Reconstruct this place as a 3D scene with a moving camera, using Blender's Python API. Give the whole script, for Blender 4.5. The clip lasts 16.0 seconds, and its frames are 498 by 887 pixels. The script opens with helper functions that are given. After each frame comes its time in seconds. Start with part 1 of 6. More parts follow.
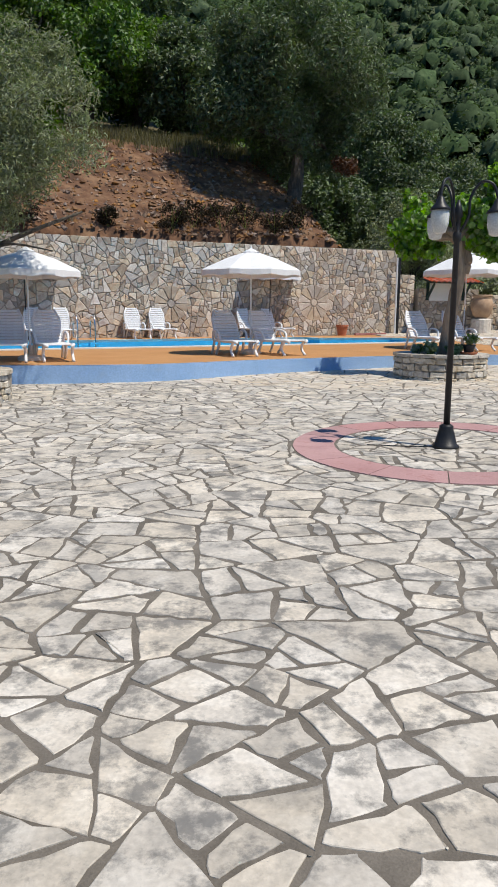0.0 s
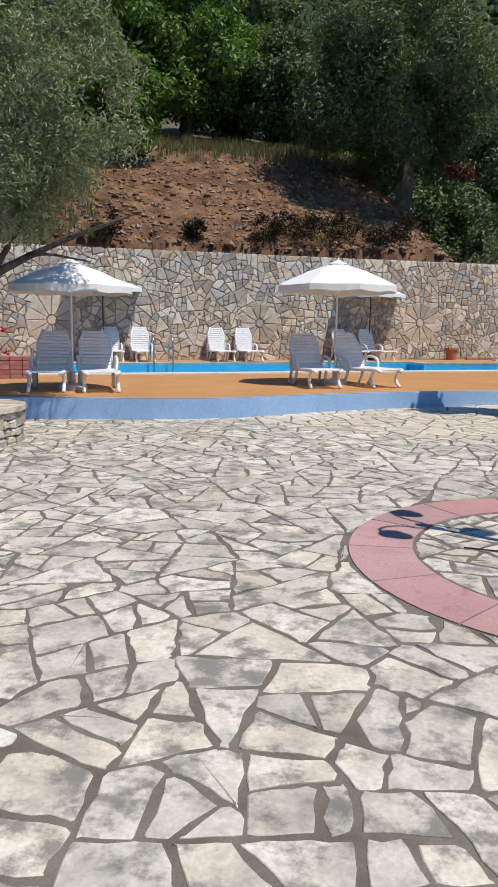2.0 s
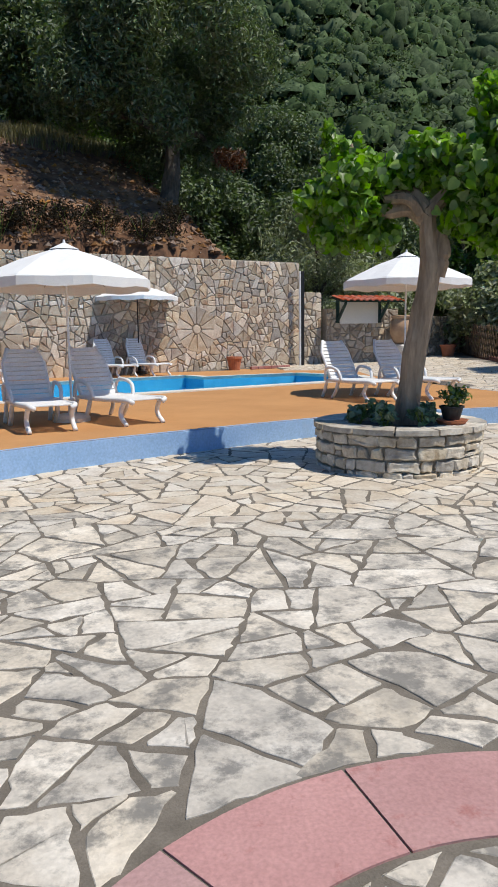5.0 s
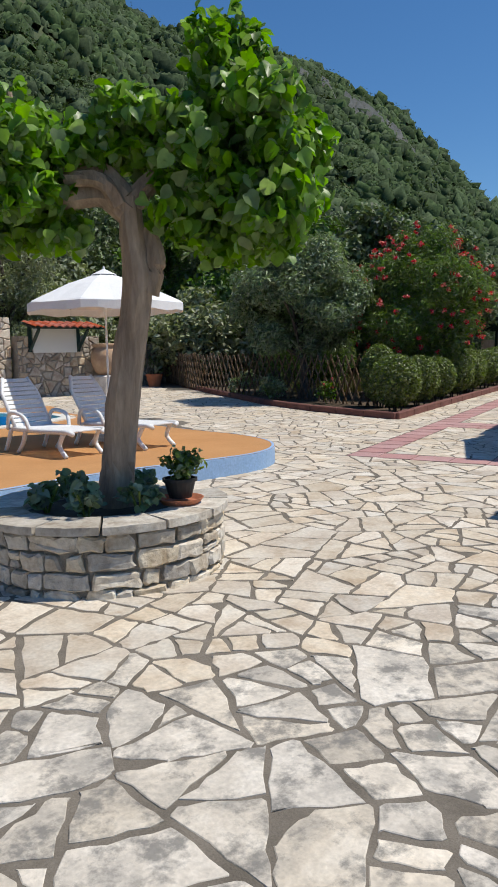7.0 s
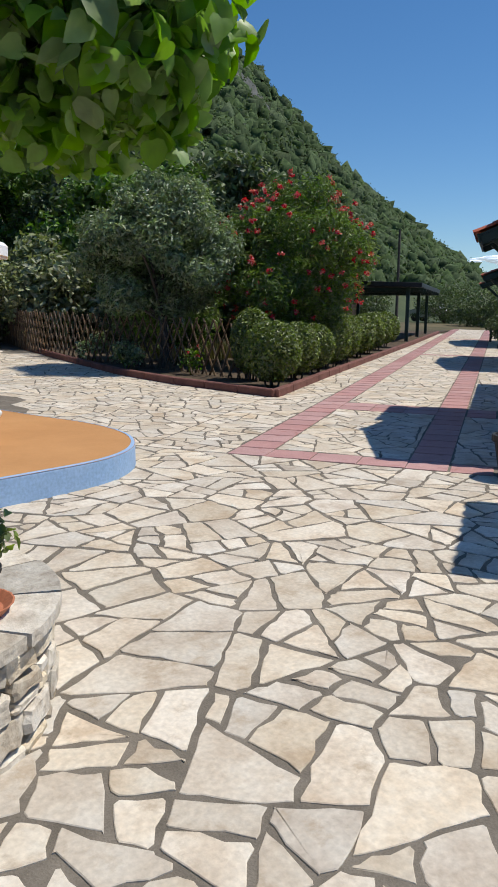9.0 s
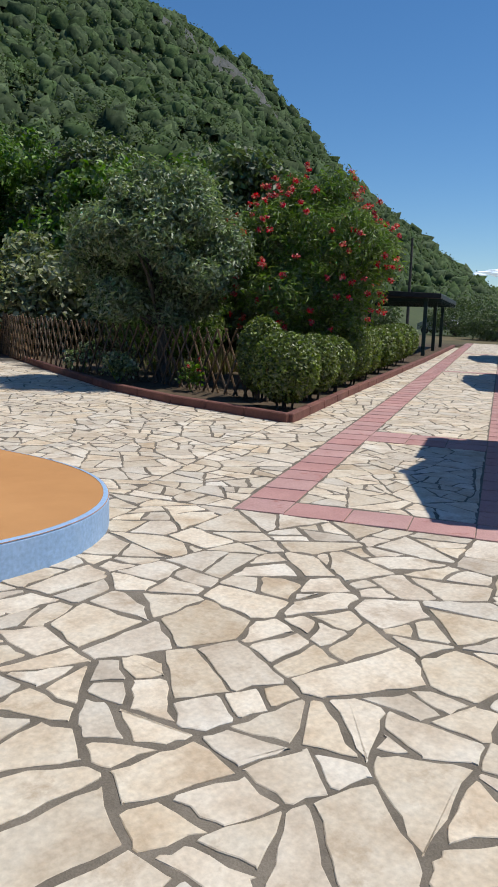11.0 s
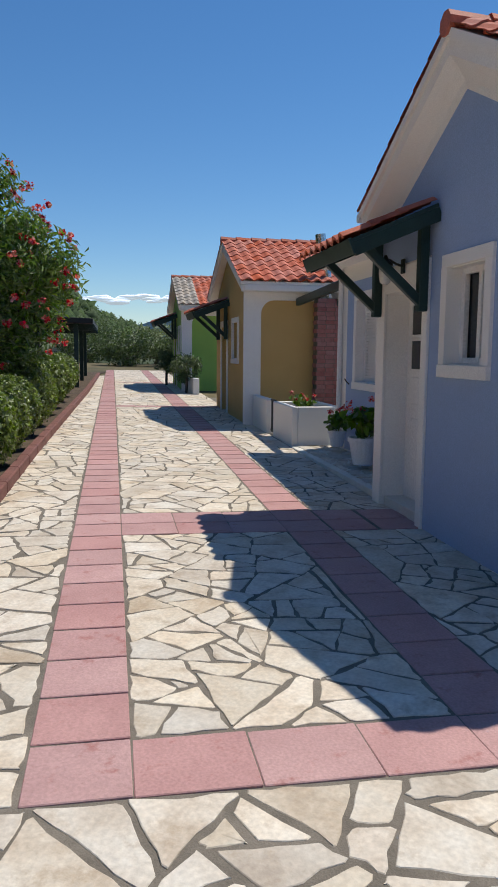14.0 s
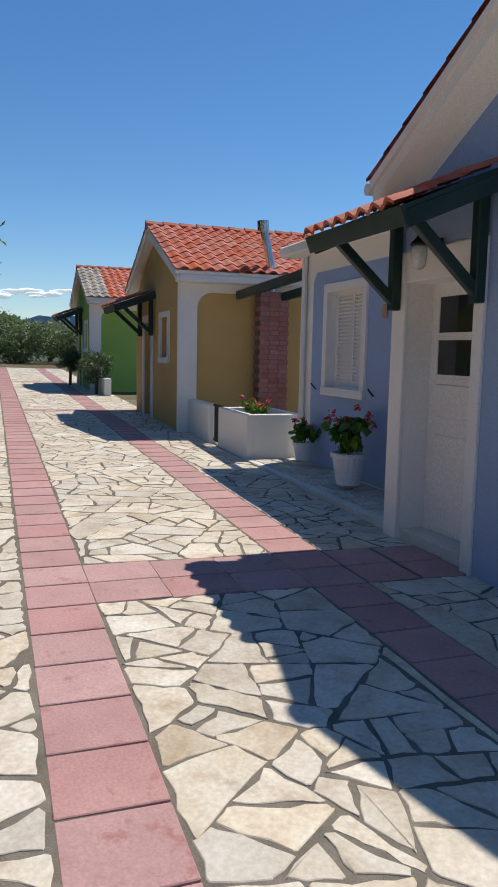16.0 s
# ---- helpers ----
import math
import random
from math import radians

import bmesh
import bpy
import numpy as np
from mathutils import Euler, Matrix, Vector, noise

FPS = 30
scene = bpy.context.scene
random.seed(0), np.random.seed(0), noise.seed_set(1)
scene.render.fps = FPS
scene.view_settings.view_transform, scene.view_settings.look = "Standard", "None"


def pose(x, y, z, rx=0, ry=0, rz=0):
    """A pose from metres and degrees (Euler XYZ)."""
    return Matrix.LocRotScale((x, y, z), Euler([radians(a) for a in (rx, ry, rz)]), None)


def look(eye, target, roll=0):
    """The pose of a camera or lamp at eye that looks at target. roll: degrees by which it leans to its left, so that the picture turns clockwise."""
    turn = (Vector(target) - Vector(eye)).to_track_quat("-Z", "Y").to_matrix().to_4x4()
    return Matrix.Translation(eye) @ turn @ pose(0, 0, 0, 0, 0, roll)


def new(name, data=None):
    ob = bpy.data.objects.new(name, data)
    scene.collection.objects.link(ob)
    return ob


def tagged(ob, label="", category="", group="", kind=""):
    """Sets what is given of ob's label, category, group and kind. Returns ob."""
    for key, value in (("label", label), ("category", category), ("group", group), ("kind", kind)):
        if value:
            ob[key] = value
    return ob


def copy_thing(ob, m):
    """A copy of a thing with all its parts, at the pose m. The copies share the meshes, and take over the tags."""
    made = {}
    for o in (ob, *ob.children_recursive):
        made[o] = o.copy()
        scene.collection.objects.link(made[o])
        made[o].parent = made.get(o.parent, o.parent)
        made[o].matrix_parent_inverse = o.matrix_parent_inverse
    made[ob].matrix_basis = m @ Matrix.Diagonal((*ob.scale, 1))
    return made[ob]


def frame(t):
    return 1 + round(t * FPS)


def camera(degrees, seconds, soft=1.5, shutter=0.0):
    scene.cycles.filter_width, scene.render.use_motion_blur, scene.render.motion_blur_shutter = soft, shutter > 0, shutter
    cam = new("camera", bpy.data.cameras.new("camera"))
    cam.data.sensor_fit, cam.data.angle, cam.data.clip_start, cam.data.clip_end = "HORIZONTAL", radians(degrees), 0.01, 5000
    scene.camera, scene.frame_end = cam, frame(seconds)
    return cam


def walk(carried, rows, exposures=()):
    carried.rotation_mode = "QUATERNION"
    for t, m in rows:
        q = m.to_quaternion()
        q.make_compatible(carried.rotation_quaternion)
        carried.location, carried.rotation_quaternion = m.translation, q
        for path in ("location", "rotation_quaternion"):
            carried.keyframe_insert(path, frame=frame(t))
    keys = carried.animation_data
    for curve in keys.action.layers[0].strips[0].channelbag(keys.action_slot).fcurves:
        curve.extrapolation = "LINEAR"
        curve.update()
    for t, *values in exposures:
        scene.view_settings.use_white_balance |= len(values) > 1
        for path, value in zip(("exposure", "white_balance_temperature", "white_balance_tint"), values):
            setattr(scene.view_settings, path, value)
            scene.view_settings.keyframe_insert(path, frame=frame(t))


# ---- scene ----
cam = camera(37.2, 16.0, soft=1.7)
# the terrace rises gently towards the hill: height of the paving is GX * x + GY * y
GX, GY = 0.006, 0.0195
SLOPE = Vector((GX, GY, 1)).rotation_difference(Vector((0, 0, 1))).to_matrix().to_4x4()
ROWS = [
    (0, (0.018, -0.072, 1.531), (0.006, 1.89, 1.139), 0.1),
    (0.5, (0.145, 0.619, 1.544), (0.042, 2.585, 1.19), 0.0),
    (1, (0.285, 1.251, 1.526), (0.052, 3.207, 1.182), -0.6),
    (1.5, (0.384, 1.91, 1.528), (0.076, 3.854, 1.17), -1.0),
    (2, (0.499, 2.529, 1.56), (0.197, 4.476, 1.214), 0.3),
    (2.5, (0.565, 3.169, 1.57), (0.244, 5.109, 1.205), 1.3),
    (3, (0.664, 3.855, 1.585), (0.404, 5.808, 1.24), 0.8),
    (5.5, (1.193, 7.322, 1.547), (1.662, 9.238, 1.22), -1.3),
    (6, (1.381, 7.9, 1.563), (2.085, 9.746, 1.249), -1.6),
    (6.5, (1.631, 8.519, 1.576), (2.458, 10.318, 1.3), -1.3),
    (7, (1.891, 9.093, 1.609), (2.873, 10.814, 1.333), -0.9),
    (7.5, (2.194, 9.648, 1.62), (3.293, 11.292, 1.322), 0.2),
    (8, (2.413, 10.111, 1.654), (3.616, 11.67, 1.304), 0.4),
    (8.5, (2.753, 10.676, 1.668), (4.031, 12.163, 1.274), 0.3),
    (11, (4.337, 12.775, 1.631), (5.63, 14.258, 1.268), 2.1),
    (11.5, (4.684, 13.281, 1.643), (5.981, 14.759, 1.277), 0.6),
    (12, (4.993, 13.823, 1.686), (6.397, 15.214, 1.38), 0.5),
    (12.5, (5.252, 14.325, 1.705), (6.847, 15.503, 1.447), 0.0),
    (13, (5.525, 14.801, 1.712), (7.266, 15.752, 1.457), 0.6),
    (13.5, (5.78, 15.271, 1.711), (7.611, 16.03, 1.446), 1.3),
    (14, (6.076, 15.681, 1.685), (7.938, 16.357, 1.416), 1.4),
    (14.5, (6.386, 16.082, 1.655), (8.275, 16.67, 1.357), 2.0),
    (15, (6.704, 16.426, 1.633), (8.599, 16.971, 1.301), 1.3),
    (15.5, (7.066, 16.744, 1.64), (8.973, 17.256, 1.325), 2.0),
    (16, (7.39, 17.063, 1.647), (9.334, 17.452, 1.383), 2.2),
]
EXPOSURES = [(0.0, -0.05), (12.0, -0.05), (13.5, -0.02), (16.0, 0.02)]
walk(cam, [(t, SLOPE @ look(e, g, r)) for t, e, g, r in ROWS], EXPOSURES)

# ---- world and sun ----
SUN_TO = Vector((0.395, -0.228, 0.89)).normalized()
world = bpy.data.worlds.new("sky")
scene.world = world
world.use_nodes = True
wn = world.node_tree
sky = wn.nodes.new("ShaderNodeTexSky")
sky.sky_type = "NISHITA"
sky.sun_disc = False
sky.sun_elevation = math.asin(SUN_TO.z)
sky.sun_rotation = math.atan2(SUN_TO.x, SUN_TO.y)
sky.altitude, sky.air_density, sky.dust_density, sky.ozone_density = 200, 1.0, 0.0, 6.0
hue = wn.nodes.new("ShaderNodeHueSaturation")
hue.inputs["Saturation"].default_value = 1.17
wn.links.new(sky.outputs[0], hue.inputs["Color"])
wn.links.new(hue.outputs[0], wn.nodes["Background"].inputs[0])
wn.nodes["Background"].inputs[1].default_value = 0.109
sun = new("sun", bpy.data.lights.new("sun", "SUN"))
sun.data.energy, sun.data.angle, sun.data.color = 4.42, radians(0.53), (1.0, 0.943, 0.835)
sun.matrix_world = look(SUN_TO * 60, (0, 0, 0))


# ---- materials ----
def material(name, colors, scale=6.0, rough=0.8, metal=0.0, bump=0.2, vary=0.0, island=0.0, fine=60.0, spec=0.4, dirt=None, streak=1.0, tint=1.1):
    """A procedural surface: a ramp over coarse noise, a fine grain, per-object or per-island value shifts, bump."""
    m = bpy.data.materials.new(name)
    m.use_nodes = True
    n, l = m.node_tree.nodes, m.node_tree.links
    b = n["Principled BSDF"]
    tc = n.new("ShaderNodeTexCoord")
    mp = n.new("ShaderNodeMapping")
    mp.inputs["Scale"].default_value = (1, 1, streak)
    l.new(tc.outputs["Object"], mp.inputs[0])
    vec = mp.outputs[0]
    if vary or island:
        oi = n.new("ShaderNodeObjectInfo") if vary else n.new("ShaderNodeNewGeometry")
        src = oi.outputs["Random"] if vary else oi.outputs["Random Per Island"]
        add = n.new("ShaderNodeVectorMath")
        add.operation = "MULTIPLY_ADD"
        l.new(src, add.inputs[0])
        add.inputs[1].default_value = (37, 53, 29)
        l.new(vec, add.inputs[2])
        vec = add.outputs[0]
    nz = n.new("ShaderNodeTexNoise")
    nz.inputs["Scale"].default_value = scale
    nz.inputs["Detail"].default_value = 6
    nz.inputs["Roughness"].default_value = 0.62
    l.new(vec, nz.inputs["Vector"])
    ramp = n.new("ShaderNodeValToRGB")
    els = ramp.color_ramp.elements
    while len(els) < len(colors):
        els.new(0.5)
    for i, c in enumerate(colors):
        els[i].position = 0.33 + 0.34 * i / max(1, len(colors) - 1)
        els[i].color = (*c, 1)
    l.new(nz.outputs[0], ramp.inputs[0])
    col = ramp.outputs[0]
    fz = n.new("ShaderNodeTexNoise")
    fz.inputs["Scale"].default_value = fine
    fz.inputs["Detail"].default_value = 4
    l.new(vec, fz.inputs["Vector"])
    mr = n.new("ShaderNodeMapRange")
    mr.inputs[1].default_value, mr.inputs[2].default_value = 0.3, 0.7
    mr.inputs[3].default_value, mr.inputs[4].default_value = 0.86, 1.1
    l.new(fz.outputs[0], mr.inputs[0])
    mul = n.new("ShaderNodeVectorMath")
    mul.operation = "MULTIPLY"
    l.new(col, mul.inputs[0])
    l.new(mr.outputs[0], mul.inputs[1])
    col = mul.outputs[0]
    amount = vary or island
    if amount:
        hs = n.new("ShaderNodeHueSaturation")
        v2 = n.new("ShaderNodeMapRange")
        v2.inputs[3].default_value, v2.inputs[4].default_value = 1 - amount, 1 + amount * 0.6
        l.new(src, v2.inputs[0])
        l.new(v2.outputs[0], hs.inputs["Value"])
        wz = n.new("ShaderNodeMath")
        wz.operation = "MULTIPLY_ADD"
        fr = n.new("ShaderNodeMath")
        fr.operation = "FRACT"
        k = n.new("ShaderNodeMath")
        k.operation = "MULTIPLY"
        k.inputs[1].default_value = 17.3
        l.new(src, k.inputs[0])
        l.new(k.outputs[0], fr.inputs[0])
        l.new(fr.outputs[0], wz.inputs[0])
        wz.inputs[1].default_value, wz.inputs[2].default_value = amount * 2 * tint, 1 - amount * tint
        l.new(wz.outputs[0], hs.inputs["Saturation"])
        l.new(col, hs.inputs["Color"])
        col = hs.outputs[0]
    if dirt:
        dz = n.new("ShaderNodeTexNoise")
        dz.inputs["Scale"].default_value = dirt[0]
        dz.inputs["Detail"].default_value = 8
        dz.inputs["Roughness"].default_value = 0.7
        l.new(vec, dz.inputs["Vector"])
        dr = n.new("ShaderNodeMapRange")
        dr.inputs[1].default_value, dr.inputs[2].default_value = dirt[2], dirt[2] + 0.12
        dr.inputs[4].default_value = dirt[3]
        l.new(dz.outputs[0], dr.inputs[0])
        mx = n.new("ShaderNodeMix")
        mx.data_type = "RGBA"
        l.new(dr.outputs[0], mx.inputs[0])
        l.new(col, mx.inputs[6])
        mx.inputs[7].default_value = (*dirt[1], 1)
        col = mx.outputs[2]
    l.new(col, b.inputs["Base Color"])
    b.inputs["Roughness"].default_value = rough
    b.inputs["Metallic"].default_value = metal
    b.inputs["Specular IOR Level"].default_value = spec
    if bump:
        bp = n.new("ShaderNodeBump")
        bp.inputs["Strength"].default_value = bump
        bp.inputs["Distance"].default_value = 0.02
        ad = n.new("ShaderNodeMath")
        ad.operation = "MULTIPLY_ADD"
        l.new(fz.outputs[0], ad.inputs[0])
        ad.inputs[1].default_value = 0.4
        l.new(nz.outputs[0], ad.inputs[2])
        l.new(ad.outputs[0], bp.inputs["Height"])
        l.new(bp.outputs[0], b.inputs["Normal"])
    return m


def leafy(name, dark, light, through_light=0.35, rough=0.5, spec=0.35):
    """Leaves: colour by island, with some light passing through."""
    m = material(name, (dark, light), scale=1.3, rough=rough, bump=0, island=0.35, fine=25, spec=spec)
    n, l = m.node_tree.nodes, m.node_tree.links
    b = n["Principled BSDF"]
    tr = n.new("ShaderNodeBsdfTranslucent")
    src = b.inputs["Base Color"].links[0].from_socket
    br = n.new("ShaderNodeVectorMath")
    br.operation = "MULTIPLY"
    br.inputs[1].default_value = (1.3, 1.5, 0.6)
    l.new(src, br.inputs[0])
    l.new(br.outputs[0], tr.inputs[0])
    mx = n.new("ShaderNodeMixShader")
    mx.inputs[0].default_value = through_light
    l.new(b.outputs[0], mx.inputs[1])
    l.new(tr.outputs[0], mx.inputs[2])
    l.new(mx.outputs[0], n["Material Output"].inputs[0])
    return m


LIME = ((0.42, 0.385, 0.335), (0.63, 0.565, 0.475), (0.74, 0.68, 0.59))
flag_part = material("flagstone", LIME, 3.5, 0.72, bump=0.4, vary=0.2, fine=45, tint=0.9, dirt=(5.5, (0.15, 0.145, 0.135), 0.487, 0.78))
flag_rest = material("flagstone_rest", LIME, 3.5, 0.72, bump=0.4, island=0.2, fine=45, tint=0.9, dirt=(5.5, (0.15, 0.145, 0.135), 0.487, 0.78))
CREAM = ((0.50, 0.405, 0.305), (0.635, 0.555, 0.45), (0.69, 0.635, 0.545))
cream_part = material("cream_flagstone", CREAM, 3.0, 0.7, bump=0.3, vary=0.17, fine=40, tint=1.2, dirt=(4.5, (0.36, 0.27, 0.18), 0.545, 0.6))
cream_rest = material("cream_flagstone_rest", CREAM, 3.0, 0.7, bump=0.3, island=0.17, fine=40, tint=1.2, dirt=(4.5, (0.36, 0.27, 0.18), 0.545, 0.6))
mortar = material("mortar", ((0.13, 0.112, 0.09), (0.215, 0.187, 0.153)), 5, 0.95, bump=0.5, fine=120)
WALLC = ((0.43, 0.315, 0.25), (0.565, 0.485, 0.39), (0.63, 0.565, 0.475))
wall_part = material("wall_stone", WALLC, 5, 0.9, bump=0.7, vary=0.4, fine=35, dirt=(4, (0.42, 0.27, 0.19), 0.62, 0.5))
wall_rest = material("wall_stone_rest", WALLC, 5, 0.9, bump=0.7, island=0.4, fine=35, dirt=(4, (0.42, 0.27, 0.19), 0.62, 0.5))
rose_stone = material("rosette_stone", ((0.47, 0.37, 0.28), (0.61, 0.53, 0.43)), 5, 0.9, bump=0.6, vary=0.3, fine=35)
planter_stone = material("planter_stone", ((0.40, 0.325, 0.24), (0.58, 0.51, 0.41), (0.70, 0.645, 0.55)), 7, 0.9, bump=1.0, vary=0.3, fine=30, dirt=(6, (0.30, 0.24, 0.17), 0.6, 0.5))
wall_joint = material("wall_joint", ((0.30, 0.26, 0.215), (0.40, 0.355, 0.295)), 6, 0.95, bump=0.5, fine=90)
PINK = ((0.43, 0.24, 0.23), (0.51, 0.30, 0.285))
pink_tile = material("pink_tile", PINK, 2.2, 0.75, bump=0.25, vary=0.08, fine=70, dirt=(7, (0.31, 0.10, 0.085), 0.575, 0.7))
deck_top = material("deck_coating", ((0.45, 0.225, 0.085), (0.53, 0.275, 0.11)), 1.2, 0.9, bump=0.2, fine=150)
deck_blue = material("blue_paint", ((0.27, 0.43, 0.67), (0.33, 0.49, 0.73)), 1.5, 0.6, bump=0.1, fine=40, dirt=(2.5, (0.33, 0.42, 0.55), 0.6, 0.5))
coping_mat = material("pool_coping", ((0.62, 0.60, 0.54), (0.74, 0.71, 0.64)), 4, 0.7, bump=0.2)
pool_tile = material("pool_tile", ((0.05, 0.40, 0.66), (0.08, 0.47, 0.73)), 3, 0.3, bump=0.05)
white_wall = material("white_render", ((0.84, 0.82, 0.78), (0.88, 0.865, 0.83)), 1.2, 0.85, bump=0.12, fine=110)
blue_wall = material("blue_render", ((0.31, 0.42, 0.64), (0.34, 0.45, 0.67)), 1.0, 0.85, bump=0.12, fine=110)
ochre_wall = material("ochre_render", ((0.56, 0.375, 0.14), (0.63, 0.425, 0.165)), 1.0, 0.85, bump=0.12, fine=110)
green_wall = material("green_render", ((0.31, 0.50, 0.11), (0.35, 0.56, 0.13)), 1.0, 0.85, bump=0.12, fine=110)
roof_tile = material("roof_tile", ((0.42, 0.10, 0.055), (0.58, 0.17, 0.10)), 3, 0.75, bump=0.3, vary=0.12, fine=50)
roof_rest = material("roof_tile_rest", ((0.42, 0.10, 0.055), (0.58, 0.17, 0.10)), 3, 0.75, bump=0.3, island=0.12, fine=50)
roof_grey = material("weathered_tile", ((0.30, 0.26, 0.22), (0.44, 0.39, 0.33)), 3, 0.85, bump=0.3, island=0.25, fine=50)
green_wood = material("green_painted_wood", ((0.012, 0.035, 0.032), (0.02, 0.05, 0.045)), 4, 0.45, bump=0.15, fine=60)
white_door = material("white_paint", ((0.78, 0.77, 0.75), (0.83, 0.82, 0.80)), 2, 0.4, bump=0.04)
dark_glass = material("dark_glass", ((0.02, 0.022, 0.025), (0.03, 0.032, 0.035)), 2, 0.08, bump=0, spec=0.6)
brass = material("brass", ((0.45, 0.33, 0.15), (0.55, 0.42, 0.2)), 8, 0.3, 1.0, bump=0)
steel = material("steel", ((0.5, 0.5, 0.5), (0.62, 0.62, 0.62)), 6, 0.25, 1.0, bump=0)
brick_mat = material("brick", ((0.34, 0.14, 0.125), (0.45, 0.21, 0.19)), 5, 0.85, bump=0.4, vary=0.12, fine=60)
black_iron = material("black_iron", ((0.012, 0.012, 0.013), (0.02, 0.02, 0.022)), 6, 0.45, bump=0.1)
lamp_glass = material("lamp_glass", ((0.60, 0.60, 0.56), (0.68, 0.68, 0.64)), 4, 0.25, bump=0)
plastic = material("white_plastic", ((0.74, 0.75, 0.76), (0.80, 0.81, 0.82)), 3, 0.38, bump=0.03)
canvas_mat = material("white_canvas", ((0.78, 0.78, 0.78), (0.84, 0.84, 0.84)), 4, 0.9, bump=0.1, fine=200)
terracotta = material("terracotta", ((0.40, 0.14, 0.07), (0.52, 0.20, 0.11)), 5, 0.8, bump=0.2)
clay_jar = material("clay_jar", ((0.42, 0.27, 0.17), (0.55, 0.38, 0.25)), 4, 0.85, bump=0.3)
black_pot = material("black_plastic", ((0.012, 0.012, 0.014), (0.03, 0.03, 0.03)), 5, 0.5, bump=0.1)
soil = material("soil", ((0.05, 0.035, 0.022), (0.12, 0.085, 0.055)), 6, 0.95, bump=0.8, fine=50)
kerb_mat = material("painted_kerb", ((0.14, 0.06, 0.05), (0.21, 0.09, 0.075)), 4, 0.85, bump=0.4, fine=50)
fence_wood = material("fence_wood", ((0.075, 0.052, 0.035), (0.19, 0.135, 0.09)), 5, 0.9, bump=0.6, vary=0.25, streak=0.2)
bark_mat = material("bark", ((0.20, 0.14, 0.095), (0.46, 0.345, 0.245)), 7, 0.95, bump=1.0, fine=40, streak=0.18)
olive_bark = material("olive_bark", ((0.05, 0.045, 0.038), (0.14, 0.12, 0.10)), 9, 0.95, bump=1.0, fine=40, streak=0.3)
earth = material("red_earth", ((0.05, 0.026, 0.016), (0.15, 0.075, 0.04), (0.25, 0.145, 0.08)), 1.3, 0.95, bump=1.0, fine=9)
scrub_ground = material("dry_ground", ((0.06, 0.06, 0.028), (0.16, 0.125, 0.065)), 0.25, 0.95, bump=0.8, fine=4)
mulberry = leafy("mulberry_leaf", (0.10, 0.22, 0.025), (0.25, 0.42, 0.06), 0.4, 0.42, 0.45)
olive_leaf = leafy("olive_leaf", (0.20, 0.235, 0.13), (0.39, 0.42, 0.265), 0.2, 0.55)
dark_olive = leafy("dark_olive_leaf", (0.07, 0.105, 0.05), (0.19, 0.24, 0.125), 0.2, 0.55)
wood_leaf = leafy("woodland_leaf", (0.075, 0.15, 0.035), (0.18, 0.29, 0.07), 0.25)
fresh_leaf = leafy("fresh_leaf", (0.075, 0.15, 0.026), (0.17, 0.27, 0.05), 0.35)
shrub_leaf = leafy("grey_green_leaf", (0.115, 0.17, 0.085), (0.36, 0.43, 0.28), 0.25, 0.38)
hedge_leaf = leafy("hedge_leaf", (0.10, 0.15, 0.04), (0.27, 0.32, 0.12), 0.25, 0.38)
oleander_leaf = leafy("oleander_leaf", (0.10, 0.175, 0.05), (0.25, 0.34, 0.11), 0.25)
dry_grass = leafy("dry_grass", (0.12, 0.11, 0.05), (0.25, 0.22, 0.11), 0.2, 0.8)
petal = leafy("red_petal", (0.45, 0.02, 0.03), (0.65, 0.06, 0.08), 0.3)
pink_petal = leafy("pink_petal", (0.6, 0.07, 0.09), (0.75, 0.14, 0.17), 0.3)
rust_leaf = leafy("dead_leaf", (0.12, 0.05, 0.03), (0.2, 0.09, 0.05), 0.2)
# dead brush standing in shade: the shadow tone is mixed into its leaf colour
shaded_brush_leaf = leafy("shaded_withered_leaf", (0.03, 0.024, 0.018), (0.075, 0.06, 0.04), 0.1, 0.9, 0.1)
car_paint = material("silver_paint", ((0.45, 0.46, 0.48), (0.5, 0.51, 0.53)), 3, 0.3, 0.4, bump=0)
rock_mat = material("grey_rock", ((0.22, 0.21, 0.19), (0.36, 0.34, 0.31)), 0.6, 0.95, bump=0.8, fine=4)
hill_mat = material("hill_scrub", ((0.04, 0.058, 0.022), (0.075, 0.095, 0.037)), 0.06, 0.95, bump=0.6, fine=1.2)
hill_bush = leafy("hill_bush", (0.06, 0.093, 0.043), (0.14, 0.185, 0.085), 0.1, 0.8, 0.1)

hill_crown = material("hill_crown", ((0.035, 0.058, 0.028), (0.065, 0.097, 0.046), (0.105, 0.142, 0.07)), 0.9, 0.95, bump=1.0, island=0.3, fine=3.5, spec=0.05, tint=0.5)


# ---- tools ----
def gz(x, y):
    return GX * x + GY * y


ANG = radians(30.5)
UX, UY = math.cos(ANG), math.sin(ANG)
ORX, ORY = 8.12, 17.28


def street(u, v, h=0.0):
    """A point by its run along the lane, its offset to the left of the kerb strip and its height over the paving."""
    x, y = ORX + u * UX - v * UY, ORY + u * UY + v * UX
    return Vector((x, y, gz(x, y) + h))


def street_pose(u, v, h=0.0, turn=0.0):
    return Matrix.Translation(street(u, v, h)) @ Matrix.Rotation(ANG + radians(turn), 4, "Z")


def mesh_of(name, verts, faces, mat):
    me = bpy.data.meshes.new(name)
    me.from_pydata([tuple(v) for v in verts], [], faces)
    me.materials.append(mat)
    me.update()
    return me


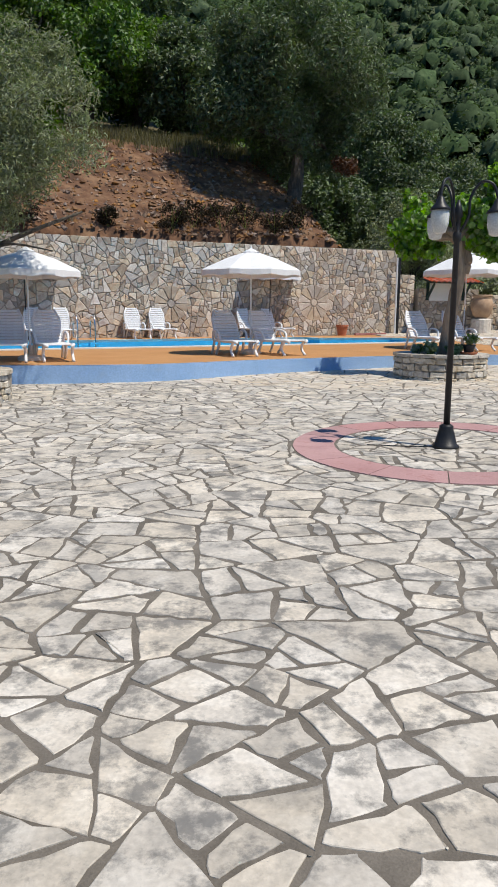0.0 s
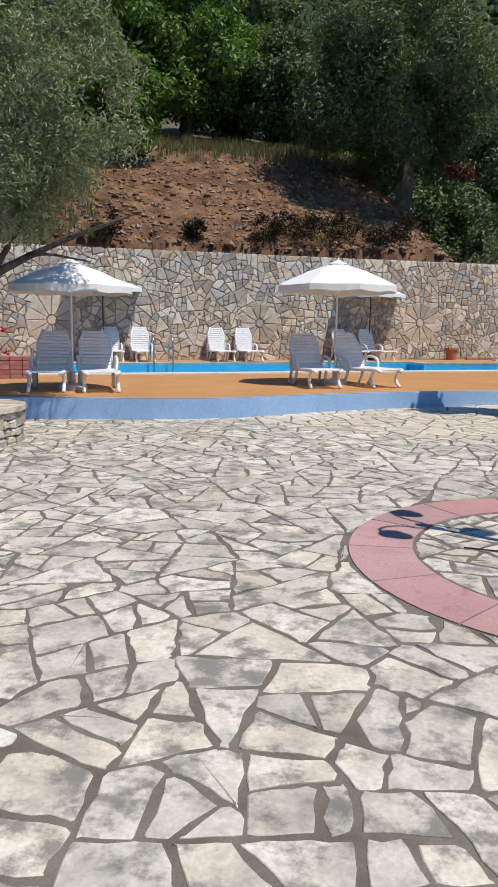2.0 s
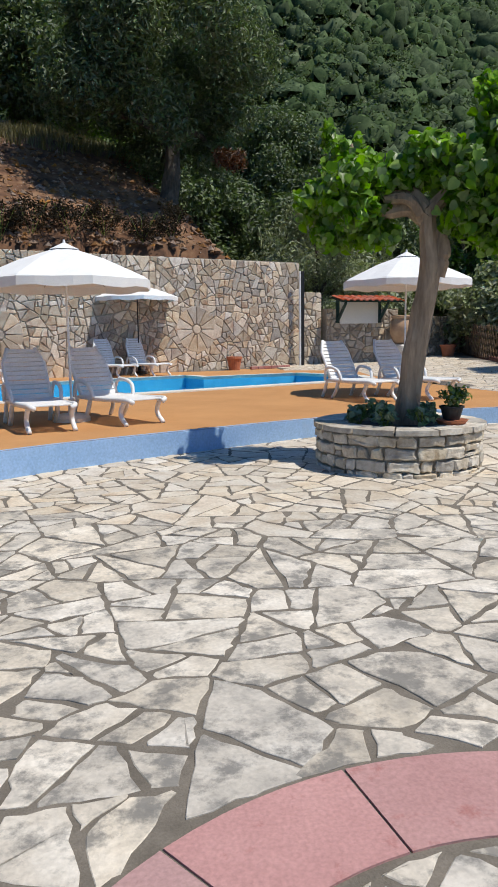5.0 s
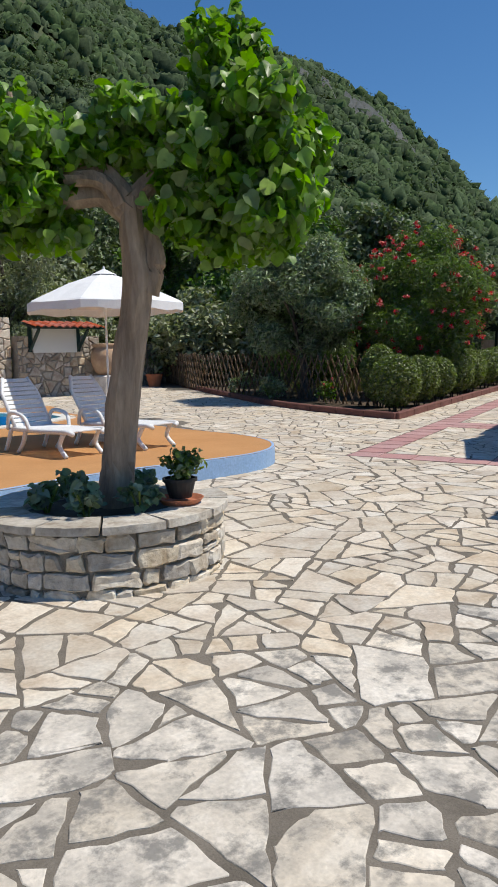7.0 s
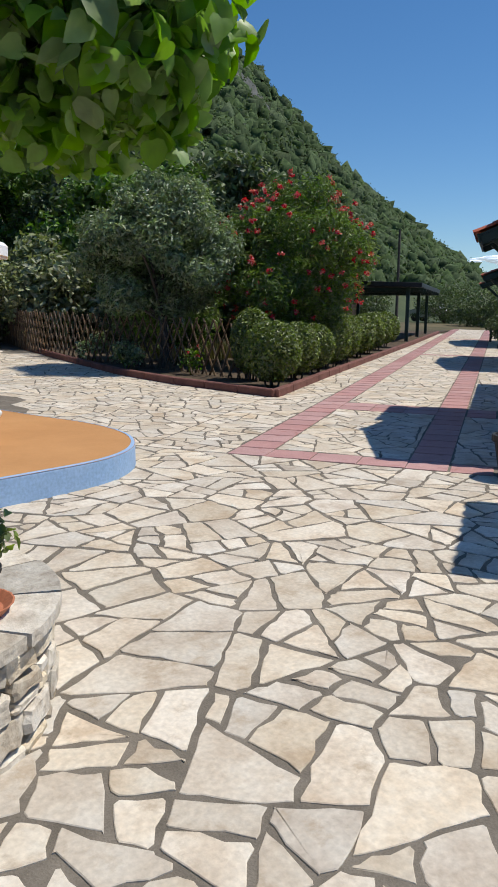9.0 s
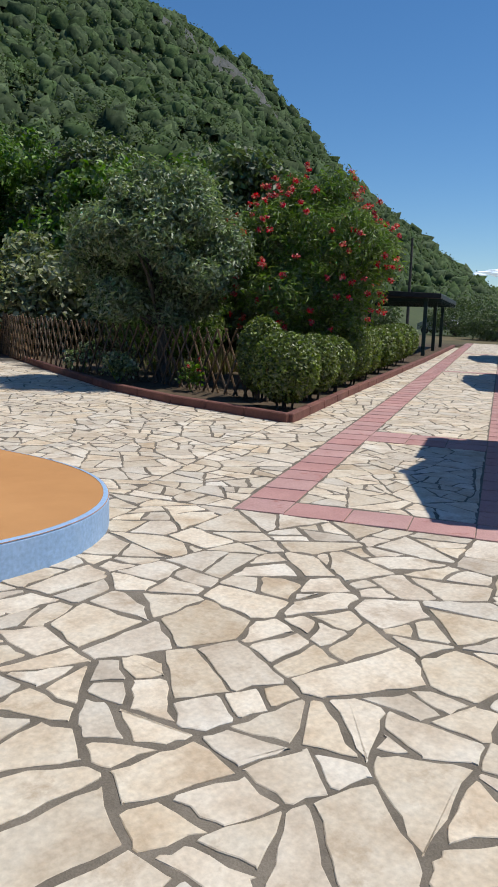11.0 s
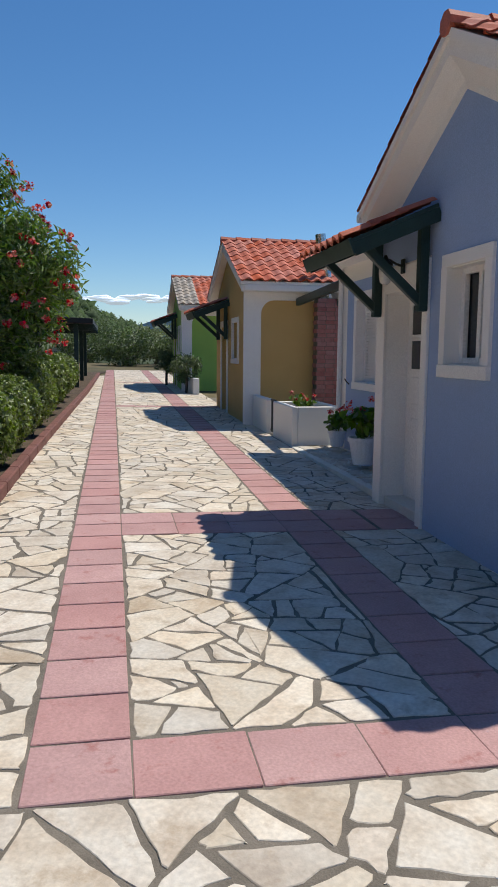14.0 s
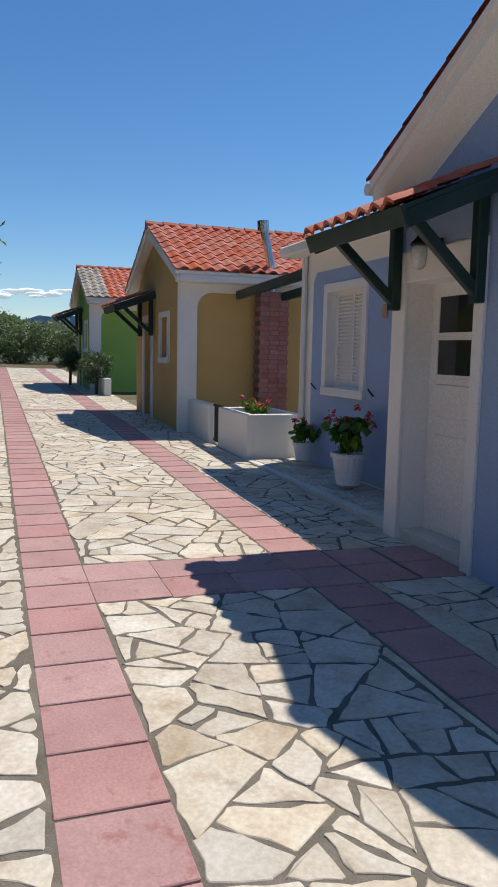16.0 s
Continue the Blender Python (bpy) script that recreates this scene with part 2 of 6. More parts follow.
def part(name, bm, mat, parent=None, label="", smooth=False):
    """Links a bmesh (or a ready mesh) as one object under a thing."""
    if isinstance(bm, bpy.types.Mesh):
        me = bm
    else:
        bmesh.ops.recalc_face_normals(bm, faces=bm.faces)
        me = bpy.data.meshes.new(name)
        bm.to_mesh(me)
        bm.free()
        me.materials.append(mat)
    if smooth:
        for p in me.polygons:
            p.use_smooth = True
    ob = new(name, me)
    if parent is not None:
        ob.parent = parent
    if label:
        ob["label"] = label
    return ob


def thing(name, m, label, category, group="", kind=""):
    ob = new(name)
    ob.empty_display_size = 0.2
    ob.matrix_world = m
    return tagged(ob, label, category, group, kind)


def box(bm, x0, x1, y0, y1, z0, z1, bevel=0.0, m=None):
    r = bmesh.ops.create_cube(bm, size=1)
    vs = r["verts"]
    for v in vs:
        v.co = Vector(((x0 + x1) / 2 + v.co.x * (x1 - x0), (y0 + y1) / 2 + v.co.y * (y1 - y0), (z0 + z1) / 2 + v.co.z * (z1 - z0)))
    if bevel:
        es = list({e for v in vs for e in v.link_edges})
        nb = bmesh.ops.bevel(bm, geom=es, offset=bevel, segments=1, affect="EDGES", clamp_overlap=True)
        vs = list({v for f in nb["faces"] for v in f.verts})
    if m is not None:
        bmesh.ops.transform(bm, matrix=m, verts=vs)
    return vs


def boxed(*a, **k):
    bm = bmesh.new()
    box(bm, *a, **k)
    return bm


def bar(bm, a, b, w, h=None, up=(0, 0, 1)):
    """A squared timber from a to b."""
    a, b = Vector(a), Vector(b)
    h = h or w
    d = b - a
    y = d.normalized()
    x = y.cross(Vector(up))
    x = Vector((1, 0, 0)) if x.length < 1e-4 else x.normalized()
    z = x.cross(y)
    m = Matrix((x, y, z)).transposed().to_4x4()
    m.translation = a
    box(bm, -w / 2, w / 2, 0, d.length, -h / 2, h / 2, min(w, h) * 0.12, m)


def barred(a, b, w, h=None):
    bm = bmesh.new()
    bar(bm, a, b, w, h)
    return bm


def tube(bm, pts, radii, seg=8, wob=0.0, cap=True):
    """A round limb through pts with a radius at each."""
    pts = [Vector(p) for p in pts]
    if not hasattr(radii, "__len__"):
        radii = [radii] * len(pts)
    rings = []
    ref = Vector((0.3, 0.2, 1)).normalized()
    for i, p in enumerate(pts):
        d = (pts[min(i + 1, len(pts) - 1)] - pts[max(i - 1, 0)]).normalized()
        if abs(d.dot(ref)) > 0.95:
            ref = Vector((1, 0.1, 0.1)).normalized()
        x = d.cross(ref).normalized()
        y = d.cross(x)
        ring = []
        for k in range(seg):
            a = 2 * math.pi * k / seg
            o = x * math.cos(a) + y * math.sin(a)
            r = radii[i] * (1 + (wob * noise.noise(p * 3 + o * 1.7) if wob else 0))
            ring.append(bm.verts.new(p + o * r))
        rings.append(ring)
    for r0, r1 in zip(rings, rings[1:]):
        for k in range(seg):
            bm.faces.new((r0[k], r0[(k + 1) % seg], r1[(k + 1) % seg], r1[k]))
    if cap:
        bm.faces.new(rings[0][::-1])
        bm.faces.new(rings[-1])


def tubed(pts, radii, seg=8, wob=0.0):
    bm = bmesh.new()
    tube(bm, pts, radii, seg, wob)
    return bm


def lathe(profile, seg=20, wob=0.0):
    """A turned body from (radius, height) pairs."""
    bm = bmesh.new()
    rings = []
    for r, z in profile:
        rings.append([bm.verts.new((r * math.cos(2 * math.pi * k / seg), r * math.sin(2 * math.pi * k / seg), z)) for k in range(seg)])
    for r0, r1 in zip(rings, rings[1:]):
        for k in range(seg):
            bm.faces.new((r0[k], r0[(k + 1) % seg], r1[(k + 1) % seg], r1[k]))
    bm.faces.new(rings[0][::-1])
    bm.faces.new(rings[-1])
    return bm


def spline(pts, n=6):
    """Catmull-Rom through pts."""
    pts = [Vector(p) for p in pts]
    out = []
    for i in range(len(pts) - 1):
        p0, p1, p2, p3 = pts[max(i - 1, 0)], pts[i], pts[i + 1], pts[min(i + 2, len(pts) - 1)]
        for k in range(n):
            t = k / n
            out.append(0.5 * ((2 * p1) + (p2 - p0) * t + (2 * p0 - 5 * p1 + 4 * p2 - p3) * t * t + (3 * p1 - p0 - 3 * p2 + p3) * t ** 3))
    out.append(pts[-1])
    return out


def leaves(name, clumps, count, size, mat, rng, slim=0.5, shell=0.55, droop=0.0, upward=0.5, broad=False, jitter=0.12):
    """A mesh of count leaves over ellipsoid clumps (centre, radii). Each leaf is a folded six-sided blade."""
    c = np.array([k[0] for k in clumps], float)
    r = np.array([k[1] for k in clumps], float)
    w = (r[:, 0] * r[:, 1] + r[:, 1] * r[:, 2] + r[:, 0] * r[:, 2])
    pick = rng.choice(len(c), count, p=w / w.sum())
    d = rng.normal(size=(count, 3))
    d /= np.linalg.norm(d, axis=1)[:, None]
    rad = 1 - shell * rng.random(count) ** 1.6
    pos = c[pick] + d * rad[:, None] * r[pick] * (1 + jitter * rng.normal(size=(count, 1)))
    nrm = d * 0.8 + rng.normal(size=(count, 3)) * 0.7 + np.array([0, 0, upward])
    nrm /= np.linalg.norm(nrm, axis=1)[:, None]
    ax = rng.normal(size=(count, 3)) + np.array([0, 0, -droop])
    ax -= nrm * (ax * nrm).sum(1)[:, None]
    ax /= np.linalg.norm(ax, axis=1)[:, None]
    sd = np.cross(nrm, ax)
    s = size * (0.65 + 0.7 * rng.random(count))[:, None]
    fold = nrm * s * 0.12
    a = pos - ax * s * 0.5
    b = pos + ax * s * 0.5 - fold
    m1 = pos - ax * s * 0.12 + sd * s * slim * 0.5 + fold
    m2 = pos - ax * s * 0.12 - sd * s * slim * 0.5 + fold
    if broad:
        # heart-shaped blade: midrib points and two lobed edges, folded and curled
        rows = ((-0.46, 0.20), (-0.40, 0.40), (-0.12, 0.5), (0.2, 0.33))
        pts = [a + ax * s * 0.1]
        for k, w in rows:
            for g in (1, -1):
                pts.append(pos + ax * s * k + sd * s * slim * w * g + fold * (2.2 * w) - nrm * s * 0.25 * max(k, 0) ** 2)
        pts.append(b - nrm * s * 0.08)
        verts = np.stack(pts, 1).reshape(-1, 3)
        idx = np.arange(count) * 10
        fan = ((0, 3, 1), (0, 2, 4), (0, 5, 3), (0, 4, 6), (0, 7, 5), (0, 6, 8), (0, 9, 7), (0, 8, 9))
        tri = np.stack([idx + i for f in fan for i in f], 1).reshape(-1)
    else:
        verts = np.stack([a, m1, b, m2], 1).reshape(-1, 3)
        idx = np.arange(count) * 4
        tri = np.stack([idx, idx + 1, idx + 2, idx, idx + 2, idx + 3], 1).reshape(-1)
    me = bpy.data.meshes.new(name)
    me.vertices.add(len(verts))
    me.vertices.foreach_set("co", verts.reshape(-1).astype(np.float32))
    me.loops.add(len(tri))
    me.loops.foreach_set("vertex_index", tri.astype(np.int32))
    me.polygons.add(len(tri) // 3)
    me.polygons.foreach_set("loop_start", np.arange(0, len(tri), 3, dtype=np.int32))
    me.update(calc_edges=True)
    me.materials.append(mat)
    return me


# ---- irregular stones ----
def clip(poly, px, py, nx, ny):
    """The part of a convex polygon on the side (p - q) . n <= 0."""
    out = []
    for i in range(len(poly)):
        a, b = poly[i], poly[(i + 1) % len(poly)]
        da, db = (a[0] - px) * nx + (a[1] - py) * ny, (b[0] - px) * nx + (b[1] - py) * ny
        if da <= 0:
            out.append(a)
        if (da < 0 < db) or (db < 0 < da):
            k = da / (da - db)
            out.append((a[0] + (b[0] - a[0]) * k, a[1] + (b[1] - a[1]) * k))
    return out


def area(poly):
    return 0.5 * sum(poly[i - 1][0] * poly[i][1] - poly[i][0] * poly[i - 1][1] for i in range(len(poly)))


def stoutness(poly):
    """Area over squared outline: small for slivers."""
    ln = sum(math.hypot(poly[i][0] - poly[i - 1][0], poly[i][1] - poly[i - 1][1]) for i in range(len(poly)))
    return area(poly) / (ln * ln + 1e-9)


def shatter(poly, size, rng, out, square=0.0):
    """Breaks a convex polygon along straight lines until its pieces are about size across; some lose a corner chip."""
    a = area(poly)
    n = len(poly)
    if a > size * size * (0.45 + 1.5 * rng.random() ** 2.2):
        cx, cy = sum(v[0] for v in poly) / n, sum(v[1] for v in poly) / n
        xx = sum((v[0] - cx) ** 2 for v in poly)
        yy = sum((v[1] - cy) ** 2 for v in poly)
        xy = sum((v[0] - cx) * (v[1] - cy) for v in poly)
        best = None
        for _ in range(4):
            ang = 0.5 * math.atan2(2 * xy, xx - yy) + 0.5 * rng.normal()
            if square and rng.random() < square:
                ang = round(ang / (math.pi / 2)) * math.pi / 2 + 0.12 * rng.normal()
            off = 0.24 * math.sqrt(a) * (rng.random() - 0.5)
            nx, ny = math.cos(ang), math.sin(ang)
            px, py = cx + nx * off, cy + ny * off
            halves = [h for h in (clip(poly, px, py, nx, ny), clip(poly, px, py, -nx, -ny)) if len(h) > 2]
            score = min(stoutness(h) for h in halves) * (0.6 + 0.8 * rng.random())
            if best is None or score > best[0]:
                best = (score, halves)
        for half in best[1]:
            if area(half) > size * size * 0.03:
                shatter(half, size, rng, out, square)
        return
    if n > 3 and rng.random() < 0.3:
        k = int(rng.integers(n))
        p, q, r = poly[k - 1], poly[k], poly[(k + 1) % n]
        f, g = 0.25 + 0.3 * rng.random(), 0.25 + 0.3 * rng.random()
        e0 = (q[0] + (p[0] - q[0]) * f, q[1] + (p[1] - q[1]) * f)
        e1 = (q[0] + (r[0] - q[0]) * g, q[1] + (r[1] - q[1]) * g)
        chip = [e0, q, e1]
        if area(chip) > 0.006:
            out.append(chip)
            poly = [v if i != k else None for i, v in enumerate(poly)]
            poly = [w for v in poly for w in ((e0, e1) if v is None else (v,))]
    out.append(poly)


def crazy(x0, x1, y0, y1, size, rng, keep=None, loose=0.95, square=0.0):
    """Irregular angular stones that fill a rectangle: large cells round scattered points, broken along straight lines."""
    out = []
    for poly in scatter_cells(x0, x1, y0, y1, size * 2.1, rng, keep, loose):
        shatter(poly, size, rng, out, square)
    return out


def courses(x0, x1, y0, y1, low, high, rng):
    """Roughly coursed blocks that fill a strip."""
    out = []
    y = y0
    while y < y1 - 1e-6:
        h = low + (high - low) * rng.random()
        if y1 - y - h < low * 0.8:
            h = y1 - y
        x = x0
        while x < x1 - 1e-6:
            w = h * (0.8 + 2.2 * rng.random())
            if x1 - x - w < h * 0.6:
                w = x1 - x
            t = 0.02 * rng.normal(size=2)
            cell = [(x, y), (x + w, y), (x + w + t[0], y + h), (x + t[1], y + h)]
            if h > 1.5 * low and w < 1.6 * h and rng.random() < 0.5:
                m = y + h * (0.4 + 0.2 * rng.random())
                out += [[(x, y), (x + w, y), (x + w, m), (x, m)], [(x, m), (x + w, m), (x + w, y + h), (x, y + h)]]
            else:
                out.append(cell)
            x += w
        y += h
    return out


def scatter_cells(x0, x1, y0, y1, size, rng, keep, loose):
    """Cells round scattered points in a rectangle."""
    nx, ny = max(1, round((x1 - x0) / size)), max(1, round((y1 - y0) / size))
    sx, sy = (x1 - x0) / nx, (y1 - y0) / ny
    pt = {}
    for i in range(-2, nx + 2):
        for j in range(-2, ny + 2):
            pt[i, j] = (x0 + (i + 0.5 + loose * (rng.random() - 0.5)) * sx, y0 + (j + 0.5 + loose * (rng.random() - 0.5)) * sy)
    cells = []
    for i in range(-1, nx + 1):
        for j in range(-1, ny + 1):
            p = pt[i, j]
            if keep and not keep(*p):
                continue
            poly = [(x0, y0), (x1, y0), (x1, y1), (x0, y1)]
            for di in (-2, -1, 0, 1, 2):
                for dj in (-2, -1, 0, 1, 2):
                    q = pt.get((i + di, j + dj))
                    if q is None or q == p:
                        continue
                    poly = clip(poly, (p[0] + q[0]) / 2, (p[1] + q[1]) / 2, q[0] - p[0], q[1] - p[1])
                    if len(poly) < 3:
                        break
                if len(poly) < 3:
                    break
            if len(poly) > 2 and area(poly) > size * size * 0.01:
                cells.append(poly)
    return cells


def inset(poly, d):
    """A convex polygon drawn in by d; None when nothing is left."""
    out = poly
    n = len(poly)
    for i in range(n):
        a, b = poly[i], poly[(i + 1) % n]
        ex, ey = b[0] - a[0], b[1] - a[1]
        ln = math.hypot(ex, ey)
        if ln < 1e-6:
            continue
        nx, ny = ey / ln, -ex / ln
        out = clip(out, a[0] - nx * d, a[1] - ny * d, nx, ny)
        if len(out) < 3:
            return None
    return out if area(out) > 0.0012 else None


def stone(poly, joint, thick, rng, rough=0.009, lip=0.004, tilt=0.0):
    """Vertices (x, y, height) and faces of one stone with worn, uneven edges."""
    p = inset(poly, joint * (0.35 + 0.5 * rng.random()))
    if not p:
        return None
    ring = []
    for i in range(len(p)):
        a, b = p[i], p[(i + 1) % len(p)]
        ln = math.hypot(b[0] - a[0], b[1] - a[1])
        if ln < 0.02:
            ring.append(((a[0] + b[0]) / 2, (a[1] + b[1]) / 2))
            continue
        k = min(0.3, 0.012 / ln)
        n = 1 if ln < 0.1 else (2 if ln < 0.2 else (3 if ln < 0.34 else 5))
        for j in range(n + 1):
            t = k + (1 - 2 * k) * j / n
            j1, j2 = (rng.random() - 0.5) * rough * 2, (rng.random() - 0.5) * rough * 2
            ring.append((a[0] + (b[0] - a[0]) * t + j1, a[1] + (b[1] - a[1]) * t + j2))
    m = len(ring)
    if m < 3:
        return None
    cx, cy = sum(v[0] for v in ring) / m, sum(v[1] for v in ring) / m
    h = thick * (1 + 0.25 * (rng.random() - 0.5))
    tx, ty = (rng.random() - 0.5) * tilt, (rng.random() - 0.5) * tilt
    vs = [(x, y, -0.01) for x, y in ring] + [(x, y, h - lip) for x, y in ring]
    for x, y in ring:
        ln = math.hypot(cx - x, cy - y) + 1e-6
        k = min(0.4, lip * 1.4 / ln)
        vs.append((x + (cx - x) * k, y + (cy - y) * k, h + (x - cx) * tx + (y - cy) * ty))
    fs = [tuple(range(2 * m, 3 * m))]
    for i in range(m):
        j = (i + 1) % m
        fs += [(i, j, m + j, m + i), (m + i, m + j, 2 * m + j, 2 * m + i)]
    return vs, fs, (cx, cy)


def lay(name, cells, place, parent, mat_part, mat_rest, joint, thick, rng, near, rough=0.013, lip=0.003, tilt=0.0, limit=300, rest_label=""):
    """Lays stones: those for which near(x, y) holds are parts of their own, the rest one joined part."""
    rv, rf = [], []
    made = 0
    for poly in cells:
        s = stone(poly, joint, thick, rng, rough, lip, tilt)
        if not s:
            continue
        vs, fs, (cx, cy) = s
        if made < limit and near(cx, cy):
            made += 1
            o = place(cx, cy, 0)
            me = mesh_of(name, [place(*v) - o for v in vs], fs, mat_part)
            ob = new(name, me)
            ob.parent = parent
            ob.location = o
        else:
            b = len(rv)
            rv += [place(*v) for v in vs]
            rf += [tuple(b + i for i in f) for f in fs]
    if rv:
        ob = part(name + "s", mesh_of(name + "s", rv, rf, mat_rest), mat_rest, parent)
        ob["kind"] = "stuff"
        if rest_label:
            ob["label"] = rest_label


# ---- ground, hill ----
rng = np.random.default_rng(5)
WALL_A, WALL_B = Vector((-16.5, 20.55, 0)), Vector((5.9, 31.38, 0))
WALL_DIR = (WALL_B - WALL_A).normalized()
WALL_NOR = Vector((-WALL_DIR.y, WALL_DIR.x, 0))
DECK_Z = 0.57
AZ = (-180, -70, -40, 0, 14, 20, 24, 30, 35, 41, 48, 54, 58.5, 62, 70, 120, 180)
EL = (2, 14, 27, 30, 29, 24.5, 22.6, 21.7, 20.4, 16.6, 9.6, 5.2, 2.2, 1.1, 1.0, 0.4, 2)
RIDGE = 340.0


def smooth(a, b, x):
    t = min(1.0, max(0.0, (x - a) / (b - a)))
    return t * t * (3 - 2 * t)


def land(x, y):
    """Height of the land."""
    dx, dy = x - 4, y - 12
    r = math.hypot(dx, dy)
    az = math.degrees(math.atan2(dx, dy))
    top = math.tan(radians(float(np.interp(az, AZ, EL)))) * RIDGE
    base = gz(x, y) if r < 60 else gz(4 + dx * 60 / r, 12 + dy * 60 / r)
    s = (Vector((x, y, 0)) - WALL_A).dot(WALL_NOR)
    t = (Vector((x, y, 0)) - WALL_A).dot(WALL_DIR)
    # open side: field behind the fence, then the slope
    start = 28 if az < 40 else min(200.0, 28 + (az - 40) * 5)
    k = max(0.0, (r - start) / (RIDGE - start))
    open_side = base + top * (0.25 * k + 0.75 * min(k, 1.0) ** 1.25 if k < 1 else 1.0 + (k - 1) * 0.2)
    # bank behind the pool wall
    bank = base
    if s > 1.3:
        bank = 3.55 + min(s, 9) * 0.62 + max(0, min(s - 9, 40)) * 0.30
        far = max(0.0, (r - 55) / (RIDGE - 55))
        bank += (top - 20) * min(far, 1.0) ** 1.1
        bank += 0.25 * noise.noise(Vector((x * 0.5, y * 0.5, 1)))
    w = smooth(22.5, 26.0, t) if s > 0 else 1.0
    if az < -60 or az > 120:
        w = 1.0
    z = bank * (1 - w) + open_side * w
    if r > 45:
        q = noise.noise(Vector((x * 0.012, y * 0.012, 3))) * 9 + noise.noise(Vector((x * 0.04, y * 0.04, 7))) * 3
        z += q * min(1.0, (r - 45) / 120) * smooth(1.0, 12.0, top / RIDGE * 57)
    if -8.8 < s < -0.7 and t < 23.0:
        return -1.4
    return z - 0.005


gv, gf = [(4, 12, gz(4, 12) - 0.005)], []
radii = [3, 6, 9, 12, 14] + [15 + 0.8 * i for i in range(44)] + [52 + 6 * i for i in range(50)] + [360, 420, 600, 1200, 3000]
NA = 240
for r in radii:
    for k in range(NA):
        a = 2 * math.pi * k / NA
        x, y = 4 + r * math.sin(a), 12 + r * math.cos(a)
        gv.append((x, y, land(x, y)))
for k in range(NA):
    gf.append((0, 1 + (k + 1) % NA, 1 + k))
for i in range(len(radii) - 1):
    for k in range(NA):
        a, b = 1 + i * NA + k, 1 + i * NA + (k + 1) % NA
        gf.append((a, b, b + NA, a + NA))
ground = part("ground", mesh_of("ground", gv, gf, hill_mat), hill_mat, smooth=True)
tagged(ground, "dry scrub-covered hillside rising behind the terrace", "ground", kind="structure")
ground.data.materials.append(scrub_ground)
ground.data.materials.append(mortar)
ground.data.materials.append(earth)
for p in ground.data.polygons:
    c = p.center
    r = math.hypot(c.x - 4, c.y - 12)
    s = (Vector((c.x, c.y, 0)) - WALL_A).dot(WALL_NOR)
    t = (Vector((c.x, c.y, 0)) - WALL_A).dot(WALL_DIR)
    if s > 0.2 and t < 25:
        p.material_index = 3 if s < 9.5 and 8.5 < t < 25 else (1 if r < 60 else 0)
    elif r < 26:
        p.material_index = 2
    elif r < 60:
        p.material_index = 1

# ---- paving ----
RING = (2.0, 7.45)
RING_IN, RING_OUT = 1.14, 1.57


def flat(x, y, z):
    return Vector((x, y, gz(x, y) - 0.02 + z))


def deck_side(x, y):
    """Points well inside the pool deck or beyond it."""
    s = (Vector((x, y, 0)) - WALL_A).dot(WALL_NOR)
    t = (Vector((x, y, 0)) - WALL_A).dot(WALL_DIR)
    return (t < 23 and s > -9.5) or s > 8


def open_paving(u, v):
    p = street(u, v)
    x, y = p.x, p.y
    if deck_side(x, y) or x < -9 or y < 0.5 or y > 36:
        return False
    if u > 0 and v > 1.1 and x > 12.2:
        return False
    return math.hypot(x - RING[0], y - RING[1]) > RING_IN - 0.3


paving = thing("pavement", Matrix.Identity(4), "pale irregular limestone crazy paving with grey mortar joints", "paving", kind="structure")
cells = []
for u0, u1, v0, v1 in ((-26, -0.008, -19, 14), (0.0, 33, 0.008, 1.0), (0.0, 15, 1.0, 16), (0.0, 1.24, -6, -3.4)):
    cells += crazy(u0, u1, v0, v1, 0.35, rng, open_paving, 1.25)
side = []
for poly in cells:
    q = []
    for u, v in poly:
        p = street(u, v)
        x, y = p.x, p.y
        dx, dy = x - RING[0], y - RING[1]
        d = math.hypot(dx, dy)
        if d < RING_OUT + 0.01:
            k = (RING_OUT + 0.01) / max(d, 1e-3)
            x, y = RING[0] + dx * k, RING[1] + dy * k
        q.append((x, y))
    if area(q) > 0.012:
        side.append(q)


def grey_zone(x, y):
    return y + 0.25 * x + 1.2 * noise.noise(Vector((x * 0.4, y * 0.4, 0))) < 13.0


greys = [p for p in side if grey_zone(*p[0])]
creams = [p for p in side if not grey_zone(*p[0])]
lay("flagstone", greys, flat, paving, flag_part, flag_rest, 0.022, 0.02, rng, lambda x, y: -1.5 < x < 3.2 and 2.5 < y < 12 and math.hypot(x - 0.8 - y * 0.06, (y - 7) * 0.55) < 2.6, limit=140)
lay("flagstone", creams, flat, paving, cream_part, cream_rest, 0.022, 0.02, rng, lambda x, y: 4.2 < x < 9 and 12.5 < y < 18, limit=100)
inner = [(RING[0] + (RING_IN - 0.01) * math.cos(a * math.pi / 12), RING[1] + (RING_IN - 0.01) * math.sin(a * math.pi / 12)) for a in range(24)]
disc = []
for poly in crazy(RING[0] - 1.2, RING[0] + 1.2, RING[1] - 1.2, RING[1] + 1.2, 0.32, rng):
    for i in range(24):
        a, b = inner[i], inner[(i + 1) % 24]
        poly = clip(poly, a[0], a[1], b[1] - a[1], a[0] - b[0])
        if len(poly) < 3:
            break
    if len(poly) > 2:
        disc.append(poly)
lay("flagstone", disc, flat, paving, flag_part, flag_rest, 0.03, 0.02, rng, lambda x, y: True)


def lane_place(x, y, z):
    p = street(x, y)
    return Vector((p.x, p.y, p.z - 0.02 + z))


